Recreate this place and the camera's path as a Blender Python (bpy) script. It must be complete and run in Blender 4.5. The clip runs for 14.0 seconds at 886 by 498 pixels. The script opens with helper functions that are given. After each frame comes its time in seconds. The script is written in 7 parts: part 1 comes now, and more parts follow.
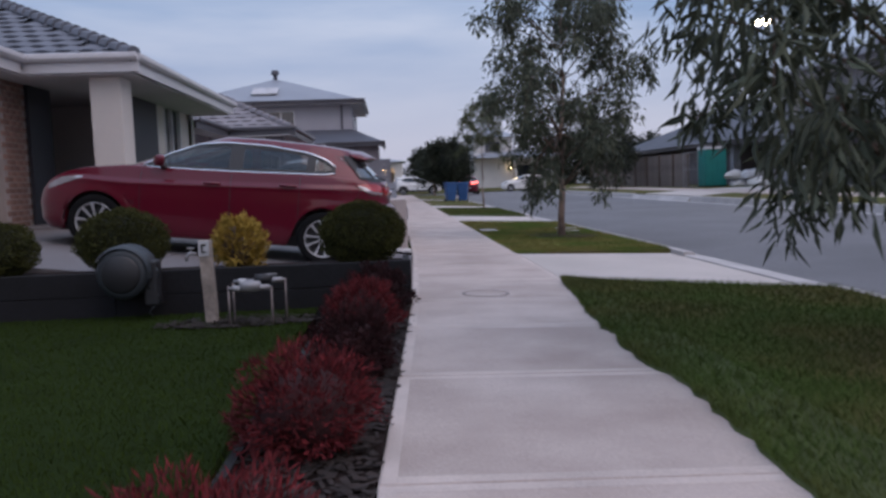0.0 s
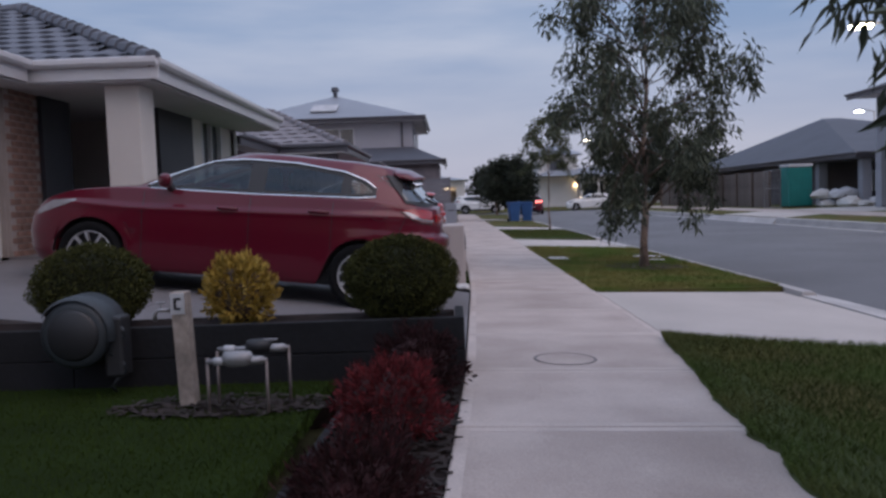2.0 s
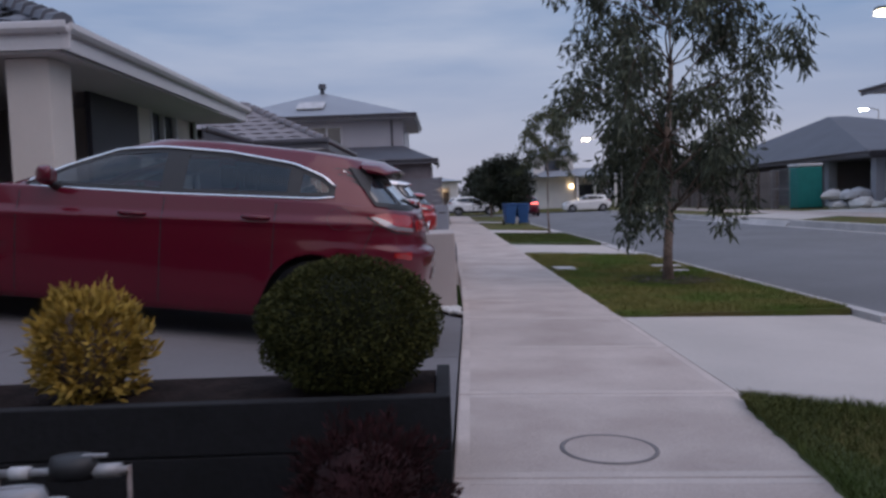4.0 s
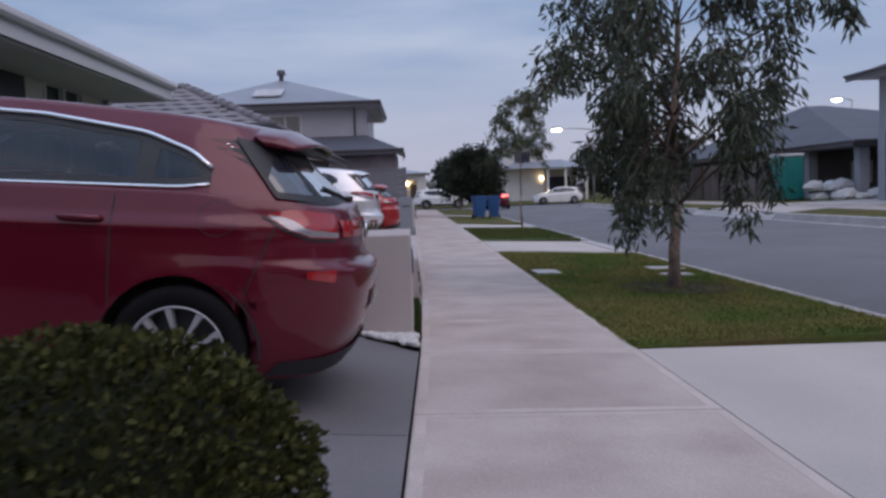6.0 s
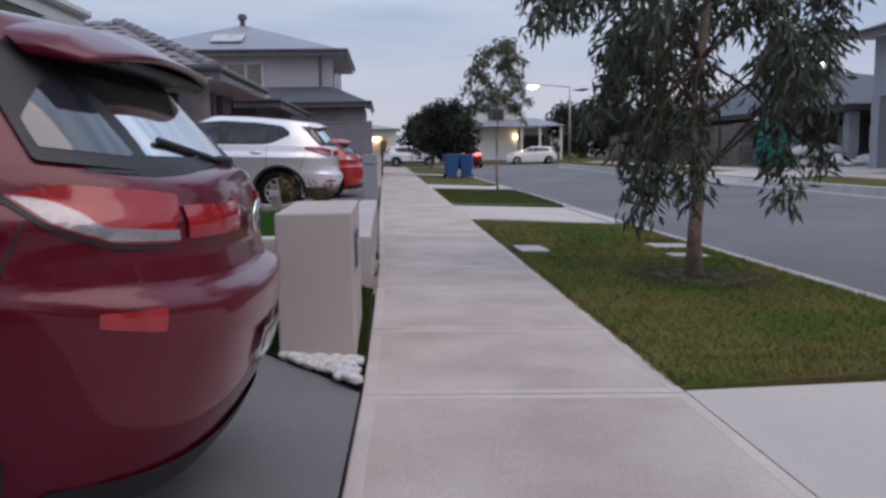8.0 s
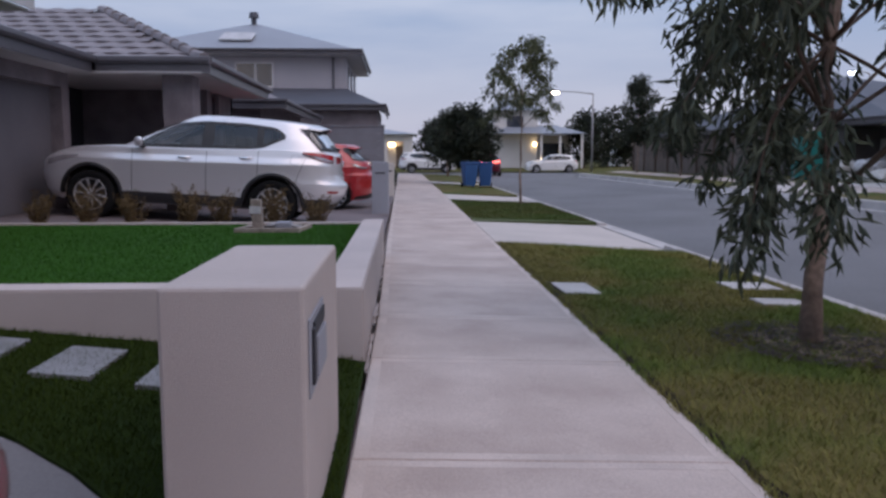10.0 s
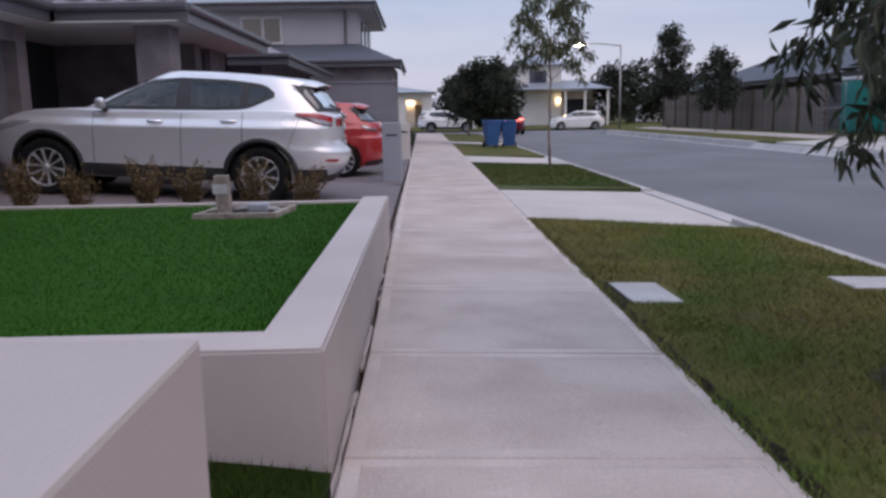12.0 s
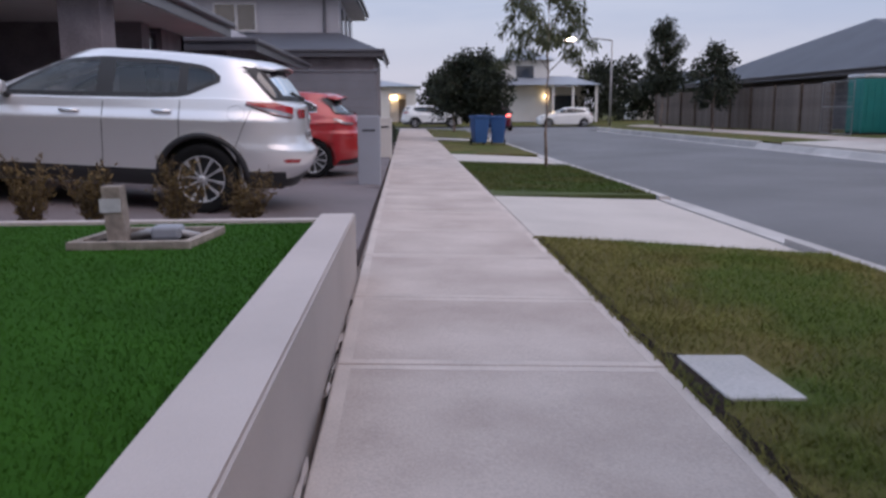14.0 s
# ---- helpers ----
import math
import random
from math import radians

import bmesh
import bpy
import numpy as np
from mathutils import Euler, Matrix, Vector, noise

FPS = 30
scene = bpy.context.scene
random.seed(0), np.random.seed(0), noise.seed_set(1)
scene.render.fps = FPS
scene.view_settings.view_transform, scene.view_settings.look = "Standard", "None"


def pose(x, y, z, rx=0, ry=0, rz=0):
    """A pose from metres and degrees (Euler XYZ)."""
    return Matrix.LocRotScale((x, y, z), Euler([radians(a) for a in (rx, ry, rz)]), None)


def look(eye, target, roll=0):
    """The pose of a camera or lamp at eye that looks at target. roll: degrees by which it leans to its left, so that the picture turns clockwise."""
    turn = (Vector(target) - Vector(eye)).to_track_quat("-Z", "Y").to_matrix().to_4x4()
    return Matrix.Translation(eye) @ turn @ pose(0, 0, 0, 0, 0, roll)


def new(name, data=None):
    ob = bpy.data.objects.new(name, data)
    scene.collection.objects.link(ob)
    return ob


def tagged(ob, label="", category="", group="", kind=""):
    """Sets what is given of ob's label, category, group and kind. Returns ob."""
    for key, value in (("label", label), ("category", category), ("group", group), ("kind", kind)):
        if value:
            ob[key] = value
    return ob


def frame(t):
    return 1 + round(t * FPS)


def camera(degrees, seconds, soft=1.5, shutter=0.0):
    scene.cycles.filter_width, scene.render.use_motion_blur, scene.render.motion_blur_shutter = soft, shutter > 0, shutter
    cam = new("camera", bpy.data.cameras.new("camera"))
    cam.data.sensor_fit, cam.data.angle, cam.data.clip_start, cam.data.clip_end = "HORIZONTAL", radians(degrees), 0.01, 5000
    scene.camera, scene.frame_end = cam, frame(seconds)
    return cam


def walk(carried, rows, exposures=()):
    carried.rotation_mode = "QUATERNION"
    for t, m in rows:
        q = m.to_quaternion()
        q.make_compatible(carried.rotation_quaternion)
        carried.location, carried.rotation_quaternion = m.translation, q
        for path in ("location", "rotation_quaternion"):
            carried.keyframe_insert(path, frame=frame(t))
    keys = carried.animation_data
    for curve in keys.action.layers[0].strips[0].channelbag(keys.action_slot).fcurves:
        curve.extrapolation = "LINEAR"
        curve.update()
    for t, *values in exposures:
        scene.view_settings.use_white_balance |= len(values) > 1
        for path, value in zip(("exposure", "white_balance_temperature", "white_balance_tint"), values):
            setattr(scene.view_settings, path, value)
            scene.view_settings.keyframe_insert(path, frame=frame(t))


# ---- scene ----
cam = camera(57.7, 14.0, soft=2.8, shutter=0.4)
PATH = [
    (0, (0.007, 0.221, 1.104), (0.133, 2.21, 0.934), -2.1),
    (0.5, (0.036, 0.69, 1.153), (0.093, 2.682, 0.975), -2.2),
    (1, (0.106, 1.165, 1.17), (0.147, 3.16, 1.038), -1.2),
    (1.5, (0.098, 1.682, 1.166), (0.068, 3.678, 1.036), -1.6),
    (2, (0.113, 2.108, 1.172), (0.086, 4.104, 1.052), -2.0),
    (2.5, (0.115, 2.614, 1.148), (0.055, 4.609, 1.02), -2.7),
    (3, (0.133, 3.091, 1.159), (0.094, 5.087, 1.039), -2.3),
    (3.2, (0.139, 3.288, 1.167), (0.095, 5.284, 1.053), -2.2),
    (5.3, (0.245, 5.701, 1.166), (0.302, 7.697, 1.044), -1.8),
    (5.5, (0.254, 5.891, 1.144), (0.301, 7.887, 1.022), -1.8),
    (6, (0.305, 6.353, 1.146), (0.37, 8.347, 1.009), -2.2),
    (6.5, (0.371, 6.819, 1.145), (0.416, 8.814, 1.013), -1.7),
    (7, (0.403, 7.326, 1.143), (0.537, 9.307, 0.905), -1.1),
    (9.5, (0.515, 9.888, 1.193), (0.627, 11.87, 0.948), -0.2),
    (9.8, (0.53, 10.21, 1.169), (0.629, 12.196, 0.951), 0.1),
    (10, (0.532, 10.366, 1.204), (0.631, 12.35, 0.975), 0.0),
    (10.5, (0.571, 10.852, 1.207), (0.682, 12.836, 0.986), 0.4),
    (11, (0.618, 11.347, 1.216), (0.711, 13.334, 1.007), 0.5),
    (11.5, (0.664, 11.844, 1.211), (0.757, 13.828, 0.976), -0.4),
    (12, (0.641, 12.342, 1.208), (0.684, 14.314, 0.879), -1.0),
    (12.5, (0.643, 12.861, 1.205), (0.692, 14.846, 0.969), -1.0),
    (13, (0.638, 13.345, 1.204), (0.675, 15.33, 0.959), -1.0),
    (13.5, (0.67, 13.829, 1.172), (0.758, 15.808, 0.895), -1.3),
    (14, (0.669, 14.307, 1.167), (0.754, 16.276, 0.827), -0.3),
]
walk(cam, [(t, look(eye, target, roll)) for t, eye, target, roll in PATH],
     [(0, 0.12, 6600, 10), (0.5, 0.32, 6600, 10), (1.0, -0.12, 6550, 10), (1.5, 0.02, 6550, 10), (2.0, -0.06, 6650, 10), (2.5, 0.12, 6600, 10), (3.0, -0.2, 6500, 10), (5.5, -0.05, 6500, 10), (6.5, 0.05, 6500, 10), (7.0, 0.28, 7000, 4), (9.5, 0.1, 6650, 10), (10.5, 0.1, 6600, 10), (11.5, 0.25, 6850, 10), (12.0, 0.3, 6800, 10), (12.5, -0.1, 6500, 10), (13.0, 0.05, 6700, 10), (13.5, 0.12, 6750, 10), (14.0, 0.28, 6850, 10)])

# ---- light ----
world = bpy.data.worlds.new("dusk")
scene.world = world
world.use_nodes = True
wn, wl = world.node_tree.nodes, world.node_tree.links
wn.clear()
w_out = wn.new("ShaderNodeOutputWorld")
w_bg = wn.new("ShaderNodeBackground")
w_sky = wn.new("ShaderNodeTexSky")
w_sky.sky_type = "NISHITA"
w_sky.sun_disc = False
w_sky.sun_elevation, w_sky.sun_rotation = radians(9), radians(200)
w_sky.altitude, w_sky.air_density, w_sky.dust_density = 20, 1.0, 2.0
w_tc = wn.new("ShaderNodeTexCoord")
w_map = wn.new("ShaderNodeMapping")
w_map.inputs["Scale"].default_value = (1.6, 1.1, 9.0)
w_n = wn.new("ShaderNodeTexNoise")
w_n.inputs["Scale"].default_value = 1.7
w_n.inputs["Detail"].default_value = 5
w_ramp = wn.new("ShaderNodeValToRGB")
w_ramp.color_ramp.elements[0].position, w_ramp.color_ramp.elements[1].position = 0.34, 0.66
w_ramp.color_ramp.elements[0].color = (3.0, 4.2, 6.8, 1)
w_ramp.color_ramp.elements[1].color = (5.5, 6.25, 8.3, 1)
# overcast: the dome is brighter overhead than near the horizon
w_sep = wn.new("ShaderNodeSeparateXYZ")
w_up = wn.new("ShaderNodeMapRange")
w_up.inputs["From Min"].default_value, w_up.inputs["From Max"].default_value = 0.25, 1.0
w_up.inputs["To Min"].default_value, w_up.inputs["To Max"].default_value = 1.0, 2.0
w_hz = wn.new("ShaderNodeMapRange")
w_hz.inputs["From Min"].default_value, w_hz.inputs["From Max"].default_value = 0.0, 0.2
w_hz.inputs["To Min"].default_value, w_hz.inputs["To Max"].default_value = 1.0, 0.0
w_hzmix = wn.new("ShaderNodeMix")
w_hzmix.data_type = "RGBA"
w_hzmix.inputs["B"].default_value = (5.8, 5.85, 7.5, 1)
w_mul = wn.new("ShaderNodeVectorMath")
w_mul.operation = "SCALE"
w_mix = wn.new("ShaderNodeMix")
w_mix.data_type = "RGBA"
w_mix.inputs["Factor"].default_value = 0.9
wl.new(w_tc.outputs["Generated"], w_map.inputs["Vector"])
wl.new(w_map.outputs["Vector"], w_n.inputs["Vector"])
wl.new(w_n.outputs["Fac"], w_ramp.inputs["Fac"])
wl.new(w_tc.outputs["Generated"], w_sep.inputs["Vector"])
wl.new(w_sep.outputs["Z"], w_up.inputs["Value"])
wl.new(w_sep.outputs["Z"], w_hz.inputs["Value"])
wl.new(w_hz.outputs["Result"], w_hzmix.inputs["Factor"])
wl.new(w_ramp.outputs["Color"], w_hzmix.inputs["A"])
wl.new(w_hzmix.outputs["Result"], w_mul.inputs[0])
wl.new(w_up.outputs["Result"], w_mul.inputs["Scale"])
wl.new(w_sky.outputs["Color"], w_mix.inputs["A"])
wl.new(w_mul.outputs["Vector"], w_mix.inputs["B"])
wl.new(w_mix.outputs["Result"], w_bg.inputs["Color"])
w_bg.inputs["Strength"].default_value = 0.09
wl.new(w_bg.outputs["Background"], w_out.inputs["Surface"])

sun_data = bpy.data.lights.new("sun", "SUN")
sun_data.energy, sun_data.angle, sun_data.color = 1.0, radians(60), (1.0, 0.75, 0.66)
sun = new("sun", sun_data)
sun.matrix_basis = look((60, -40, 90), (0, 10, 0))


# ---- materials ----
def patched(n, l, tc, colour, patch):
    """Drifts of another tone, a metre or so across."""
    t = n.new("ShaderNodeTexNoise")
    t.inputs["Scale"].default_value, t.inputs["Detail"].default_value = 0.75, 5
    l.new(tc.outputs["Object"], t.inputs["Vector"])
    e = n.new("ShaderNodeMapRange")
    e.inputs["From Min"].default_value, e.inputs["From Max"].default_value = 0.44, 0.60
    l.new(t.outputs["Fac"], e.inputs["Value"])
    x = n.new("ShaderNodeMix")
    x.data_type = "RGBA"
    l.new(e.outputs["Result"], x.inputs[0])
    l.new(colour, x.inputs[6])
    x.inputs[7].default_value = (*patch, 1)
    return x.outputs[2]


def mat(name, base, rough=0.8, metal=0.0, vary=0.25, fine=60.0, coarse=1.5, bump=0.2, tint=None, spec=0.5, coat=0.0, each=0.0, patch=None):
    """A surface with stains at a coarse scale and grain at a fine one, in metres of the object."""
    m = bpy.data.materials.new(name)
    m.use_nodes = True
    n, l = m.node_tree.nodes, m.node_tree.links
    b = n["Principled BSDF"]
    b.inputs["Roughness"].default_value = rough
    b.inputs["Metallic"].default_value = metal
    b.inputs["Specular IOR Level"].default_value = spec
    b.inputs["Coat Weight"].default_value = coat
    b.inputs["Coat Roughness"].default_value = 0.06
    if vary <= 0:
        b.inputs["Base Color"].default_value = (*base, 1)
        return m
    tc = n.new("ShaderNodeTexCoord")
    a = n.new("ShaderNodeTexNoise")
    a.inputs["Scale"].default_value, a.inputs["Detail"].default_value = coarse, 6
    f = n.new("ShaderNodeTexNoise")
    f.inputs["Scale"].default_value, f.inputs["Detail"].default_value = fine, 3
    l.new(tc.outputs["Object"], a.inputs["Vector"])
    l.new(tc.outputs["Object"], f.inputs["Vector"])
    low = tint or tuple(c * (1 - vary) for c in base)
    r = n.new("ShaderNodeValToRGB")
    r.color_ramp.elements[0].position, r.color_ramp.elements[1].position = 0.32, 0.68
    r.color_ramp.elements[0].color, r.color_ramp.elements[1].color = (*low, 1), (*base, 1)
    l.new(a.outputs["Fac"], r.inputs["Fac"])
    tone = patched(n, l, tc, r.outputs["Color"], patch) if patch else r.outputs["Color"]
    g = n.new("ShaderNodeMapRange")
    g.inputs["From Min"].default_value, g.inputs["From Max"].default_value = 0.3, 0.7
    g.inputs["To Min"].default_value, g.inputs["To Max"].default_value = 1 - vary * 0.6, 1 + vary * 0.4
    l.new(f.outputs["Fac"], g.inputs["Value"])
    sc = n.new("ShaderNodeVectorMath")
    sc.operation = "SCALE"
    l.new(tone, sc.inputs[0])
    l.new(g.outputs["Result"], sc.inputs["Scale"])
    last = sc
    if each > 0:
        oi = n.new("ShaderNodeObjectInfo")
        e = n.new("ShaderNodeMapRange")
        e.inputs["To Min"].default_value, e.inputs["To Max"].default_value = 1 - each, 1 + each
        l.new(oi.outputs["Random"], e.inputs["Value"])
        last = n.new("ShaderNodeVectorMath")
        last.operation = "SCALE"
        l.new(sc.outputs["Vector"], last.inputs[0])
        l.new(e.outputs["Result"], last.inputs["Scale"])
    l.new(last.outputs["Vector"], b.inputs["Base Color"])
    if bump > 0:
        bp = n.new("ShaderNodeBump")
        bp.inputs["Strength"].default_value, bp.inputs["Distance"].default_value = bump, 0.01
        l.new(f.outputs["Fac"], bp.inputs["Height"])
        l.new(bp.outputs["Normal"], b.inputs["Normal"])
    return m


def leaf_mat(name, base, dark, rough=0.55, spread=0.5, patch=None):
    """Foliage: each leaf or blade takes its own tone."""
    m = bpy.data.materials.new(name)
    m.use_nodes = True
    n, l = m.node_tree.nodes, m.node_tree.links
    b = n["Principled BSDF"]
    b.inputs["Roughness"].default_value = rough
    b.inputs["Specular IOR Level"].default_value = 0.18
    g = n.new("ShaderNodeNewGeometry")
    tc = n.new("ShaderNodeTexCoord")
    t = n.new("ShaderNodeTexNoise")
    t.inputs["Scale"].default_value, t.inputs["Detail"].default_value = 1.3, 4
    l.new(tc.outputs["Object"], t.inputs["Vector"])
    ad = n.new("ShaderNodeMath")
    ad.operation = "MULTIPLY_ADD"
    ad.inputs[1].default_value, ad.inputs[2].default_value = spread, 0.22 - spread / 2 - 0.2
    l.new(g.outputs["Random Per Island"], ad.inputs[0])
    ad2 = n.new("ShaderNodeMath")
    ad2.operation = "MULTIPLY_ADD"
    ad2.inputs[1].default_value = 0.9 - spread * 0.7
    l.new(t.outputs["Fac"], ad2.inputs[0])
    l.new(ad.outputs["Value"], ad2.inputs[2])
    r = n.new("ShaderNodeValToRGB")
    r.color_ramp.elements[0].position, r.color_ramp.elements[1].position = 0.15, 0.75
    r.color_ramp.elements[0].color, r.color_ramp.elements[1].color = (*dark, 1), (*base, 1)
    l.new(ad2.outputs["Value"], r.inputs["Fac"])
    l.new(patched(n, l, tc, r.outputs["Color"], patch) if patch else r.outputs["Color"], b.inputs["Base Color"])
    return m


def glow_mat(name, colour, strength):
    m = bpy.data.materials.new(name)
    m.use_nodes = True
    b = m.node_tree.nodes["Principled BSDF"]
    b.inputs["Base Color"].default_value = (*colour, 1)
    b.inputs["Emission Color"].default_value = (*colour, 1)
    b.inputs["Emission Strength"].default_value = strength
    return m


def pane_mat(name, tint):
    """A thin tinted pane: looks straight through, with a mirror coat that grows toward grazing."""
    m = bpy.data.materials.new(name)
    m.use_nodes = True
    n, l = m.node_tree.nodes, m.node_tree.links
    n.clear()
    out, mix = n.new("ShaderNodeOutputMaterial"), n.new("ShaderNodeMixShader")
    clear, gloss, fr = n.new("ShaderNodeBsdfTransparent"), n.new("ShaderNodeBsdfGlossy"), n.new("ShaderNodeFresnel")
    clear.inputs["Color"].default_value = (*tint, 1)
    gloss.inputs["Roughness"].default_value = 0.03
    fr.inputs["IOR"].default_value = 1.75
    l.new(fr.outputs["Fac"], mix.inputs["Fac"])
    l.new(clear.outputs["BSDF"], mix.inputs[1])
    l.new(gloss.outputs["BSDF"], mix.inputs[2])
    l.new(mix.outputs["Shader"], out.inputs["Surface"])
    return m


CONCRETE = mat("path_concrete", (0.51, 0.432, 0.395), 0.9, vary=0.24, fine=90, coarse=1.3, bump=0.25, each=0.06, tint=(0.365, 0.295, 0.265))
MARGIN = mat("trowelled_margin", (0.56, 0.475, 0.435), 0.85, vary=0.22, fine=90, coarse=2.5, bump=0.1)
DRIVE = mat("drive_concrete", (0.175, 0.163, 0.168), 0.85, vary=0.22, fine=80, coarse=0.8, bump=0.2, each=0.03)
DRIVE_PALE = mat("crossover_concrete", (0.53, 0.475, 0.44), 0.9, vary=0.16, fine=80, coarse=0.7, bump=0.2, each=0.03)
DRIVE_DARK = mat("dark_drive", (0.17, 0.14, 0.145), 0.8, vary=0.25, fine=70, coarse=0.8)
KERB = mat("kerb_concrete", (0.50, 0.47, 0.46), 0.9, vary=0.25, fine=60, coarse=1.2, each=0.06)
ASPHALT = mat("asphalt", (0.155, 0.152, 0.16), 0.75, vary=0.3, fine=140, coarse=0.35, bump=0.5)
SOIL = mat("ground_soil", (0.11, 0.12, 0.06), 1.0, vary=0.4, fine=30, coarse=0.3)
TURF = mat("verge_turf", (0.14, 0.115, 0.04), 1.0, vary=0.5, fine=45, coarse=1.1, bump=0.8, tint=(0.08, 0.066, 0.03), spec=0.15, patch=(0.065, 0.085, 0.02))
TURF_DARK = mat("verge_turf_green", (0.065, 0.085, 0.022), 1.0, vary=0.4, fine=45, coarse=1.2, bump=0.8)
LAWN = mat("lawn_turf", (0.016, 0.029, 0.004), 1.0, spec=0.12, vary=0.3, fine=60, coarse=1.5, bump=0.8)
FAKE = mat("artificial_turf", (0.027, 0.095, 0.007), 0.9, spec=0.12, vary=0.25, fine=120, coarse=2.5, bump=0.8)
MULCH = mat("bark_mulch", (0.030, 0.020, 0.018), 1.0, spec=0.12, vary=0.6, fine=35, coarse=6, bump=1.0)
MULCH_CHIP = mat("mulch_chip", (0.042, 0.03, 0.027), 1.0, vary=0.5, fine=20, coarse=8)
RENDER = mat("wall_render", (0.47, 0.41, 0.39), 0.9, vary=0.12, fine=220, coarse=1.3, bump=0.35)
RENDER_TOP = mat("wall_cap_render", (0.53, 0.46, 0.44), 0.9, vary=0.14, fine=200, coarse=1.6, bump=0.3)
CREAM = mat("cream_render", (0.62, 0.57, 0.53), 0.85, vary=0.1, fine=160, coarse=1.0, bump=0.2)
SLEEPER = mat("dark_sleeper", (0.009, 0.009, 0.012), 0.9, vary=0.5, fine=30, coarse=3, bump=0.4, each=0.15)
BRICK = mat("brown_brick", (0.26, 0.15, 0.12), 0.9, vary=0.35, fine=50, coarse=3, bump=0.4, each=0.18)
MORTAR = mat("mortar", (0.33, 0.28, 0.26), 0.95, vary=0.2, fine=80, coarse=2)
DARKBRICK = mat("grey_brick", (0.21, 0.18, 0.195), 0.9, vary=0.35, fine=40, coarse=2.5, bump=0.4)
FASCIA = mat("fascia_paint", (0.60, 0.585, 0.60), 0.45, vary=0.08, fine=40, coarse=0.8, bump=0.05)
FASCIA_DARK = mat("dark_gutter", (0.10, 0.095, 0.11), 0.4, vary=0.15, fine=40, coarse=0.8, bump=0.05)
SOFFIT = mat("soffit_paint", (0.55, 0.53, 0.53), 0.8, vary=0.1, fine=50, coarse=1.0, bump=0.05)
TILE = mat("roof_tile_grey", (0.15, 0.16, 0.19), 0.7, vary=0.25, fine=60, coarse=2, bump=0.3, each=0.14)
TILE_B = mat("roof_tile_brown", (0.24, 0.22, 0.235), 0.75, vary=0.25, fine=60, coarse=2, bump=0.3, each=0.14)
METALROOF = mat("metal_roof", (0.26, 0.28, 0.32), 0.5, vary=0.12, fine=20, coarse=0.5, bump=0.05)
DARKROOF = mat("dark_roof", (0.075, 0.08, 0.1), 0.65, vary=0.2, fine=20, coarse=0.6, bump=0.1)
WEATHERBOARD = mat("painted_cladding", (0.40, 0.385, 0.42), 0.75, vary=0.1, fine=30, coarse=0.5, bump=0.05)
WHITEWALL = mat("white_wall", (0.70, 0.67, 0.65), 0.8, vary=0.1, fine=60, coarse=0.8, bump=0.1)
DARKWALL = mat("dark_wall", (0.13, 0.12, 0.135), 0.85, vary=0.2, fine=50, coarse=1.0)
# near-black that stands for shade in porches and letter slots; screens share it
SHADE_AND_SCREEN = mat("shade_and_screen_dark", (0.028, 0.028, 0.036), 0.6, vary=0.3, fine=20, coarse=1)
DOORPAINT = mat("garage_door_paint", (0.66, 0.64, 0.63), 0.5, vary=0.08, fine=30, coarse=0.8, bump=0.03)
FENCEWOOD = mat("fence_timber", (0.20, 0.165, 0.15), 0.9, vary=0.35, fine=30, coarse=1.2, bump=0.3, each=0.16)
POSTWOOD = mat("weathered_post", (0.36, 0.30, 0.26), 0.9, vary=0.4, fine=25, coarse=5, bump=0.5)
BARK = mat("pale_bark", (0.30, 0.22, 0.18), 0.95, vary=0.5, fine=25, coarse=4, bump=0.8)
TWIG = mat("twig_bark", (0.13, 0.09, 0.07), 0.95, vary=0.4, fine=30, coarse=5, bump=0.5)
STEEL = mat("galvanised_steel", (0.36, 0.35, 0.36), 0.55, metal=0.6, vary=0.15, fine=40, coarse=3, bump=0.1)
CHROME = mat("chrome", (0.85, 0.85, 0.87), 0.15, metal=1.0, vary=0.05, fine=10, coarse=1, bump=0)
COPPER = mat("dull_pipe", (0.24, 0.20, 0.19), 0.5, metal=0.6, vary=0.3, fine=40, coarse=5, bump=0.2)
RUBBER = mat("tyre_rubber", (0.012, 0.012, 0.013), 0.95, spec=0.15, vary=0.3, fine=60, coarse=5, bump=0.2)
PLASTIC = mat("black_plastic", (0.022, 0.022, 0.025), 0.5, vary=0.2, fine=60, coarse=3, bump=0.05)
GREYPLASTIC = mat("grey_plastic", (0.028, 0.034, 0.04), 0.5, vary=0.2, fine=60, coarse=3, bump=0.05)
ALLOY = mat("alloy_rim", (0.55, 0.55, 0.57), 0.35, metal=0.5, vary=0.12, fine=30, coarse=4, bump=0)
REDPAINT = mat("deep_red_paint", (0.115, 0.002, 0.015), 0.32, metal=0.1, vary=0.08, fine=300, coarse=0.7, bump=0, coat=0.7, spec=0.3)
BRIGHTRED = mat("bright_red_paint", (0.38, 0.013, 0.018), 0.35, metal=0.1, vary=0.08, fine=300, coarse=0.7, bump=0, coat=1.0)
SILVER = mat("silver_paint", (0.78, 0.77, 0.79), 0.3, metal=0.55, vary=0.07, fine=300, coarse=0.7, bump=0, coat=0.8)
WHITEPAINT = mat("white_car_paint", (0.78, 0.77, 0.76), 0.35, vary=0.05, fine=200, coarse=0.7, bump=0, coat=0.8)
CARGLASS = pane_mat("car_glass", (0.42, 0.46, 0.48))
CARPLASTIC = mat("gloss_black", (0.012, 0.012, 0.015), 0.12, vary=0.1, fine=60, coarse=3, bump=0, coat=0.6)
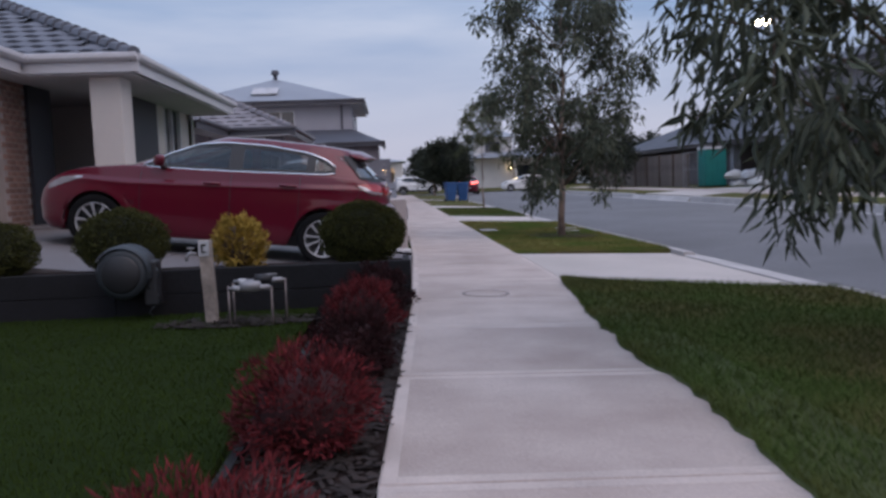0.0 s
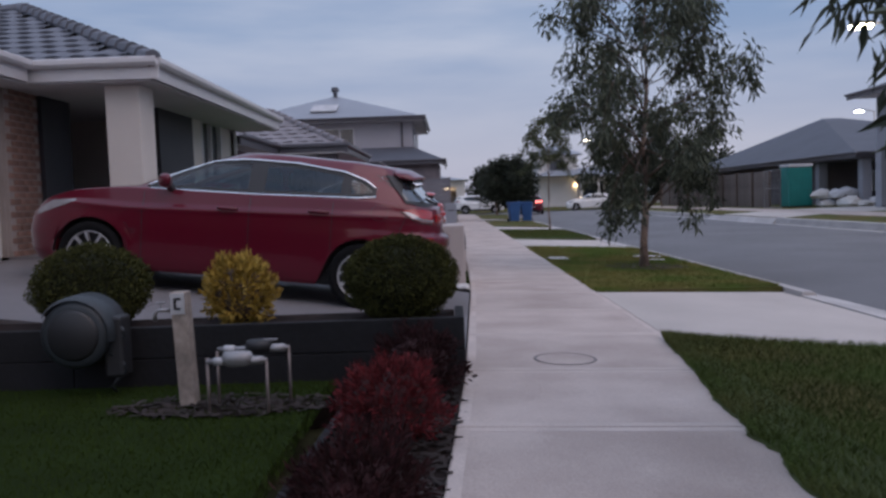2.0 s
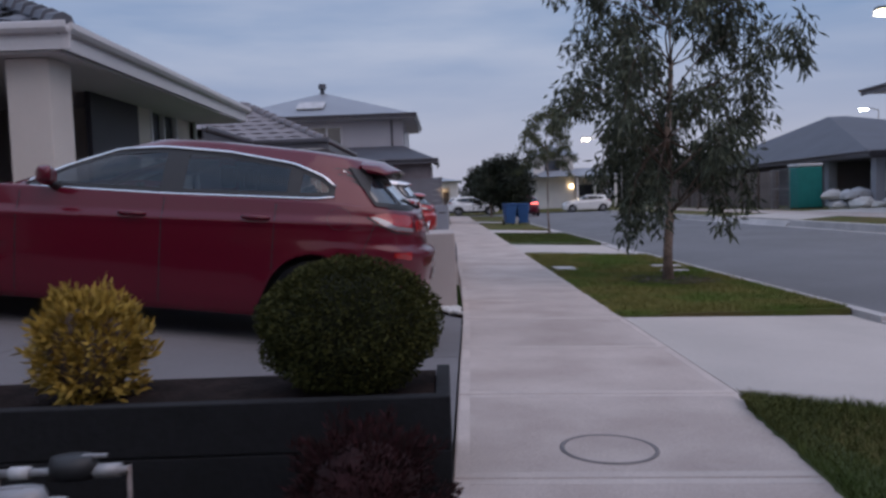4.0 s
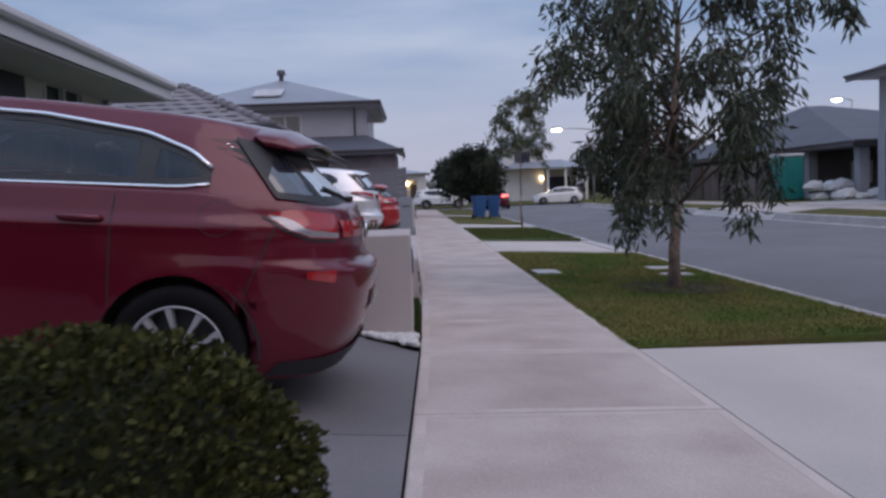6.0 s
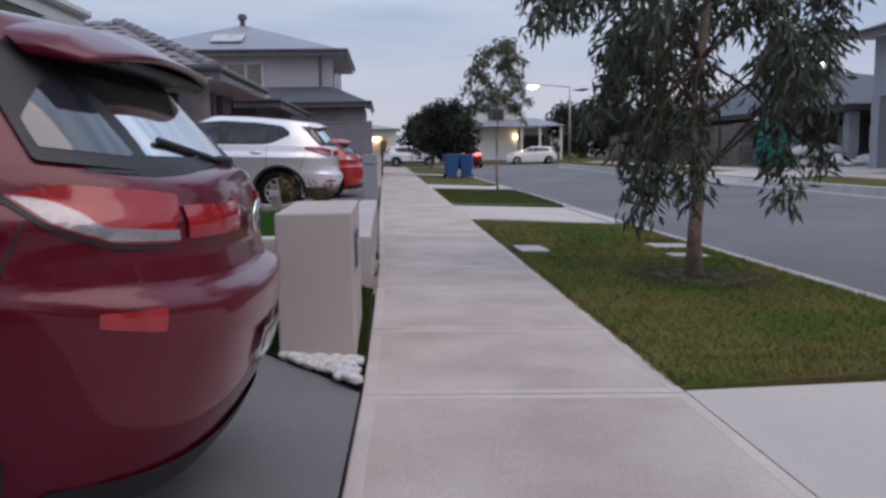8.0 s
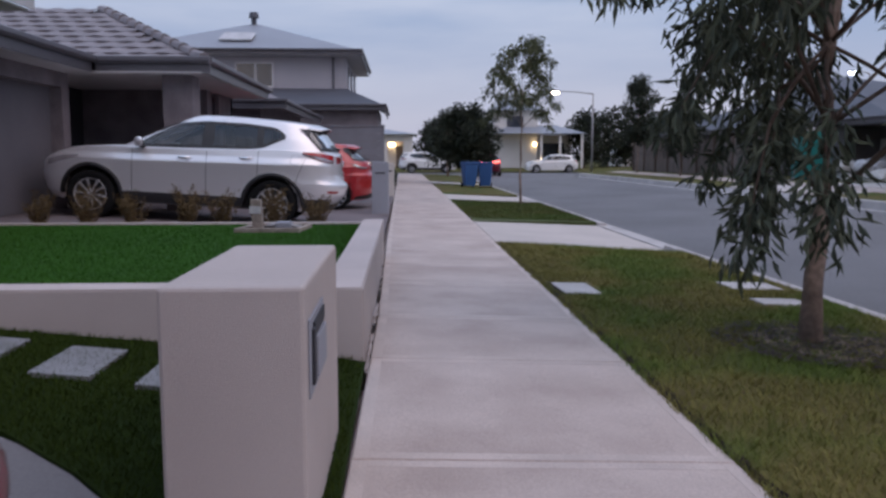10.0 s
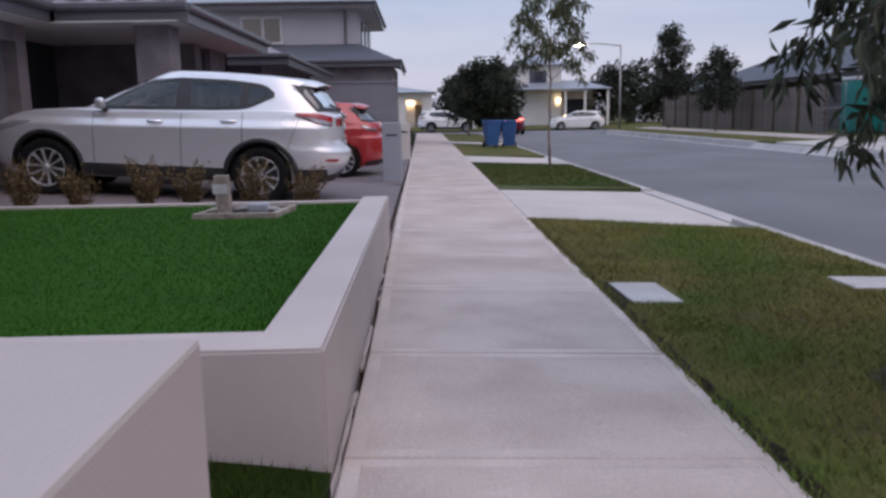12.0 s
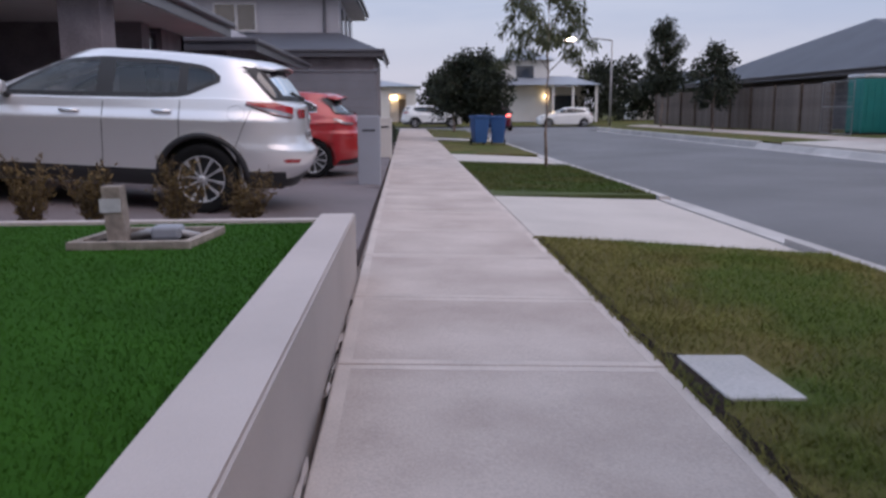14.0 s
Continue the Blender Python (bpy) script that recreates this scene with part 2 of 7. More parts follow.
FENCEGREY = mat("grey_fence_slat", (0.20, 0.20, 0.225), 0.7, vary=0.15, fine=40, coarse=2, bump=0.05)
GLOSSGLASS = mat("dark_gloss_glass", (0.02, 0.025, 0.035), 0.04, vary=0.1, fine=2, coarse=0.5, bump=0, spec=1.0, coat=1.0)
SEATCLOTH = mat("seat_cloth", (0.05, 0.05, 0.055), 0.95, vary=0.2, fine=200, coarse=5, bump=0.2)
REDLENS = mat("red_lens", (0.42, 0.015, 0.02), 0.15, vary=0.25, fine=60, coarse=8, bump=0, coat=1.0)
CLEARLENS = mat("clear_lens", (0.42, 0.39, 0.41), 0.12, metal=0.4, vary=0.2, fine=60, coarse=8, bump=0, coat=1.0)
WHITEPLATE = mat("number_plate", (0.55, 0.56, 0.58), 0.4, vary=0.1, fine=40, coarse=5, bump=0)
WINDOWGLASS = mat("window_glass", (0.05, 0.06, 0.08), 0.05, vary=0.2, fine=3, coarse=0.6, bump=0, spec=0.8)
CURTAIN = mat("pale_curtain", (0.66, 0.66, 0.70), 0.9, vary=0.15, fine=30, coarse=2)
BINBLUE = mat("blue_bin_plastic", (0.03, 0.10, 0.28), 0.5, vary=0.15, fine=50, coarse=3, bump=0.05)
TEAL = mat("teal_plastic", (0.01, 0.20, 0.18), 0.55, vary=0.15, fine=40, coarse=2, bump=0.1)
BAGWHITE = mat("white_bag", (0.55, 0.55, 0.57), 0.7, vary=0.3, fine=15, coarse=3, bump=0.3)
STONE = mat("white_pebble", (0.62, 0.60, 0.58), 0.8, vary=0.2, fine=60, coarse=8, each=0.15)
STEPSTONE = mat("step_concrete", (0.22, 0.22, 0.23), 0.9, vary=0.2, fine=100, coarse=2, each=0.06)
# core of the red shrubs, dark to stand for shade between leaves
REDSHADEHEART = mat("red_shrub_inner_shade", (0.045, 0.012, 0.014), 1.0, vary=0.5, fine=60, coarse=8, bump=0.6)
GREYPILLAR = mat("grey_pillar_render", (0.30, 0.31, 0.35), 0.85, vary=0.12, fine=150, coarse=1.5)
IRON = mat("cover_rim", (0.20, 0.18, 0.18), 0.8, vary=0.3, fine=60, coarse=6, bump=0.3)
GUM = leaf_mat("gum_leaf", (0.14, 0.155, 0.1), (0.048, 0.058, 0.042), 0.55)
GUM_LIGHT = leaf_mat("young_gum_leaf", (0.14, 0.15, 0.08), (0.05, 0.06, 0.03))
DARKLEAF = leaf_mat("dark_tree_leaf", (0.05, 0.06, 0.035), (0.015, 0.02, 0.014))
BOX = leaf_mat("box_hedge_leaf", (0.108, 0.104, 0.029), (0.029, 0.034, 0.011), 0.9)
GOLD = leaf_mat("golden_leaf", (0.62, 0.42, 0.09), (0.24, 0.16, 0.035))
NANDINA = leaf_mat("red_nandina_leaf", (0.23, 0.028, 0.034), (0.07, 0.014, 0.016), 0.85)
NANDINA_DARK = leaf_mat("dark_nandina_leaf", (0.06, 0.016, 0.02), (0.018, 0.008, 0.008), 0.85)
DRYSHRUB = leaf_mat("tawny_grass_leaf", (0.27, 0.19, 0.085), (0.09, 0.06, 0.03), 0.9)
# filler core of green shrubs: the shade among leaves as a dark colour
SHADEHEART = mat("shrub_inner_shade", (0.022, 0.026, 0.010), 1.0, vary=0.5, fine=60, coarse=8, bump=0.6)
BLADE = leaf_mat("grass_blade", (0.27, 0.24, 0.075), (0.115, 0.115, 0.032), 0.8, 0.3, (0.10, 0.145, 0.028))
BLADE_GREEN = leaf_mat("green_grass_blade", (0.14, 0.135, 0.04), (0.04, 0.055, 0.014), 0.8, 0.3, (0.06, 0.095, 0.02))
LAWN_BLADE = leaf_mat("lawn_blade", (0.04, 0.064, 0.008), (0.02, 0.036, 0.004), 0.95, 0.25)
FAKE_BLADE = leaf_mat("artificial_blade", (0.031, 0.1, 0.008), (0.02, 0.072, 0.005), 0.9, 0.2)
LAMP = glow_mat("lamp_glow", (1.0, 0.86, 0.58), 40.0)
LAMP_COOL = glow_mat("cool_lamp_glow", (0.9, 0.95, 1.0), 30.0)
TAIL_ON = glow_mat("lit_tail_lamp", (1.0, 0.12, 0.10), 7.0)
PORCH = glow_mat("porch_lamp", (1.0, 0.72, 0.40), 12.0)


# ---- building helpers ----
def thing(name, loc, label, category, group="", rz=0.0, kind=""):
    ob = new(name)
    ob.empty_display_size = 0.1
    ob.matrix_basis = pose(*loc, 0, 0, rz)
    return tagged(ob, label, category, group, kind)


def part(name, bm, material, parent=None, label="", smooth=False, world_space=False):
    """One mesh object. world_space: bm is in the world's metres and is laid into its top-level parent's."""
    if world_space and parent is not None:
        bm.transform(parent.matrix_basis.inverted())
    me = bpy.data.meshes.new(name)
    bm.to_mesh(me)
    bm.free()
    if smooth:
        for p in me.polygons:
            p.use_smooth = True
    me.materials.append(material)
    ob = new(name, me)
    ob.parent = parent
    if label:
        ob["label"] = label
    return ob


def structure(name, bm, material, label, category, smooth=False, kind="structure"):
    return tagged(part(name, bm, material, None, "", smooth), label, category, "", kind)


def box(bm, x0, x1, y0, y1, z0, z1, bevel=0.0):
    g = bmesh.ops.create_cube(bm, size=1.0)
    vs = g["verts"]
    for v in vs:
        v.co = Vector((x0 + (v.co.x + 0.5) * (x1 - x0), y0 + (v.co.y + 0.5) * (y1 - y0), z0 + (v.co.z + 0.5) * (z1 - z0)))
    if bevel > 0:
        es = list({e for v in vs for e in v.link_edges})
        bmesh.ops.bevel(bm, geom=es, offset=bevel, segments=2, affect="EDGES", profile=0.5)
    return bm


def boxes(*args, bevel=0.0):
    bm = bmesh.new()
    for a in args:
        box(bm, *a, bevel=bevel)
    return bm


def tube(bm, points, radii, sides=8):
    """A tapered round bar along the points."""
    rings = []
    pts = [Vector(p) for p in points]
    for i, p in enumerate(pts):
        d = (pts[min(i + 1, len(pts) - 1)] - pts[max(i - 1, 0)]).normalized()
        q = d.to_track_quat("Z", "Y").to_matrix()
        r = radii[i] if hasattr(radii, "__len__") else radii
        rings.append([bm.verts.new(p + q @ Vector((r * math.cos(2 * math.pi * k / sides), r * math.sin(2 * math.pi * k / sides), 0))) for k in range(sides)])
    for a, b in zip(rings, rings[1:]):
        for k in range(sides):
            bm.faces.new((a[k], a[(k + 1) % sides], b[(k + 1) % sides], b[k]))
    bm.faces.new(rings[0][::-1])
    bm.faces.new(rings[-1])
    return bm


def lathe(bm, profile, axis="Y", sides=40, close=False):
    """Turns (radius, along) pairs round an axis."""
    rings = []
    for r, h in profile:
        ring = []
        for k in range(sides):
            c, s = r * math.cos(2 * math.pi * k / sides), r * math.sin(2 * math.pi * k / sides)
            ring.append(bm.verts.new((c, h, s) if axis == "Y" else (c, s, h)))
        rings.append(ring)
    pairs = list(zip(rings, rings[1:])) + ([(rings[-1], rings[0])] if close else [])
    for a, b in pairs:
        for k in range(sides):
            bm.faces.new((a[k], a[(k + 1) % sides], b[(k + 1) % sides], b[k]))
    bmesh.ops.recalc_face_normals(bm, faces=bm.faces)
    return bm


def prism(bm, poly, z0, z1):
    """A block over a polygon in plan; z1 is a number or a function of x and y."""
    top = z1 if callable(z1) else (lambda x, y: z1)
    low = [bm.verts.new((x, y, z0)) for x, y in poly]
    up = [bm.verts.new((x, y, top(x, y))) for x, y in poly]
    n = len(poly)
    bm.faces.new(low[::-1])
    bm.faces.new(up)
    for k in range(n):
        bm.faces.new((low[k], low[(k + 1) % n], up[(k + 1) % n], up[k]))
    bmesh.ops.recalc_face_normals(bm, faces=bm.faces)
    return bm


def sheet(bm, xs, ys, height):
    """A grid of quads over xs and ys at height(x, y)."""
    rows = [[bm.verts.new((x, y, height(x, y))) for x in xs] for y in ys]
    for a, b in zip(rows, rows[1:]):
        for k in range(len(xs) - 1):
            bm.faces.new((a[k], a[k + 1], b[k + 1], b[k]))
    return bm


def raw_mesh(name, verts, faces, material, parent=None, label="", kind="", category="", smooth=False):
    me = bpy.data.meshes.new(name)
    me.from_pydata(verts, [], faces)
    me.materials.append(material)
    if smooth:
        me.polygons.foreach_set("use_smooth", [True] * len(me.polygons))
    ob = new(name, me)
    ob.parent = parent
    return tagged(ob, label, category, "", kind)


def blades(n, rng, xy, z_at, length, width, lean):
    """n grass blades: a bent strip of two faces each."""
    verts, faces = [], []
    for i in range(n):
        x, y = xy(rng)
        a = rng.uniform(0, 2 * math.pi)
        h = length * rng.uniform(0.5, 1.25)
        w = width * rng.uniform(0.6, 1.2)
        dx, dy = math.cos(a) * w, math.sin(a) * w
        b = rng.uniform(0, 2 * math.pi)
        lx, ly = math.cos(b) * lean * h, math.sin(b) * lean * h
        z = z_at(x, y)
        k = len(verts)
        verts += [(x - dx, y - dy, z), (x + dx, y + dy, z), (x + dx * 0.7 + lx * 0.4, y + dy * 0.7 + ly * 0.4, z + h * 0.6), (x - dx * 0.7 + lx * 0.4, y - dy * 0.7 + ly * 0.4, z + h * 0.6), (x + lx, y + ly, z + h * 0.95)]
        faces += [(k, k + 1, k + 2, k + 3), (k + 3, k + 2, k + 4)]
    return verts, faces


# ---- ground, road, kerbs, path ----
def path_left(y):
    return float(np.interp(y, (-10, 3, 7.3, 12.3, 16, 22, 70), (-0.22, -0.08, 0.16, 0.31, 0.345, 0.30, 0.22)))


PATH_RIGHT = 1.87
KERB_IN, KERB_OUT = 4.38, 4.78
FAR_KERB = 12.7


def fall(x, y=0.0):
    """The footpath and verge fall gently to the kerb."""
    return -0.03 * (x - 1.1)


def far_side(x, y):
    return float(np.interp(x, (12.7, 13.0, 16.5, 30), (0.04, 0.05, 0.2, 0.24)))


bm = sheet(bmesh.new(), (-1500, -300, -60, -20, -10, 4, 13, 40, 120, 400, 1500), (-1500, -300, -40, 0, 40, 90, 300, 1500), lambda x, y: -0.32)
structure("ground", bm, SOIL, "wide flat ground of dull grass and soil", "ground")

# main road with a crown, and the cross street at its end
bm = sheet(bmesh.new(), (KERB_OUT - 0.02, 5.2, 6.6, 8.5, 10.4, 12.0, FAR_KERB + 0.02), [-40 + 4 * k for k in range(28)], lambda x, y: -0.2 + 0.09 * (1 - ((x - 8.6) / 4.1) ** 2))
structure("road", bm, ASPHALT, "smooth grey asphalt road with a slight crown", "road", True)
bm = sheet(bmesh.new(), (-150, -40, -10, 4, 13, 40, 150), (68.02, 71, 75, 79), lambda x, y: -0.2 + 0.07 * (1 - ((y - 73.5) / 5.5) ** 2))
structure("road_cross", bm, ASPHALT, "grey asphalt cross street at the far end", "road", True)


def kerb_section(x_in, x_out, y0, y1, low):
    """One kerb stone: flat top, rounded nose, gutter tray. low: at a driveway the kerb is laid over."""
    s = 1 if x_out > x_in else -1
    zt = fall(KERB_IN) if s > 0 else 0.05
    zt = zt - 0.05 if low else zt
    prof = [(x_in, -0.3), (x_in, zt), (x_in + s * 0.13, zt), (x_in + s * 0.16, zt - 0.02), (x_in + s * (0.3 if low else 0.19), -0.185 if not low else -0.17), (x_out + s * 0.02, -0.195), (x_out + s * 0.02, -0.3)]
    b = bmesh.new()
    a = [b.verts.new((x, y0 + 0.004, z)) for x, z in prof]
    c = [b.verts.new((x, y1 - 0.004, z)) for x, z in prof]
    n = len(prof)
    for k in range(n):
        b.faces.new((a[k], a[(k + 1) % n], c[(k + 1) % n], c[k]))
    b.faces.new(a[::-1])
    b.faces.new(c)
    bmesh.ops.recalc_face_normals(b, faces=b.faces)
    return b


DRIVES = [(8.75, 12.05), (21.9, 25.6), (33.6, 36.8), (47.5, 50.5)]
kerb_near = structure("kerb_near", boxes((KERB_IN, KERB_OUT, -40, 66, -0.31, -0.29)), KERB, "pale concrete kerb and gutter along the verge", "kerb")
kerb_far = structure("kerb_far", boxes((FAR_KERB, FAR_KERB + 0.3, -40, 66, -0.31, -0.29)), KERB, "pale concrete kerb across the road", "kerb")
y = -40.0
while y < 66:
    mid = y + 1.0
    low = any(a - 0.8 < mid < b + 0.8 for a, b in DRIVES)
    part("kerb_stone", kerb_section(KERB_IN, KERB_OUT, y, y + 2, low), KERB, kerb_near)
    part("kerb_stone", kerb_section(FAR_KERB + 0.32, FAR_KERB - 0.05, y, y + 2, 33 < y < 41), KERB, kerb_far)
    y += 2

# footpath slabs with joints between them
footpath = structure("pavement", boxes((0.2, PATH_RIGHT - 0.02, -24, 67.9, -0.3, -0.13)), CONCRETE, "pale concrete footpath in broad brushed slabs", "pavement")
joints = [-24 + 1.5 * k for k in range(18)] + [3.0, 4.6, 6.1, 7.45, 8.9, 10.4, 12.0, 13.42, 15.02, 16.3, 17.87, 19.23, 20.7] + [22.1 + 1.5 * k for k in range(31)]
for y0, y1 in zip(joints, joints[1:]):
    g = 0.005 if 13.3 < y0 < 13.5 or 11.9 < y0 < 12.1 else 0.003
    b = bmesh.new()
    poly = [(path_left(y0), y0 + g), (PATH_RIGHT, y0 + g), (PATH_RIGHT, y1 - g), (path_left(y1), y1 - g)]
    prism(b, poly, -0.3, fall)
    bmesh.ops.bevel(b, geom=[e for e in b.edges if all(v.co.z > -0.2 for v in e.verts)], offset=0.006, segments=1, affect="EDGES")
    part("slab", b, CONCRETE, footpath)
    # trowelled margin along each joint
    b = bmesh.new()
    for ya, yb in ((y0 + 0.01, y0 + 0.075), (y1 - 0.075, y1 - 0.01)):
        prism(b, [(path_left(ya) + 0.07, ya), (PATH_RIGHT - 0.07, ya), (PATH_RIGHT - 0.07, yb), (path_left(yb) + 0.07, yb)], -0.1, lambda x, y: fall(x) + 0.0012)
    for xl, xr in ((0.012, 0.068), (None, None)):
        if xl is not None:
            q = [(path_left(y0) + xl, y0 + 0.012), (path_left(y0) + xr, y0 + 0.012), (path_left(y1) + xr, y1 - 0.012), (path_left(y1) + xl, y1 - 0.012)]
        else:
            q = [(PATH_RIGHT - 0.068, y0 + 0.012), (PATH_RIGHT - 0.012, y0 + 0.012), (PATH_RIGHT - 0.012, y1 - 0.012), (PATH_RIGHT - 0.068, y1 - 0.012)]
        prism(b, q, -0.1, lambda x, y: fall(x) + 0.0012)
    part("joint_margin", b, MARGIN, footpath)

# crossovers from the path to the kerb
for k, (y0, y1) in enumerate(DRIVES):
    b = bmesh.new()
    prism(b, [(PATH_RIGHT + 0.008, y0), (PATH_RIGHT + 0.008, y1), (KERB_IN - 0.004, y1 + 0.5), (KERB_IN - 0.004, y0 - 0.75)], -0.3, lambda x, y: fall(x) - 0.004 - 0.05 * max(0, (x - 3.4) / 0.7) * 0.9)
    structure("driveway_crossover_%d" % (k + 1), b, DRIVE_PALE, "pale concrete driveway crossover between two grass verges", "driveway")

VERGES = [(-24, 8.72, -24, 7.95), (12.08, 21.87, 12.58, 21.1), (25.63, 33.57, 26.15, 32.8), (36.83, 47.4, 37.35, 46.7), (50.6, 66.5, 51.1, 66.5)]
for k, (a, b_, c, d) in enumerate(VERGES):
    b = bmesh.new()
    prism(b, [(PATH_RIGHT + 0.004, a), (PATH_RIGHT + 0.004, b_), (KERB_IN - 0.004, d), (KERB_IN - 0.004, c)], -0.3, lambda x, y: fall(x) + 0.005)
    structure("verge_%d" % (k + 1), b, TURF if k != 2 else TURF_DARK, "patchy mown grass verge beside the footpath", "grass")

# ground across the road, with its own footpath
b = sheet(bmesh.new(), (FAR_KERB + 0.3, 13.6, 14.6, 15.1, 16.6, 17.5, 30, 200), (-60, -20, 0, 20, 30, 40, 50, 60, 68), far_side)
structure("verge_far", b, TURF, "grass verge across the road", "grass")
b = bmesh.new()
prism(b, [(14.7, -40), (16.0, -40), (16.0, 66), (14.7, 66)], -0.1, lambda x, y: far_side(x, y) + 0.012)
structure("pavement_far", b, CONCRETE, "concrete footpath across the road", "pavement")
b = bmesh.new()
prism(b, [(FAR_KERB + 0.3, 33.5), (14.69, 34), (14.69, 40), (FAR_KERB + 0.3, 40.5)], -0.1, lambda x, y: far_side(x, y) + 0.018)
prism(b, [(16.01, 33.5), (21, 33.5), (21, 40), (16.01, 40)], -0.1, lambda x, y: far_side(x, y) + 0.018)
structure("driveway_far", b, DRIVE_PALE, "pale concrete driveway across the road", "driveway")
b = sheet(bmesh.new(), (-150, -40, -10, 0, 10, 20, 40, 150), (79, 84, 90, 140), lambda x, y: -0.1 + 0.02 * min(y - 79, 15))
structure("verge_end", b, TURF, "grass beyond the cross street", "grass")


# ---- house by the first driveway ----
def drive_rise(x, y=0.0):
    """The first driveway climbs from the footpath to the garage."""
    return float(np.interp(-x, (-0.35, 0.2, 4.6, 6.0, 30), (0.012, 0.05, 0.57, 0.6, 0.6)))


def drive_rise_b(x, y=0.0):
    return float(np.interp(-x, (-0.35, 4.5, 6.0, 30), (0.008, 0.31, 0.33, 0.33)))


driveway_a = structure("driveway_1", boxes((-6.0, 0.1, 8.1, 12.1, -0.3, -0.12)), DRIVE, "grey concrete driveway that climbs to the garage", "driveway")


def drive_far_edge(x):
    """The far side of the driveway splays open from the footpath."""
    return float(np.interp(-x, (-0.3, 0.15, 0.6, 1.0, 1.5, 2.2, 6), (12.03, 12.62, 13.10, 13.42, 13.66, 13.8, 13.85)))


for x0, x1 in ((None, -2.6), (-2.6, -5.7)):
    for near in (True, False):
        b = bmesh.new()
        xa, xb = (path_left(10.0) - 0.02 if x0 is None else x0), x1
        n = 10
        pts = [xa + (xb - xa) * k / n for k in range(n + 1)]
        ya = [7.985 if near else 10.065 for x in pts]
        yb = [10.055 if near else drive_far_edge(x) for x in pts]
        edge_x = lambda k, x, yy: path_left(yy) - 0.014 if k == 0 and x0 is None else x - (0.006 if k == 0 else -0.006 if k == n else 0)
        low = [[b.verts.new((edge_x(k, x, yy), yy, -0.3)) for k, (x, yy) in enumerate(zip(pts, ys_))] for ys_ in (ya, yb)]
        up = [[b.verts.new((edge_x(k, x, yy), yy, drive_rise(x))) for k, (x, yy) in enumerate(zip(pts, ys_))] for ys_ in (ya, yb)]
        for k in range(n):
            b.faces.new((up[0][k], up[0][k + 1], up[1][k + 1], up[1][k]))
            b.faces.new((low[0][k], low[0][k + 1], up[0][k + 1], up[0][k]))
            b.faces.new((low[1][k], up[1][k], up[1][k + 1], low[1][k + 1]))
        b.faces.new((low[0][0], up[0][0], up[1][0], low[1][0]))
        b.faces.new((low[0][n], low[1][n], up[1][n], up[0][n]))
        bmesh.ops.recalc_face_normals(b, faces=b.faces)
        part("slab", b, DRIVE, driveway_a)

HOUSE_Z = 0.6


def hip_roof(bm, x_e, x_w, y_s, y_n, z_eave, z_ridge, x_r0, x_r1, y_r):
    """East, west, south and north slopes over a rectangle with a ridge along x."""
    a, b2, c, d = (bm.verts.new(p) for p in ((x_e, y_s, z_eave), (x_e, y_n, z_eave), (x_w, y_n, z_eave), (x_w, y_s, z_eave)))
    e, f = bm.verts.new((x_r0, y_r, z_ridge)), bm.verts.new((x_r1, y_r, z_ridge))
    bm.faces.new((a, b2, e))
    bm.faces.new((b2, c, f, e))
    bm.faces.new((c, d, f))
    bm.faces.new((d, a, e, f))
    bm.faces.new((d, c, b2, a))
    bmesh.ops.recalc_face_normals(bm, faces=bm.faces)
    return bm


def gutter_run(p, q, out, material, parent, name="gutter"):
    """A fascia board with a rounded gutter in front of it, from p to q. out: the way it faces."""
    p, q, out = Vector(p), Vector(q), Vector(out)
    prof = [(0.0, -0.26), (0.025, -0.26), (0.03, -0.1), (0.09, -0.1), (0.125, -0.06), (0.125, 0.0), (0.105, 0.012), (0.1, -0.05), (0.03, -0.05), (0.0, 0.0)]
    b = bmesh.new()
    r = [[b.verts.new(s + out * o + Vector((0, 0, z))) for o, z in prof] for s in (p, q)]
    n = len(prof)
    for k in range(n):
        b.faces.new((r[0][k], r[0][(k + 1) % n], r[1][(k + 1) % n], r[1][k]))
    b.faces.new(r[0][::-1])
    b.faces.new(r[1])
    bmesh.ops.recalc_face_normals(b, faces=b.faces)
    return part(name, b, material, parent, world_space=True)


def tile_mesh(name, material, w=0.33, d=0.40):
    """A roof tile: a double wave with a thick lower edge."""
    b = bmesh.new()
    xs = [w * k / 6 for k in range(7)]
    zs = [0.011 * math.cos(2 * math.pi * 2 * k / 6 * 0.5) for k in range(7)]
    rows = [[b.verts.new((x, yy, z + lift)) for x, z in zip(xs, zs)] for yy, lift in ((0, 0.0), (0, 0.035), (d, 0.006))]
    for r0, r1 in zip(rows, rows[1:]):
        for k in range(6):
            b.faces.new((r0[k], r0[k + 1], r1[k + 1], r1[k]))
    me = bpy.data.meshes.new(name)
    b.to_mesh(me)
    b.free()
    me.materials.append(material)
    return me


def lay_tiles(mesh, parent, origin, along, up, rows, inside, w=0.33, d=0.34):
    """Tiles as pieces over one slope. inside: whether a tile at (distance along, distance up) belongs to it."""
    o, a, u = Vector(origin), Vector(along).normalized(), Vector(up).normalized()
    nrm = a.cross(u)
    m3 = Matrix((a, u, nrm)).transposed().to_4x4()
    inv = parent.matrix_basis.inverted()
    count = 0
    for r in range(rows):
        k = 0
        while k * w < 14:
            s = k * w + (w / 2 if r % 2 else 0)
            k += 1
            if not inside(s + w / 2, r * d + d / 2):
                continue
            ob = new("roof_tile", mesh)
            ob.parent = parent
            ob.matrix_basis = inv @ Matrix.Translation(o + a * s + u * (r * d - 0.04) + nrm * 0.012) @ m3
            count += 1
    return count


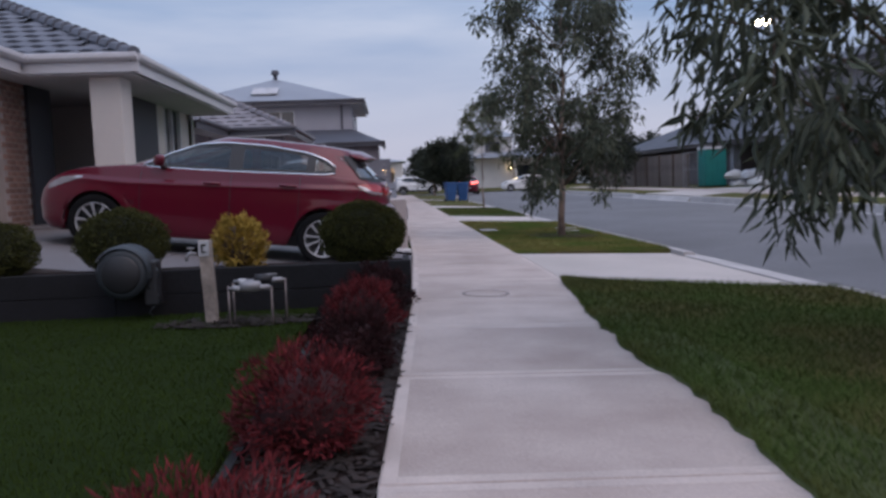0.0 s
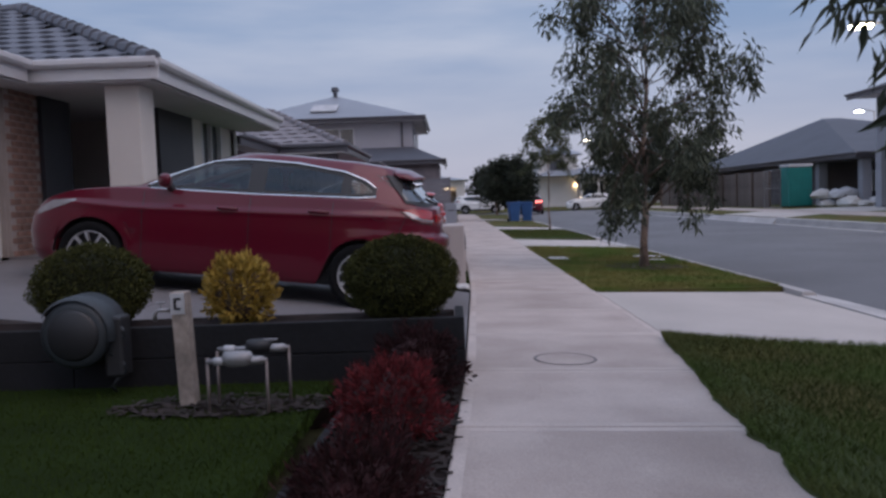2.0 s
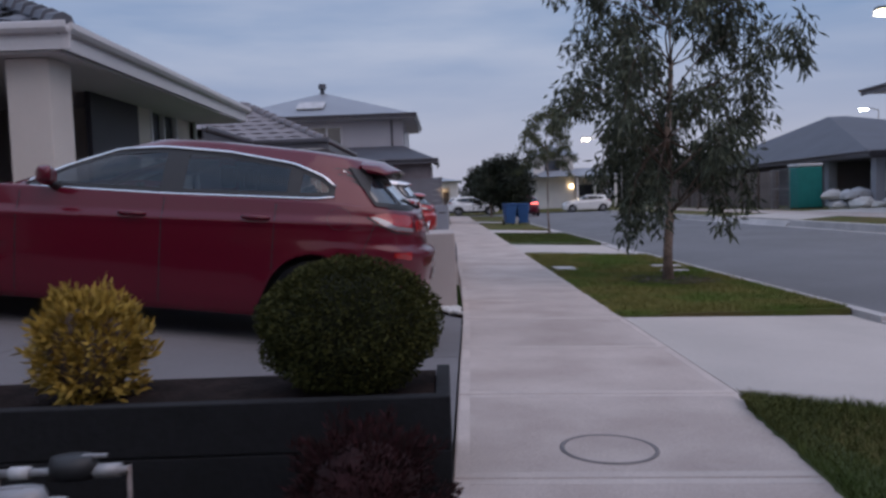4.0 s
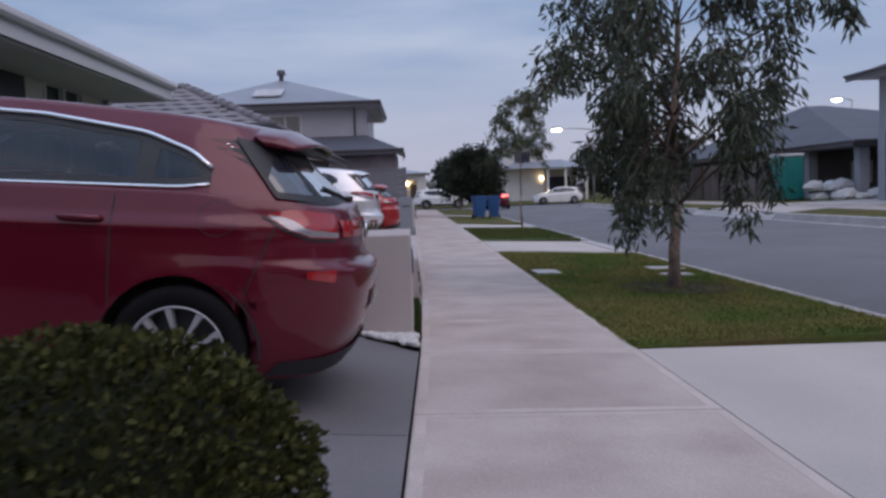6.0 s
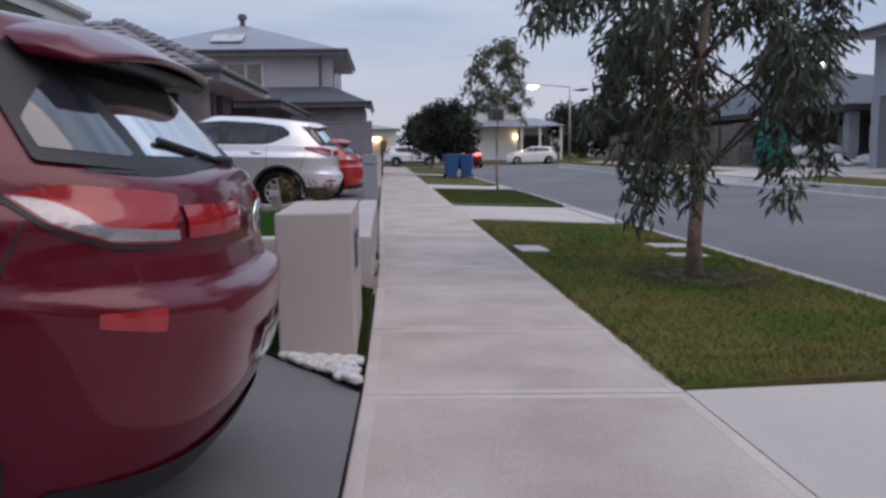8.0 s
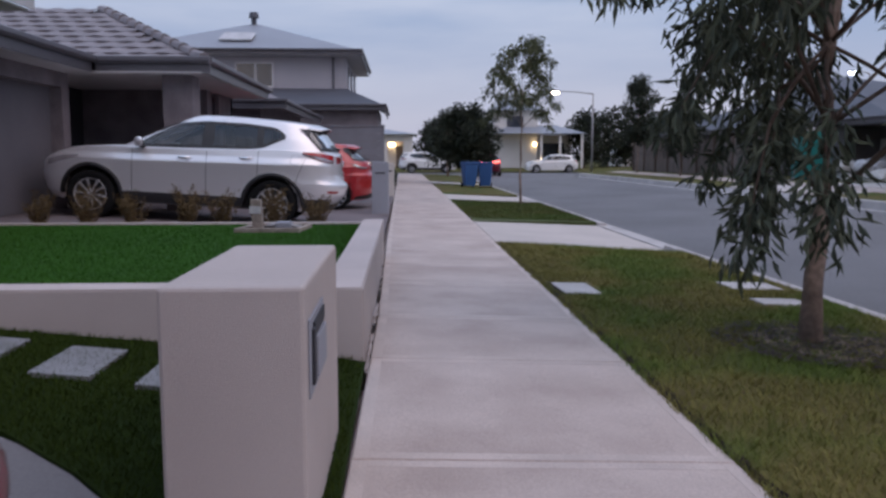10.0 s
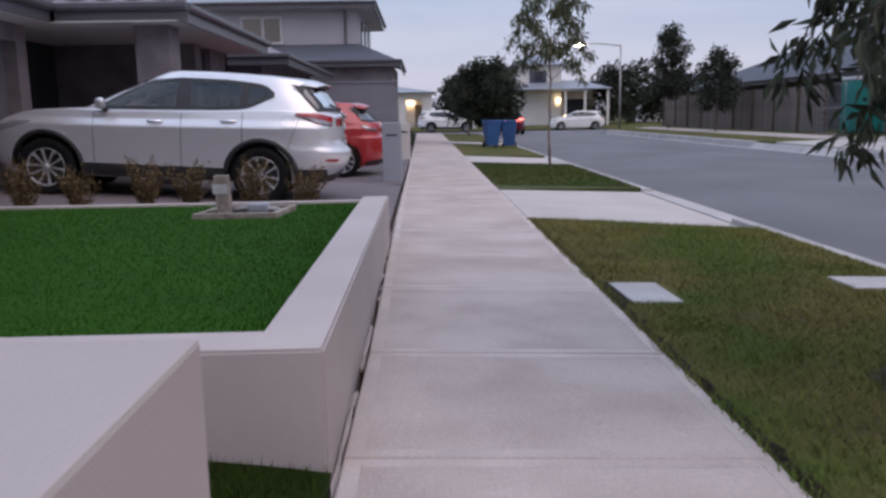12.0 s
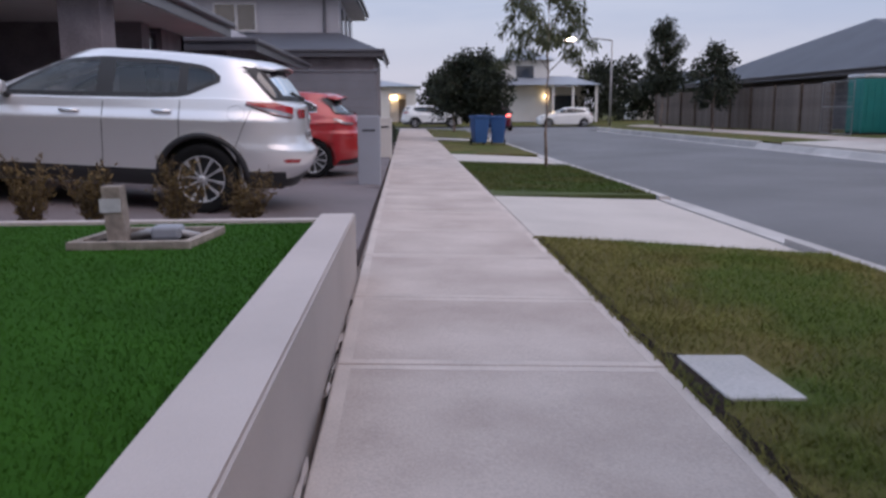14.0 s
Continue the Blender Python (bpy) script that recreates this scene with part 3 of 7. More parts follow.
def brick_wall(parent, x, y0, y1, z0, z1, material, face=1):
    """Bricks as pieces on a wall that faces +x or -x."""
    me = bpy.data.meshes.new("brick")
    b = boxes((-0.05, 0.012, -0.113, 0.113, -0.036, 0.036), bevel=0.004)
    b.to_mesh(me)
    b.free()
    me.materials.append(material)
    inv = parent.matrix_basis.inverted()
    r, z = 0, z0 + 0.045
    while z < z1:
        yy = y0 + (0.12 if r % 2 == 0 else 0.24)
        while yy < y1 - 0.05:
            ob = new("brick", me)
            ob.parent = parent
            ob.matrix_basis = inv @ Matrix.Translation((x, yy, z))
            yy += 0.24
        z += 0.086
        r += 1


house_a = thing("house", (-9.0, 12.0, 0.0), "single-storey house with grey tiled hip roof, cream column and pale fascia", "house")
# walls, with the garage nearer and the porch set back between garage and front room
for block in ((-15.0, -5.75, 4.9, 7.2, 0, 2.95), (-15.0, -5.75, 12.6, 12.8, 0, 2.95), (-5.95, -5.75, 7.2, 12.6, 2.62, 2.95), (-15, -14.8, 7.2, 12.6, 0, 2.95)):
    part("wall", boxes(block), MORTAR, house_a, "brown brick garage wall", world_space=True)
pier = part("wall", boxes((-5.99, -5.69, 12.61, 13.45, 0.3, 2.84)), MORTAR, house_a, "brown brick pier", world_space=True)
for block in ((-15, -4.62, 16.95, 17.3, 0, 2.95), (-4.82, -4.62, 17.3, 17.45, 0, 2.95), (-4.82, -4.62, 18.75, 19.7, 0, 2.95), (-4.82, -4.62, 17.45, 18.75, 0, 1.35), (-15, -4.62, 19.5, 19.7, 0, 2.95), (-15, -14.8, 12.5, 19.5, 0, 2.95)):
    part("wall", boxes(block), CREAM, house_a, "cream rendered front wall", world_space=True)
# the porch's shade is put into the back wall's near-black colour
part("porch_wall", boxes((-7.4, -7.2, 12.81, 16.94, 0.3, 2.84)), SHADE_AND_SCREEN, house_a, "porch wall with its shade put into a near-black colour", world_space=True)
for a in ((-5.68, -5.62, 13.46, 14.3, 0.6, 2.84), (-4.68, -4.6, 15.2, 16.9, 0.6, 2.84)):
    part("porch_screen", boxes(a), SHADE_AND_SCREEN, house_a, "dark bronze privacy screen", world_space=True)
part("porch_floor", boxes((-7.2, -3.9, 12.6, 16.94, -0.2, HOUSE_Z + 0.03)), DRIVE, house_a, world_space=True)
part("column", boxes((-4.42, -3.96, 12.76, 13.27, 0.3, 2.84), bevel=0.012), CREAM, house_a, "cream rendered square column", world_space=True)
door_g = part("garage_door", boxes((-5.86, -5.84, 7.2, 12.6, 0.55, 2.62)), DOORPAINT, house_a, "white sectional garage door", world_space=True)
for k in range(4):
    b = boxes((-5.835, -5.815, 7.22, 12.59, 0.62 + 0.5 * k, 0.62 + 0.5 * k + 0.485), bevel=0.008)
    b.transform(house_a.matrix_basis.inverted())
    part("door_panel", b, DOORPAINT, door_g)
win = part("window", boxes((-4.72, -4.70, 17.45, 18.75, 1.35, 2.95)), WINDOWGLASS, house_a, "tall front window with pale curtain", world_space=True)
for nm, a, m in (("frame", (-4.69, -4.6, 17.45, 17.51, 1.35, 2.95), FASCIA), ("frame", (-4.69, -4.6, 18.69, 18.75, 1.35, 2.95), FASCIA), ("frame", (-4.69, -4.6, 17.52, 18.68, 1.35, 1.41), FASCIA), ("mullion", (-4.69, -4.61, 18.07, 18.12, 1.42, 2.94), FASCIA), ("curtain", (-4.8, -4.76, 17.5, 18.0, 1.4, 2.9), CURTAIN)):
    b = boxes(a)
    b.transform(house_a.matrix_basis.inverted())
    part(nm, b, m, win)
part("soffit", boxes((-15, -3.72, 12.55, 20.0, 2.845, 2.87), (-15, -5.3, 4.5, 12.54, 2.845, 2.87)), SOFFIT, house_a, world_space=True)
roof_a = part("roof", hip_roof(bmesh.new(), -3.69, -15.4, 12.53, 20.05, 3.08, 4.72, -7.3, -11, 16.3), TILE, house_a, "grey tiled hip roof", world_space=True)
part("roof", hip_roof(bmesh.new(), -5.28, -15.4, 4.5, 12.6, 3.08, 4.45, -8.9, -11.5, 8.5), TILE, house_a, "grey tiled garage roof", world_space=True)
gutter_run((-3.69, 12.5, 3.13), (-3.69, 20.05, 3.13), (1, 0, 0), FASCIA, house_a)
gutter_run((-5.3, 12.53, 3.13), (-3.6, 12.53, 3.13), (0, -1, 0), FASCIA, house_a)
gutter_run((-5.28, 4.5, 3.13), (-5.28, 12.44, 3.13), (1, 0, 0), FASCIA, house_a)
part("downpipe", tube(bmesh.new(), [(-4.55, 19.6, 0.3), (-4.55, 19.6, 2.84)], 0.04), FASCIA, house_a, world_space=True)
SLOPE_A = Vector((0, 3.77, 1.64))
la = SLOPE_A.length
TILE_ME = tile_mesh("roof_tile", TILE)
lay_tiles(TILE_ME, house_a, (-10.2, 12.5, 3.08), (1, 0, 0), SLOPE_A, 15, lambda s, h: 0 < h < la and s < 6.51 - h / la * 3.6 and (s > 1.0))
for k in range(17):
    t0, t1 = k / 17, (k + 1.12) / 17
    p, q = Vector((-3.66, 12.5, 3.12)).lerp(Vector((-7.3, 16.3, 4.79)), t0), Vector((-3.66, 12.5, 3.10)).lerp(Vector((-7.3, 16.3, 4.76)), t1)
    part("ridge_cap", tube(bmesh.new(), [p, q], [0.12, 0.095], 8), TILE, house_a, world_space=True)
for k in range(12):
    part("ridge_cap", tube(bmesh.new(), [(-7.25 - 0.4 * k, 16.3, 4.76), (-7.7 - 0.4 * k, 16.3, 4.74)], [0.12, 0.1], 8), TILE, house_a, world_space=True)
brick_wall(house_a, -5.69, 12.62, 13.44, 0.62, 2.84, BRICK)


# ---- cars ----
def curve(pairs):
    xs, ys = zip(*pairs)
    return lambda x: float(np.interp(x, xs, ys))


def soft_curve(pairs, n=160, width=9):
    """The same, with its corners rounded."""
    xs, ys = zip(*pairs)
    t = np.linspace(xs[0], xs[-1], n)
    v = np.interp(t, xs, ys)
    k = np.hanning(width + 2)[1:-1]
    v2 = np.convolve(np.pad(v, width // 2, "edge"), k / k.sum(), "valid")
    return lambda x: float(np.interp(x, t, v2))


class Shape:
    """A car's skin: a lower body and a cabin, each a stack of rounded outlines. X runs from the tail to the nose."""
    N = 5.0

    def __init__(self, s):
        self.s = s
        tight = dict(n=320, width=7)
        self.rear, self.front, self.half = soft_curve(s["rear"], **tight), soft_curve(s["front"]), soft_curve(s["half"], **tight)
        self.top = soft_curve(s["top"])
        self.crear, self.cfront, self.chalf, self.roof = soft_curve(s["cab_rear"]), soft_curve(s["cab_front"]), soft_curve(s["cab_half"]), soft_curve(s["roof"])

    def sill(self, X):
        z = self.s["sill"]
        for c in self.s["axles"]:
            d = abs(X - c)
            r = self.s["arch"]
            if d < r:
                z = max(z, self.s["hub"] + math.sqrt(r * r - d * d))
        return z

    def outline(self, cab, z, X=None):
        """Tail, nose and half width at a height. The shoulder crease climbs toward the tail."""
        if cab:
            return self.crear(z), self.cfront(z), self.chalf(z)
        zc = z if X is None else z - self.s["rise"] * max(-1.0, min(2.2 - X, 1.6)) * min(1.0, max(0.0, (z - 0.4) / 0.4))
        return self.rear(z), self.front(z), self.half(zc)

    def flare(self, X, z):
        """The lip round a wheel arch stands a little proud."""
        out = 0.0
        for c in self.s["axles"]:
            r = math.hypot(X - c, z - self.s["hub"])
            out += self.s["lip"] * math.exp(-((r - self.s["arch"]) / 0.055) ** 2)
        return out

    def bow(self, X, y):
        """The tail is bowed in plan: its corners lie further forward than its middle."""
        return 0.16 * (y / 0.9) ** 2 * max(0.0, 1 - X / 0.9)

    def side(self, cab, X, z):
        r, f, h = self.outline(cab, z, X)
        n = self.N
        x0, y = X, h
        for _ in range(4):
            u = min(abs((x0 - (r + f) / 2) / ((f - r) / 2)), 0.9999)
            y = h * (1 - u ** n) ** (1 / n)
            x0 = X - self.bow(x0, y)
        return y + (0 if cab else self.flare(X, z))

    def end(self, cab, y, z, back=True):
        r, f, h = self.outline(cab, z, 0.3 if back else 4.0)
        n = self.N
        u = min(abs(y / h), 0.9999)
        d = (f - r) / 2 * (1 - u ** n) ** (1 / n)
        x = (r + f) / 2 + (-d if back else d)
        return x + self.bow(x, y)

    def shell(self, cab, rows, hole=None):
        """hole: faces whose middle answers true are left out (windows, the well under the cabin)."""
        bm = bmesh.new()
        n, m, e = self.N, 88, 22
        U = 0.93
        V = (1 - U ** n) ** (1 / n)
        around = []
        for sg in (1, -1):
            around += [(sg * (U - 2 * U * k / m), sg * (1 - abs(U - 2 * U * k / m) ** n) ** (1 / n)) for k in range(m)]
            around += [(-sg * (1 - abs(V - 2 * V * k / e) ** n) ** (1 / n), sg * (V - 2 * V * k / e)) for k in range(e)]
        grid = []
        for k in range(rows + 1):
            v = k / rows
            ring = []
            for cu, cv in around:
                z = self.top(2.0) if cab else 0.6
                X = 2.0
                for _ in range(6):
                    r, f, h = self.outline(cab, z, X)
                    X = (r + f) / 2 + (f - r) / 2 * cu
                    Y = h * cv
                    z0, z1 = (self.top(X) - 0.03, self.roof(X)) if cab else (self.sill(X) if abs(Y) > 0.55 * h else self.s["sill"], self.top(X))
                    if cab:
                        z = z0 + v * (z1 - z0)
                    else:
                        # rows above the arches run level along the flank
                        zm = min(self.s["hub"] + self.s["arch"] + 0.05, z0 + 0.7 * (z1 - z0)) if z0 < z1 - 0.12 else (z0 + z1) / 2
                        z = z0 + v / 0.45 * (zm - z0) if v < 0.45 else zm + (v - 0.45) / 0.55 * (z1 - zm)
                if not cab and abs(cv) > 0.8:
                    Y += math.copysign(self.flare(X, z), Y)
                ring.append(bm.verts.new((X + self.bow(X, Y), Y, z)))
            grid.append(ring)
        count = len(around)
        for a, b in zip(grid, grid[1:]):
            for i in range(count):
                j = (i + 1) % count
                bm.faces.new((a[i], a[j], b[j], b[i]))
        # closed over by rings that shrink to the middle line
        last, crown = grid[-1], 0.035
        for q in range(1, 9):
            k = 1 - q / 8
            ring = []
            for vtx in grid[-1]:
                X, Y = vtx.co.x, vtx.co.y * k
                ring.append(bm.verts.new((X, Y, (self.roof(X) if cab else self.top(X)) + crown * (1 - k * k))))
            for i in range(count):
                j = (i + 1) % count
                bm.faces.new((last[i], last[j], ring[j], ring[i]))
            last = ring
        bmesh.ops.remove_doubles(bm, verts=bm.verts, dist=0.0005)
        bmesh.ops.recalc_face_normals(bm, faces=bm.faces)
        if hole:
            bmesh.ops.delete(bm, geom=[f for f in bm.faces if hole(f.calc_center_median())], context="FACES")
        return bm

    def side_patch(self, cab, x0, x1, low, high, off=0.005, n=40, m=6, sides=(1, -1), bm=None):
        bm = bm or bmesh.new()
        lo, hi = (low if callable(low) else (lambda x: low)), (high if callable(high) else (lambda x: high))
        for sg in sides:
            rows = []
            for i in range(n + 1):
                X = x0 + (x1 - x0) * i / n
                rows.append([bm.verts.new((X, sg * (self.side(cab, X, z) + off), z)) for z in [lo(X) + (hi(X) - lo(X)) * j / m for j in range(m + 1)]])
            for a, b in zip(rows, rows[1:]):
                for j in range(m):
                    bm.faces.new((a[j], b[j], b[j + 1], a[j + 1]) if sg < 0 else (a[j], a[j + 1], b[j + 1], b[j]))
        bmesh.ops.remove_doubles(bm, verts=bm.verts, dist=0.0003)
        return bm

    def end_patch(self, cab, y0, y1, low, high, off=0.005, n=20, m=6, back=True, bm=None):
        bm = bm or bmesh.new()
        lo, hi = (low if callable(low) else (lambda x: low)), (high if callable(high) else (lambda x: high))
        rows = []
        for i in range(n + 1):
            Y = y0 + (y1 - y0) * i / n
            rows.append([bm.verts.new((self.end(cab, Y, z, back) + (-off if back else off), Y, z)) for z in [lo(Y) + (hi(Y) - lo(Y)) * j / m for j in range(m + 1)]])
        for a, b in zip(rows, rows[1:]):
            for j in range(m):
                bm.faces.new((a[j], a[j + 1], b[j + 1], b[j]) if not back else (a[j], b[j], b[j + 1], a[j + 1]))
        return bm


def wheel(parent, X, Y, hub, R, rim_r, spokes, width=0.215):
    """A wheel whose outer face looks away from the car's middle: wide machined spokes over a dark barrel."""
    out = 1 if Y > 0 else -1
    w = new("wheel")
    w.empty_display_size = 0.05
    w.parent = parent
    w.matrix_basis = pose(X, Y, hub)
    h = width / 2
    t = lathe(bmesh.new(), [(rim_r, -h * 0.9), (R - 0.02, -h), (R, -h * 0.75), (R, h * 0.75), (R - 0.02, h), (R - 0.05, h * 1.02), (rim_r + 0.02, h * 0.98), (rim_r, h * 0.85)], "Y", 48, True)
    part("tyre", t, RUBBER, w, "", True)
    b = lathe(bmesh.new(), [(rim_r + 0.004, out * h * 0.7), (rim_r + 0.004, out * h * 0.94), (rim_r - 0.004, out * h * 0.94), (rim_r - 0.010, out * h * 0.7)], "Y", 48)
    rim = part("rim", b, ALLOY, w, "", True)
    part("rim_barrel", lathe(bmesh.new(), [(rim_r + 0.002, -out * h * 0.8), (rim_r - 0.008, out * h * 0.68), (rim_r - 0.02, out * h * 0.6), (rim_r - 0.02, -out * h * 0.8)], "Y", 40), PLASTIC, w, "", True)
    b = lathe(bmesh.new(), [(0.001, out * h * 0.1), (rim_r * 0.98, out * h * 0.1), (rim_r * 0.98, out * h * 0.02), (0.001, out * h * 0.02)], "Y", 32)
    part("brake_disc", b, PLASTIC, w)
    for k in range(spokes):
        # spokes lean together in pairs and broaden toward the rim
        b = bmesh.new()
        step = 2 * math.pi / spokes
        base = step * k + 0.12
        lean = 0.07 if k % 2 else -0.07
        rings = []
        for r, wd, a, yy in ((0.035, 0.012, base - lean, 0.74), (rim_r * 0.55, 0.0095, base, 0.8), (rim_r - 0.006, 0.020, base + lean * 0.5, 0.88)):
            ca, sa = math.cos(a), math.sin(a)
            rings.append([b.verts.new((r * ca - s2 * wd * sa, out * h * (yy + dy), r * sa + s2 * wd * ca)) for s2, dy in ((-1, -0.3), (-0.85, 0.0), (0.85, 0.0), (1, -0.3))])
        for p, q in zip(rings, rings[1:]):
            for j in range(4):
                b.faces.new((p[j], p[(j + 1) % 4], q[(j + 1) % 4], q[j]))
        bmesh.ops.recalc_face_normals(b, faces=b.faces)
        part("spoke", b, ALLOY, rim)
    b = lathe(bmesh.new(), [(0.001, out * h * 0.86), (0.024, out * h * 0.86), (0.036, out * h * 0.8), (0.042, out * h * 0.5)], "Y", 24)
    part("hub_cap", b, ALLOY, rim, "", True)
    return w


def car_seat(ob, x, y, z, wide):
    """A seat back with its cushion and headrests, seen through the windows."""
    b = boxes((-0.32, 0.26, -wide, wide, 0.0, 0.16), (-0.42, -0.26, -wide, wide, 0.1, 0.62), bevel=0.05)
    for v in b.verts:
        v.co.x -= 0.28 * max(0, v.co.z - 0.15)
        v.co += Vector((x, y, z))
    seat = part("seat", b, SEATCLOTH, ob, "dark cloth car seat", True)
    for dy in ((0,) if wide < 0.4 else (-0.38, 0.38)):
        b = boxes((x - 0.53, x - 0.43, y + dy - 0.12, y + dy + 0.12, z + 0.66, z + 0.84), bevel=0.04)
        part("headrest", b, SEATCLOTH, seat, "", True)


def car(spec, name, label, paint, place, group=""):
    ob = thing(name, (0, 0, 0), label, "car", group)
    ob.matrix_basis = place
    S = Shape(spec)
    L, W = spec["L"], max(h for _, h in spec["half"])
    belt, roofline = soft_curve(spec["dlo_low"]), soft_curve(spec["dlo_high"])
    panes, d0, d1 = spec["panes"], *spec["dlo"]
    ha, hb = spec["hatch"]
    sa, sb = spec["screen"]

    def window_hole(c):
        if abs(c.y) > 0.4 and any(xa + 0.02 < c.x < xb - 0.02 for xa, xb in panes) and belt(c.x) + 0.015 < c.z < roofline(c.x) - 0.015:
            return True
        if abs(c.y) < 0.6 and ha + 0.03 < c.z < hb - 0.03 and c.x < S.crear(c.z) + 0.12:
            return True
        return abs(c.y) < 0.6 and sa + 0.03 < c.z < sb - 0.03 and c.x > S.cfront(c.z) - 0.12

    part("body", S.shell(False, 46, lambda c: 0.42 < c.x < 3.0 and abs(c.y) < 0.72 and c.z > S.top(c.x) - 0.01), paint, ob, "", True)
    part("cabin", S.shell(True, 24, window_hole), paint, ob, "", True)
    part("underbody", boxes((0.55, L - 0.3, -W + 0.24, W - 0.24, spec["sill"] - 0.02, 0.6), bevel=0.03), PLASTIC, ob)
    zs = spec["sill"] + 0.26
    for yy in (-0.38, 0.38):
        car_seat(ob, 2.15, yy, zs, 0.25)
    car_seat(ob, 1.28, 0.0, zs + 0.03, 0.62)
    part("dashboard", boxes((2.72, 3.05, -0.66, 0.66, 0.7, S.top(2.9) - 0.02), bevel=0.04), PLASTIC, ob)
    part("parcel_shelf", boxes((0.42, 0.85, -0.62, 0.62, S.top(0.6) - 0.05, S.top(0.6) - 0.02)), PLASTIC, ob)
    for c in spec["axles"]:
        for sg in (1, -1):
            b = bmesh.new()
            rings = []
            for yy in (W - 0.035, W - 0.3):
                rings.append([b.verts.new((c + (spec["arch"] + 0.004) * math.cos(math.pi * k / 20), sg * yy, spec["hub"] + (spec["arch"] + 0.004) * math.sin(math.pi * k / 20))) for k in range(21)])
            for k in range(20):
                b.faces.new((rings[0][k], rings[0][k + 1], rings[1][k + 1], rings[1][k]))
            b.faces.new(rings[1])
            part("wheel_well", b, PLASTIC, ob)
        for sg in (1, -1):
            wheel(ob, c, sg * (W - 0.125), spec["hub"], spec["R"], spec["rim"], spec["spokes"])
        if spec.get("cladding"):
            for sg in (1, -1):
                pts = []
                for k in range(25):
                    a = math.pi * (k / 24)
                    X, z = c + (spec["arch"] + 0.025) * math.cos(a), spec["hub"] + (spec["arch"] + 0.025) * math.sin(a)
                    pts.append((X, sg * (S.side(False, X, max(z, 0.3)) - 0.012), z))
                part("arch_trim", tube(bmesh.new(), pts, 0.036, 6), PLASTIC, ob, "black plastic arch trim", True)
    if spec.get("cladding"):
        xa, xb = spec["axles"][0] + spec["arch"] + 0.02, spec["axles"][1] - spec["arch"] - 0.02
        for sg in (1, -1):
            part("sill_cladding", S.side_patch(False, xa, xb, spec["sill"] + 0.005, spec["cladding"], 0.01, 30, 6, (sg,)), PLASTIC, ob, "black plastic sill cladding", True)
            part("bumper_cladding", S.side_patch(False, 0.22, spec["axles"][0] - spec["arch"] - 0.02, spec["sill"] + 0.005, spec["cladding"] + 0.02, 0.01, 10, 5, (sg,)), PLASTIC, ob, "black plastic bumper cladding", True)
    for xa, xb in panes:
        for sg in (1, -1):
            part("side_window", S.side_patch(True, xa, xb, belt, roofline, 0.004, 30, 8, (sg,)), CARGLASS, ob, "", True).visible_shadow = False
    edge = 0.034
    for sg in (1, -1):
        b = S.side_patch(True, d0, d1, lambda x: belt(x) - 0.012, lambda x: min(belt(x) + edge, roofline(x)), 0.0065, 60, 2, (sg,))
        S.side_patch(True, d0, d1, lambda x: max(roofline(x) - edge, belt(x)), lambda x: roofline(x) + 0.012, 0.0065, 60, 2, (sg,), bm=b)
        gaps = [(d0, panes[0][0] + edge)] + [(p[1] - edge, q[0] + edge) for p, q in zip(panes, panes[1:])] + [(panes[-1][1] - edge, d1)]
        for xa, xb in gaps:
            S.side_patch(True, xa, xb, belt, roofline, 0.007, 6, 8, (sg,), bm=b)
        part("window_surround", b, PLASTIC, ob, "black window surround", True)
    if spec.get("chrome"):
        for sg in (1, -1):
            b = bmesh.new()
            tube(b, [(X, sg * (S.side(True, X, belt(X)) + 0.009), belt(X) - 0.008) for X in np.linspace(d1, d0, 40)], 0.010, 6)
            tube(b, [(X, sg * (S.side(True, X, roofline(X)) + 0.009), roofline(X) + 0.008) for X in np.linspace(d0, d1, 60)], 0.013, 6)
            part("window_trim", b, CHROME, ob, "bright chrome window trim", True)
    b = S.end_patch(True, -0.64, 0.64, lambda y: ha + 0.05 * abs(y) ** 3, lambda y: hb - 0.10 * abs(y) ** 4, 0.004)
    part("rear_window", b, CARGLASS, ob, "", True).visible_shadow = False
    b = S.end_patch(True, -0.66, 0.66, ha - 0.012, ha + 0.045, 0.007, 20, 2)
    S.end_patch(True, -0.66, 0.66, hb - 0.045, hb + 0.012, 0.007, 20, 2, bm=b)
    for y0, y1 in ((-0.67, -0.57), (0.57, 0.67)):
        S.end_patch(True, y0, y1, ha, hb, 0.008, 4, 6, bm=b)
    part("rear_window_border", b, PLASTIC, ob, "black rear window border", True)
    pts = [(S.end(True, y, z) - 0.02, y, z) for y, z in ((0.0, ha + 0.03), (0.16, ha + 0.05), (0.4, ha + 0.085))]
    wiper = tube(bmesh.new(), pts, 0.009, 6)
    box(wiper, pts[0][0] - 0.03, pts[0][0] + 0.02, -0.03, 0.03, ha + 0.0, ha + 0.05, bevel=0.01)
    part("rear_wiper", wiper, PLASTIC, ob)
    part("windscreen", S.end_patch(True, -0.62, 0.62, sa, sb, 0.004, back=False), CARGLASS, ob, "", True).visible_shadow = False
    # gloss black quarter beside the rear window
    q0, q1, q2, q3 = spec["quarter"]
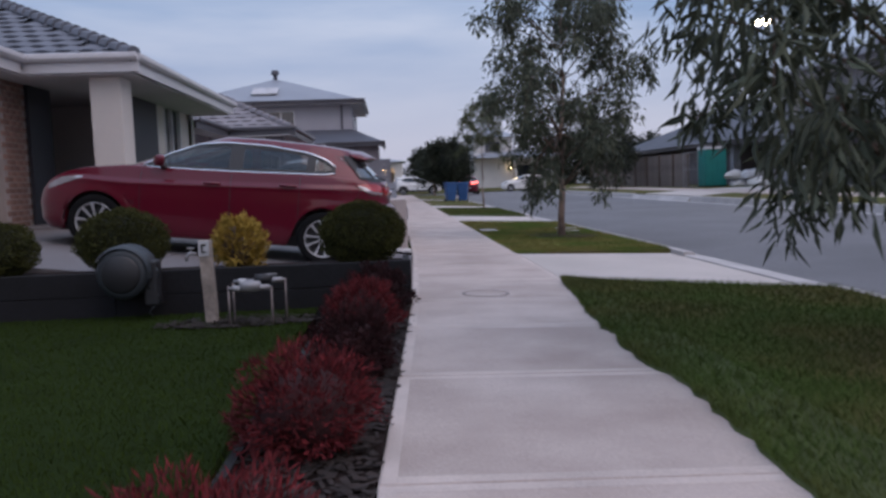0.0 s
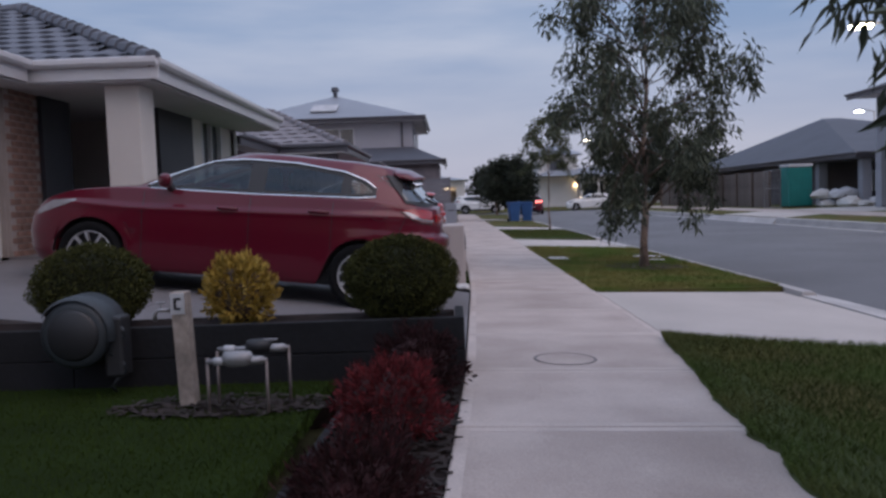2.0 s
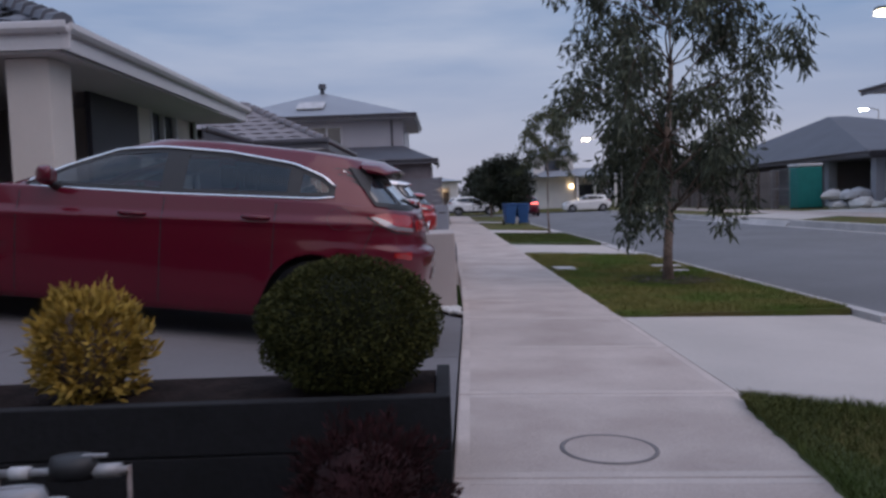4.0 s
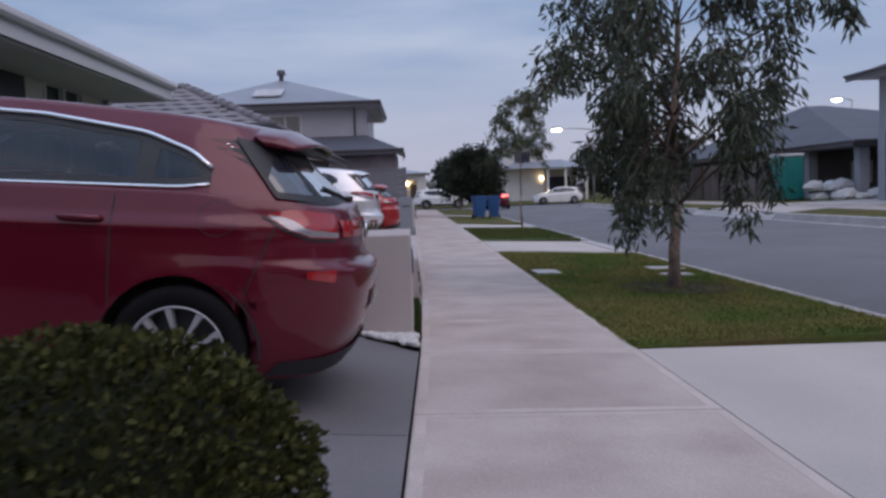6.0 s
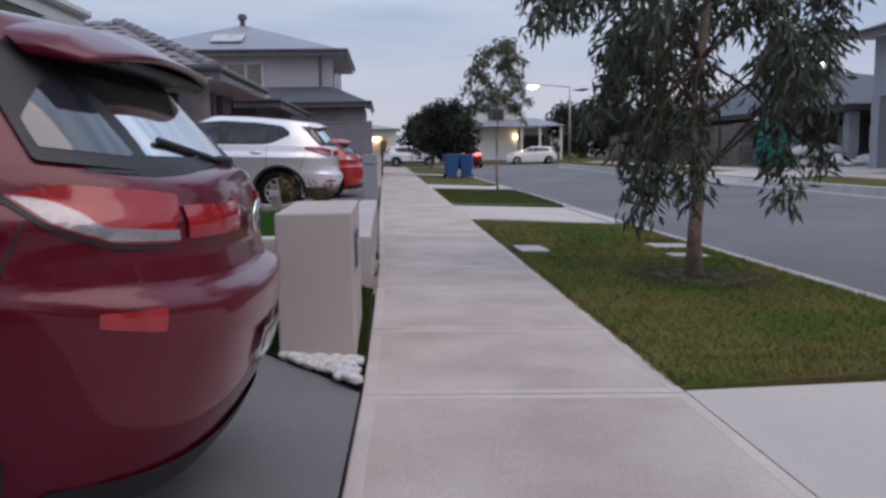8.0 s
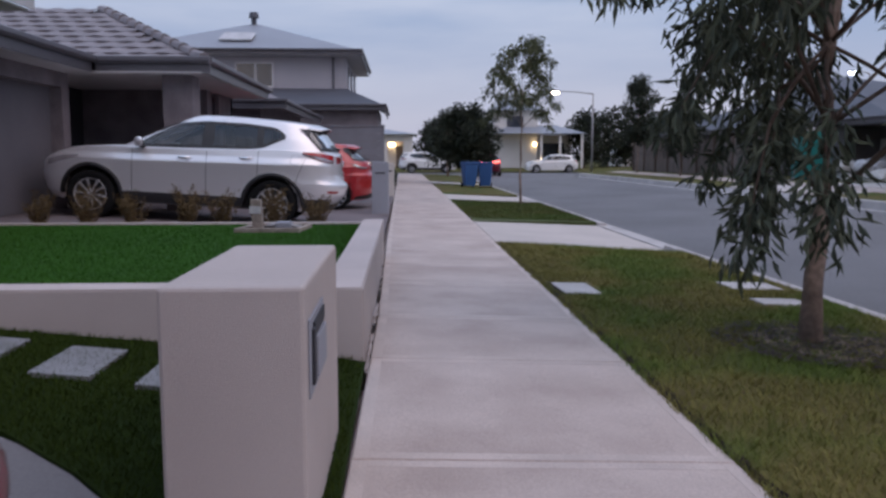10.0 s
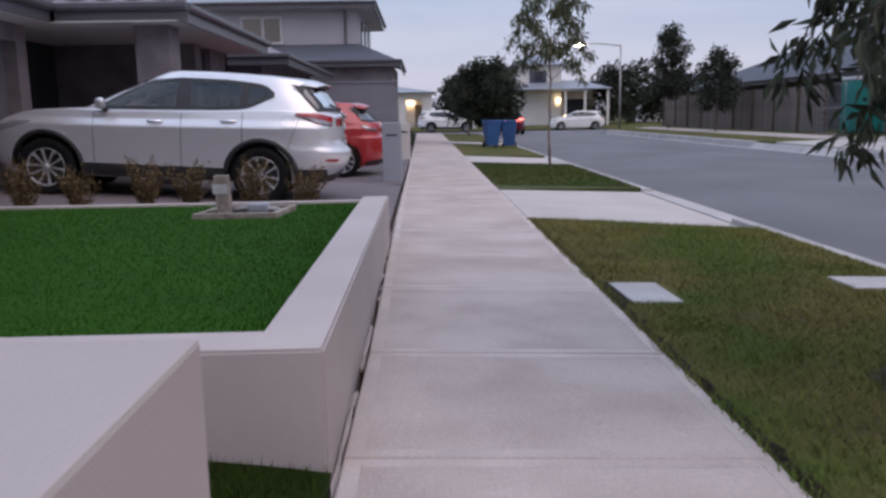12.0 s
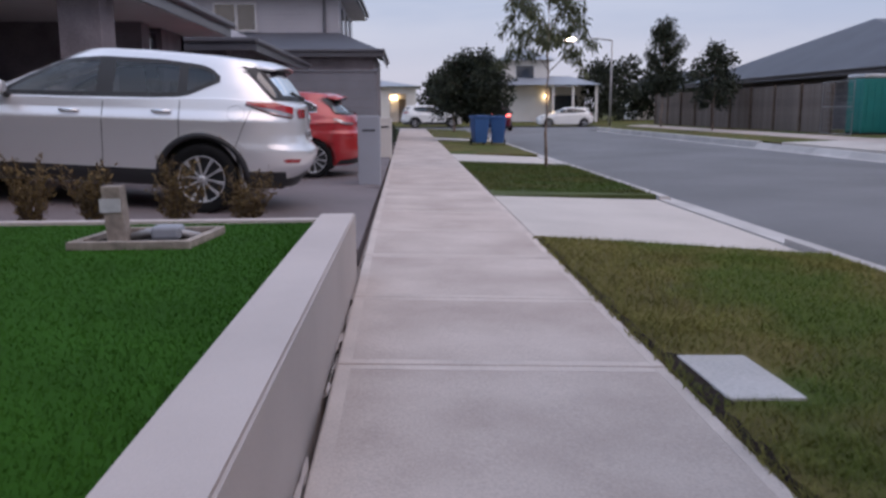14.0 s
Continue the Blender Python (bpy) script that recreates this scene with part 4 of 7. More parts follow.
    for sg in (1, -1):
        low = lambda x: S.top(x) + 0.012 + max(0, x - q2) * q3
        b = S.side_patch(True, q0, q1, low, lambda x: max(low(x) + 0.002, float(np.interp(x, (q0, q0 + 0.22, q1), (ha + 0.04, hb - 0.02, hb + 0.02)))), 0.016, 30, 8, (sg,))
        part("tailgate_trim", b, PLASTIC, ob, "black tailgate trim", True)
        b = S.side_patch(True, q0 + 0.03, q0 + 0.24, lambda x: low(x) + 0.03, lambda x: max(low(x) + 0.032, float(np.interp(x, (q0, q0 + 0.22, q1), (ha + 0.02, hb - 0.05, hb)))), 0.019, 20, 8, (sg,))
        part("window_return", b, GLOSSGLASS, ob, "dark glass wrapping the tail corner", True)
    # panel gaps and handles on both flanks
    for X in spec["doors"]:
        for sg in (1, -1):
            part("door_gap", S.side_patch(False, X, X + 0.008, lambda x: S.sill(x) + 0.05, lambda x: S.top(x) - 0.03, 0.0015, 1, 16, (sg,)), PLASTIC, ob)
    for sg in (1, -1):
        xt, zt = spec["tail"][1], spec["tail"][2][-1][1]
        xe, ze = spec["axles"][0] - spec["arch"] * 0.78, spec["hub"] + spec["arch"] * 0.8
        b = bmesh.new()
        pts = [(xt - 0.05 + (xe - xt + 0.05) * k / 12, zt - 0.05 + (ze - zt + 0.05) * k / 12) for k in range(13)]
        rows = [[b.verts.new((x + d, sg * (S.side(False, x + d, z) + 0.004), z)) for d in (0.0, 0.006)] for x, z in pts]
        for p, q in zip(rows, rows[1:]):
            b.faces.new((p[0], p[1], q[1], q[0]))
        part("bumper_gap", b, PLASTIC, ob)
    ring = bmesh.new()
    xf, zf = spec["fuel"]
    pts = [(xf + 0.085 * math.cos(a), zf + 0.08 * math.sin(a)) for a in [2 * math.pi * k / 28 for k in range(29)]]
    tube(ring, [(x, S.side(False, x, z), z) for x, z in pts], 0.0018, 4)
    part("fuel_flap_gap", ring, PLASTIC, ob)
    for X in spec["handles"]:
        for sg in (1, -1):
            z = spec["handle_z"] + 0.045 * (2.2 - X)
            b = bmesh.new()
            tube(b, [(X + d, sg * (S.side(False, X + d, z) + o), z + 0.02 * (0.1 - d)) for d, o in ((0, 0.0), (0.02, 0.028), (0.1, 0.035), (0.18, 0.028), (0.2, 0.0))], [0.01, 0.015, 0.017, 0.015, 0.01], 8)
            part("door_handle", b, CHROME if spec.get("cladding") else paint, ob, "", True)
    for sg in (1, -1):
        X, z = spec["mirror"]
        b = bmesh.new()
        bmesh.ops.create_uvsphere(b, u_segments=20, v_segments=12, radius=1)
        for v in b.verts:
            c = v.co.copy()
            c = Vector([math.copysign(abs(k) ** 0.75, k) for k in c])
            v.co = Vector((X + c.x * (0.085 if c.x > 0 else 0.04) + 0.04 - 0.05 * max(0, sg * c.y), sg * (S.chalf(z) + 0.15) + c.y * 0.115, z + c.z * 0.07 + 0.015 * sg * c.y))
        mirror = part("mirror", b, paint, ob, "", True)
        part("mirror_stalk", tube(bmesh.new(), [(X + 0.02, sg * (S.chalf(z) - 0.04), z - 0.09), (X + 0.03, sg * (S.chalf(z) + 0.12), z - 0.05)], [0.04, 0.028], 8), PLASTIC, mirror)
    # lamps
    t0, t1, lo, hi = spec["tail"]
    lo, hi = curve(lo), curve(hi)
    for sg in (1, -1):
        b = S.side_patch(False, t0, t1, lo, hi, 0.008, 24, 6, sides=(sg,))
        yi, ye = spec["tail_in"], S.side(False, t0, (lo(t0) + hi(t0)) / 2)
        S.end_patch(False, sg * yi if sg > 0 else -ye, sg * ye if sg > 0 else -yi, lo(t0) + 0.01, hi(t0) - 0.008, 0.008, 10, 6, bm=b)
        lamp = part("tail_lamp", b, TAIL_ON if spec.get("lit") else REDLENS, ob, "", True)
        lens_top = curve(spec["clear"])
        b = S.side_patch(False, t0 + 0.02, t1 - 0.012, lambda x: lo(x) + 0.006, lambda x: lo(x) + (hi(x) - lo(x)) * lens_top(x), 0.011, 24, 3, sides=(sg,))
        part("reversing_lens", b, CLEARLENS, lamp, "clear lower lens", True)
        b = S.side_patch(False, t0, t1 + 0.012, lambda x: lo(x) - 0.014, lambda x: lo(x) + 0.004, 0.006, 24, 2, sides=(sg,))
        part("lamp_shadow_gap", b, PLASTIC, lamp)
        b = S.side_patch(False, *spec["head"][:2], curve(spec["head"][2]), curve(spec["head"][3]), 0.006, 20, 5, sides=(sg,))
        part("headlamp", b, CLEARLENS, ob, "", True)
        x0, x1, za, zb = spec["reflector"]
        b = S.end_patch(False, sg * 0.68, sg * (S.side(False, x0, za) - 0.002), za, zb, 0.007, 8, 3)
        S.side_patch(False, x0, x1, lambda x: za + 0.015 * (x - x0) / (x1 - x0), lambda x: zb - 0.01 * (x - x0) / (x1 - x0), 0.007, 10, 3, sides=(sg,), bm=b)
        part("reflector", b, REDLENS, ob)
    zl = spec["sill"]
    part("rear_bumper_trim", S.end_patch(False, -W + 0.16, W - 0.16, zl + 0.02, lambda y: zl + 0.17 - 0.1 * abs(y), 0.012), PLASTIC, ob, "black lower bumper", True)
    if spec.get("chrome"):
        for yy in (0.36, 0.46):
            b = lathe(bmesh.new(), [(0.028, 0.0), (0.034, 0.0), (0.036, 0.16), (0.028, 0.16)], "Y", 20, True)
            b.transform(pose(S.end(False, yy, zl + 0.06) + 0.03, yy, zl + 0.045, 0, 0, -90))
            part("exhaust_tip", b, CHROME, ob, "twin chrome exhaust tip", True)
    plate = part("number_plate", S.end_patch(False, -0.19, 0.19, *spec["plate"], 0.016, 6, 3), CARPLASTIC if spec.get("chrome") else WHITEPLATE, ob, "small black number plate" if spec.get("chrome") else "small white number plate")
    pa, pb = spec["plate"]
    for k in range(6):
        y0 = -0.15 + 0.052 * k
        part("character_bar", S.end_patch(False, y0, y0 + 0.032, pa + 0.025, pb - 0.025, 0.019, 1, 1), WHITEPLATE if spec.get("chrome") else CARPLASTIC, plate)
    b = lathe(bmesh.new(), [(0.001, 0.0), (0.046, 0.0), (0.056, 0.008), (0.044, 0.014), (0.036, 0.006), (0.001, 0.006)], "Y", 28)
    b.transform(pose(S.end(False, 0, spec["badge"]) - 0.014, 0, spec["badge"], 0, 0, 90) @ Matrix.Diagonal((1.3, 1, 1, 1)))
    badge = part("badge", b, CHROME, ob, "plain oval chrome badge", True)
    b = boxes((S.end(False, 0, spec["badge"]) - 0.024, S.end(False, 0, spec["badge"]) - 0.008, -0.009, 0.009, spec["badge"] - 0.038, spec["badge"] + 0.038))
    part("badge_bar", b, CHROME, badge)
    # spoiler over the rear window
    x_in, x_tip, z_tip = spec["spoiler"]
    b = bmesh.new()
    rows = []
    for k in range(17):
        y = -0.58 + 1.16 * k / 16
        a = abs(y / 0.58)
        drop, back = 0.045 * a ** 3, 0.10 * a ** 4
        zr = S.roof(x_in) + 0.035 * (1 - a * a) * 0.8 + 0.004
        rows.append([b.verts.new(p) for p in ((x_in, y, zr - drop), (x_in - 0.14, y, zr - drop * 1.05 - 0.008), (x_tip + back + 0.03, y, z_tip + 0.012 - drop), (x_tip + back, y, z_tip - drop), (x_tip + back + 0.01, y, z_tip - 0.012 - drop), (x_in - 0.06, y, zr - 0.05 - drop))])
    for a, c in zip(rows, rows[1:]):
        for j in range(5):
            b.faces.new((a[j], a[j + 1], c[j + 1], c[j]))
    b.faces.new(rows[0])
    b.faces.new(rows[-1][::-1])
    bmesh.ops.recalc_face_normals(b, faces=b.faces)
    spoiler = part("spoiler", b, paint, ob, "", True)
    part("spoiler_underside", boxes((x_tip + 0.05, x_in - 0.06, -0.47, 0.47, z_tip - 0.045, z_tip - 0.02), bevel=0.008), PLASTIC, spoiler)
    return ob


HATCH = dict(
    L=4.38, sill=0.2, hub=0.322, R=0.322, rim=0.226, spokes=10, arch=0.372, axles=(0.86, 3.57), rise=0.045, lip=0.006,
    rear=((0.15, 0.22), (0.22, 0.15), (0.3, 0.09), (0.45, 0.03), (0.66, 0.0), (0.745, 0.0), (0.765, 0.02), (0.79, 0.07), (0.86, 0.09), (0.95, 0.10), (1.03, 0.13), (1.1, 0.2)),
    front=((0.15, 4.24), (0.3, 4.35), (0.5, 4.38), (0.65, 4.35), (0.8, 4.25), (1.1, 4.14)),
    half=((0.15, 0.77), (0.22, 0.838), (0.32, 0.858), (0.5, 0.872), (0.68, 0.884), (0.82, 0.889), (0.858, 0.896), (0.875, 0.89), (0.915, 0.866), (1.1, 0.825)),
    top=((0, 1.02), (0.3, 1.06), (0.8, 1.08), (2.0, 1.045), (3.0, 1.025), (3.3, 1.015), (3.8, 0.945), (4.1, 0.84), (4.34, 0.68)),
    cab_rear=((0.9, 0.11), (1.05, 0.17), (1.2, 0.34), (1.33, 0.49), (1.5, 0.66)),
    cab_front=((0.9, 3.5), (1.0, 3.38), (1.2, 2.92), (1.36, 2.52), (1.5, 2.1)),
    cab_half=((0.9, 0.86), (1.05, 0.822), (1.2, 0.75), (1.36, 0.66), (1.5, 0.56)),
    roof=((0.1, 1.35), (0.5, 1.405), (1.0, 1.445), (1.7, 1.462), (2.2, 1.452), (2.6, 1.41), (3.4, 1.35)),
    dlo=(0.775, 3.08), dlo_low=((0.775, 1.13), (0.9, 1.105), (2.0, 1.055), (3.08, 1.03)),
    dlo_high=((0.775, 1.18), (0.86, 1.255), (1.1, 1.335), (1.6, 1.385), (2.1, 1.385), (2.45, 1.34), (2.8, 1.19), (3.08, 1.035)),
    panes=((0.79, 1.06), (1.09, 1.92), (2.02, 3.06)), chrome=True,
    hatch=(1.06, 1.34), screen=(1.04, 1.36), doors=(1.18, 2.0, 3.06), handles=(1.22, 2.12), handle_z=0.885, mirror=(2.78, 1.11), fuel=(0.72, 0.965),
    quarter=(0.28, 0.70, 0.47, 1.15), spoiler=(0.62, 0.32, 1.37),
    tail=(0.11, 0.505, ((0.1, 0.895), (0.3, 0.90), (0.40, 0.935), (0.505, 0.995)), ((0.1, 0.995), (0.25, 1.025), (0.4, 1.03), (0.505, 1.0))), tail_in=0.52,
    clear=((0.1, 0.26), (0.32, 0.3), (0.36, 0.45), (0.505, 0.75)), reflector=(0.18, 0.30, 0.69, 0.75),
    head=(3.75, 4.2, ((3.75, 0.84), (4.2, 0.66)), ((3.75, 0.86), (4.0, 0.83), (4.2, 0.73))), plate=(0.50, 0.61), badge=0.93,
)
SUV = dict(
    L=4.64, sill=0.27, hub=0.36, R=0.36, rim=0.238, spokes=10, arch=0.425, axles=(1.05, 3.76), cladding=0.44, rise=0.03, lip=0.008,
    rear=((0.2, 0.25), (0.4, 0.10), (0.52, 0.01), (0.64, -0.03), (0.70, -0.025), (0.74, 0.03), (0.85, 0.07), (1.0, 0.08), (1.15, 0.10), (1.3, 0.18)),
    front=((0.2, 4.42), (0.4, 4.58), (0.6, 4.64), (0.8, 4.62), (0.95, 4.5), (1.3, 4.4)),
    half=((0.2, 0.80), (0.38, 0.862), (0.55, 0.872), (0.75, 0.892), (0.88, 0.908), (0.93, 0.915), (0.96, 0.905), (1.03, 0.872), (1.3, 0.82)),
    top=((0, 1.12), (0.3, 1.20), (0.9, 1.20), (2.0, 1.14), (3.1, 1.11), (3.4, 1.11), (4.0, 1.06), (4.35, 0.95), (4.64, 0.80)),
    cab_rear=((1.0, 0.10), (1.15, 0.13), (1.3, 0.20), (1.42, 0.30), (1.55, 0.42), (1.75, 0.6)),
    cab_front=((1.0, 3.6), (1.1, 3.48), (1.35, 2.98), (1.55, 2.55), (1.75, 2.1)),
    cab_half=((1.0, 0.87), (1.15, 0.835), (1.35, 0.76), (1.55, 0.67), (1.75, 0.56)),
    roof=((0.1, 1.53), (0.5, 1.59), (1.0, 1.625), (1.7, 1.645), (2.2, 1.64), (2.6, 1.60), (3.4, 1.54)),
    dlo=(0.90, 3.14), dlo_low=((0.90, 1.375), (1.0, 1.325), (1.2, 1.225), (1.32, 1.2), (1.6, 1.18), (3.14, 1.125)),
    dlo_high=((0.90, 1.40), (0.97, 1.47), (1.08, 1.515), (1.5, 1.55), (2.1, 1.55), (2.5, 1.505), (2.85, 1.32), (3.14, 1.135)),
    panes=((0.92, 1.26), (1.29, 2.0), (2.1, 3.1)),
    hatch=(1.22, 1.53), screen=(1.13, 1.54), doors=(1.28, 2.05, 3.15), handles=(1.36, 2.28), handle_z=1.0, mirror=(2.98, 1.19), fuel=(0.72, 1.05),
    quarter=(0.3, 0.74, 0.36, 1.0), spoiler=(0.62, 0.29, 1.565),
    tail=(0.12, 0.62, ((0.1, 1.02), (0.35, 1.06), (0.62, 1.15)), ((0.1, 1.13), (0.35, 1.185), (0.62, 1.175))), tail_in=0.45,
    clear=((0.1, 0.3), (0.35, 0.45), (0.62, 0.3)), reflector=(0.1, 0.24, 0.56, 0.60),
    head=(3.95, 4.45, ((3.95, 0.92), (4.45, 0.76)), ((3.95, 0.94), (4.2, 0.93), (4.45, 0.85))), plate=(0.80, 0.91), badge=1.02,
)
LIT_HATCH = dict(HATCH, lit=True)
SEDAN = dict(HATCH, chrome=False)

TILT_A = math.degrees(math.atan(0.118))
car(HATCH, "hatchback", "deep red five-door hatchback parked nose-in on the sloping driveway", REDPAINT,
    pose(-0.01, 10.93, drive_rise(-2.13) - 0.118 * 2.15 + 0.004, 0, 0, 180) @ pose(0, 0, 0, 0, -TILT_A, 0), "cars on driveways")
TILT_B = math.degrees(math.atan(0.062))
car(SUV, "sport_utility_car", "silver sport utility car parked nose-in on the dark driveway", SILVER,
    pose(-0.44, 23.62, drive_rise_b(-0.44) - 0.006, 0, 0, 180) @ pose(0, 0, 0, 0, -TILT_B, 0), "cars on driveways")


# ---- plants ----
def leaf_cloud(n, rng, spots, length, width, droop, spread, thin=0.6):
    """n leaves round the spots (centre, radius): a folded blade of two faces each. droop: 1 hangs, 0 any way."""
    verts, faces = [], []
    weights = [r ** 2 for _, r in spots]
    picks = rng.choices(range(len(spots)), weights, k=n)
    for i in picks:
        c, r = spots[i]
        d = Vector((rng.gauss(0, 1), rng.gauss(0, 1), rng.gauss(0, 1))).normalized()
        p = Vector(c) + d * r * (rng.random() ** thin) * spread
        out = (d * (1 - droop) + Vector((rng.uniform(-0.35, 0.35), rng.uniform(-0.35, 0.35), -1)) * droop + Vector((rng.gauss(0, 0.3), rng.gauss(0, 0.3), rng.gauss(0, 0.3)))).normalized()
        side = out.cross(Vector((rng.uniform(-1, 1), rng.uniform(-1, 1), rng.uniform(-1, 1)))).normalized()
        nrm = out.cross(side)
        h, w = length * rng.uniform(0.6, 1.3), width * rng.uniform(0.7, 1.25)
        k = len(verts)
        verts += [tuple(p), tuple(p + out * h * 0.45 + side * w + nrm * w * 0.4), tuple(p + out * h - nrm * h * 0.12), tuple(p + out * h * 0.45 - side * w + nrm * w * 0.4)]
        faces += [(k, k + 1, k + 2), (k, k + 2, k + 3)]
    return verts, faces


def limb(bm, rng, start, end, r0, r1, bend=0.12, n=6):
    pts = []
    s, e = Vector(start), Vector(end)
    off = Vector((rng.uniform(-1, 1), rng.uniform(-1, 1), rng.uniform(-0.3, 0.5))) * bend * (e - s).length
    for k in range(n + 1):
        t = k / n
        pts.append(s.lerp(e, t) + off * math.sin(math.pi * t))
    tube(bm, pts, [r0 + (r1 - r0) * k / n for k in range(n + 1)], 8)
    return pts


def tree(seed, loc, height, trunk_r, clumps, leaves, length, width, droop, material, label, lean=(0, 0), hang=0.0, category="tree", clump_r=0.45, bark=None, sprays=()):
    """clumps: how many, crown's bottom and top, and its radius at the bottom, middle and top."""
    rng = random.Random(seed)
    ob = thing("tree", loc, label, category)
    count, z0, z1, radii = clumps
    b = bmesh.new()
    top = Vector((lean[0] * height, lean[1] * height, height))
    pts = [Vector((lean[0] * height * (k / 10) ** 1.5 + rng.uniform(-1, 1) * 0.02 * height * 0.3, lean[1] * height * (k / 10) ** 1.5 + rng.uniform(-1, 1) * 0.006 * height, height * 0.96 * k / 10 - 0.08)) for k in range(11)]
    tube(b, pts, [trunk_r * (1.35 if k == 0 else 1 - 0.085 * k) for k in range(11)], 12)
    part("trunk", b, bark or BARK, ob, "", True)
    spots = []
    b = bmesh.new()
    for i in range(count):
        t = (i + rng.uniform(0.1, 0.9)) / count
        z = z0 + (z1 - z0) * t
        rad = float(np.interp(t, (0, 0.35, 0.7, 1.0), radii)) * rng.uniform(0.45, 1.08)
        a = i * 2.399 + rng.uniform(-0.4, 0.4)
        c = Vector((lean[0] * z + rad * math.cos(a), lean[1] * z + rad * math.sin(a), z))
        zs = max(min(z - 0.25 * rad - 0.1, height * 0.88), 0.28 * height)
        j = min(int(zs / (height * 0.96) * 10), 9)
        end = c + Vector((0, 0, 0.1))
        p = limb(b, rng, pts[j], end, trunk_r * 0.24 * (1.1 - t * 0.6), 0.008, 0.14)
        spots.append((c, clump_r * rng.uniform(0.65, 1.15)))
        spots.append((p[4], clump_r * 0.55))
        if hang > 0 and rng.random() < 0.6:
            # twigs that hang below the clump
            q = c + Vector((rng.uniform(-0.25, 0.25) + 0.25 * math.cos(a), rng.uniform(-0.25, 0.25) + 0.25 * math.sin(a), -hang * rng.uniform(0.5, 1.1)))
            limb(b, rng, c, q, 0.008, 0.004, 0.1, 4)
            spots += [(c.lerp(q, f), clump_r * 0.38) for f in (0.45, 0.75, 1.0)]
    for x, y, z in sprays:
        # long low twigs that trail from a limb
        c, q = Vector((x * 0.75, y * 0.75, z + 0.75)), Vector((x, y, z))
        limb(b, rng, pts[4], c, trunk_r * 0.2, 0.012, 0.1)
        limb(b, rng, c, q, 0.01, 0.004, 0.1, 4)
        spots += [(c.lerp(q, f), clump_r * 0.5) for f in (0.2, 0.5, 0.75, 1.0)]
    part("branch_frame", b, TWIG if bark is None else bark, ob, "", True)
    v, f = leaf_cloud(leaves, rng, spots, length, width, droop, 1.0)
    raw_mesh("crown", v, f, material, ob, "", "stuff")
    return ob


def shrub(seed, name, loc, rx, ry, h, leaves, length, width, material, label, group, core, wild=0.12, droop=0.0, spiky=0.0):
    """A clipped or loose shrub: a lumpy filler heart, coloured dark as inner shade, under thousands of leaves."""
    rng = random.Random(seed)
    ob = thing(name, loc, label, "shrub", group)
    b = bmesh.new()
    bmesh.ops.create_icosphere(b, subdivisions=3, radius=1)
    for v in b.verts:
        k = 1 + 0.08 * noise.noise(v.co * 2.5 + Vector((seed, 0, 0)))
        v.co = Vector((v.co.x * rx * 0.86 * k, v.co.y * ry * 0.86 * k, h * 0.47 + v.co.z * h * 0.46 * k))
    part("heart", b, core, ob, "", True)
    verts, faces = [], []
    for i in range(leaves):
        d = Vector((rng.gauss(0, 1), rng.gauss(0, 1), rng.gauss(0, 1))).normalized()
        k = 1 + wild * noise.noise(d * 3.1 + Vector((seed * 1.7, 0, 0))) + rng.uniform(-0.14, 0.05)
        p = Vector((d.x * rx * k, d.y * ry * k, h * 0.5 + d.z * h * 0.5 * k))
        if p.z < 0.01:
            continue
        out = (d + Vector((rng.gauss(0, 0.55), rng.gauss(0, 0.55), rng.gauss(0, 0.55) - droop + spiky))).normalized()
        side = out.cross(Vector((rng.uniform(-1, 1), rng.uniform(-1, 1), rng.uniform(-1, 1)))).normalized()
        nrm = out.cross(side)
        l, w = length * rng.uniform(0.6, 1.35), width * rng.uniform(0.7, 1.2)
        q = len(verts)
        verts += [tuple(p), tuple(p + out * l * 0.5 + side * w + nrm * w * 0.3), tuple(p + out * l), tuple(p + out * l * 0.5 - side * w + nrm * w * 0.3)]
        faces += [(q, q + 1, q + 2), (q, q + 2, q + 3)]
    raw_mesh("foliage", verts, faces, material, ob, "", "stuff")
    return ob


# ---- first front garden ----
b = sheet(bmesh.new(), (-9.0, -5.0, -2.0, -0.72), (-20, -8, 0, 4, 7.26), lambda x, y: 0.03)
structure("lawn_1", b, LAWN, "dark mown lawn in front of the low planter", "lawn")
b = bmesh.new()
prism(b, [(-0.86, -20), (path_left(-20) - 0.01, -20), (path_left(-5) - 0.01, -5), (path_left(3) - 0.008, 3), (path_left(7.24) - 0.008, 7.24), (-0.46, 7.24), (-0.62, 4)], -0.3, 0.02)
structure("garden_bed_1", b, MULCH, "narrow bed of dark bark mulch beside the footpath", "garden bed")
rng = random.Random(5)
v, f = [], []
for i in range(2950):
    y = rng.uniform(1.0, 7.22)
    lo, hi = float(np.interp(y, (-5, 4, 7.24), (-0.78, -0.62, -0.46))), path_left(y) + rng.choice((-0.02, -0.02, 0.02))
    x = rng.uniform(lo, hi)
    a, l, w = rng.uniform(0, 6.28), rng.uniform(0.015, 0.045), rng.uniform(0.006, 0.014)
    z = 0.024 + rng.uniform(0, 0.012)
    if i >= 2600:
        q, r = rng.uniform(0, 6.28), rng.random() ** 0.5
        x, y, z = -1.24 + 0.66 * r * math.cos(q), 6.64 + 0.26 * r * math.sin(q), z + 0.016
    ca, sa = math.cos(a), math.sin(a)
    k = len(v)
    v += [(x - l * ca - w * sa, y - l * sa + w * ca, z), (x - l * ca + w * sa, y - l * sa - w * ca, z + 0.004), (x + l * ca + w * sa, y + l * sa - w * ca, z + rng.uniform(0, 0.015)), (x + l * ca - w * sa, y + l * sa + w * ca, z + 0.006)]
    f.append((k, k + 1, k + 2, k + 3))
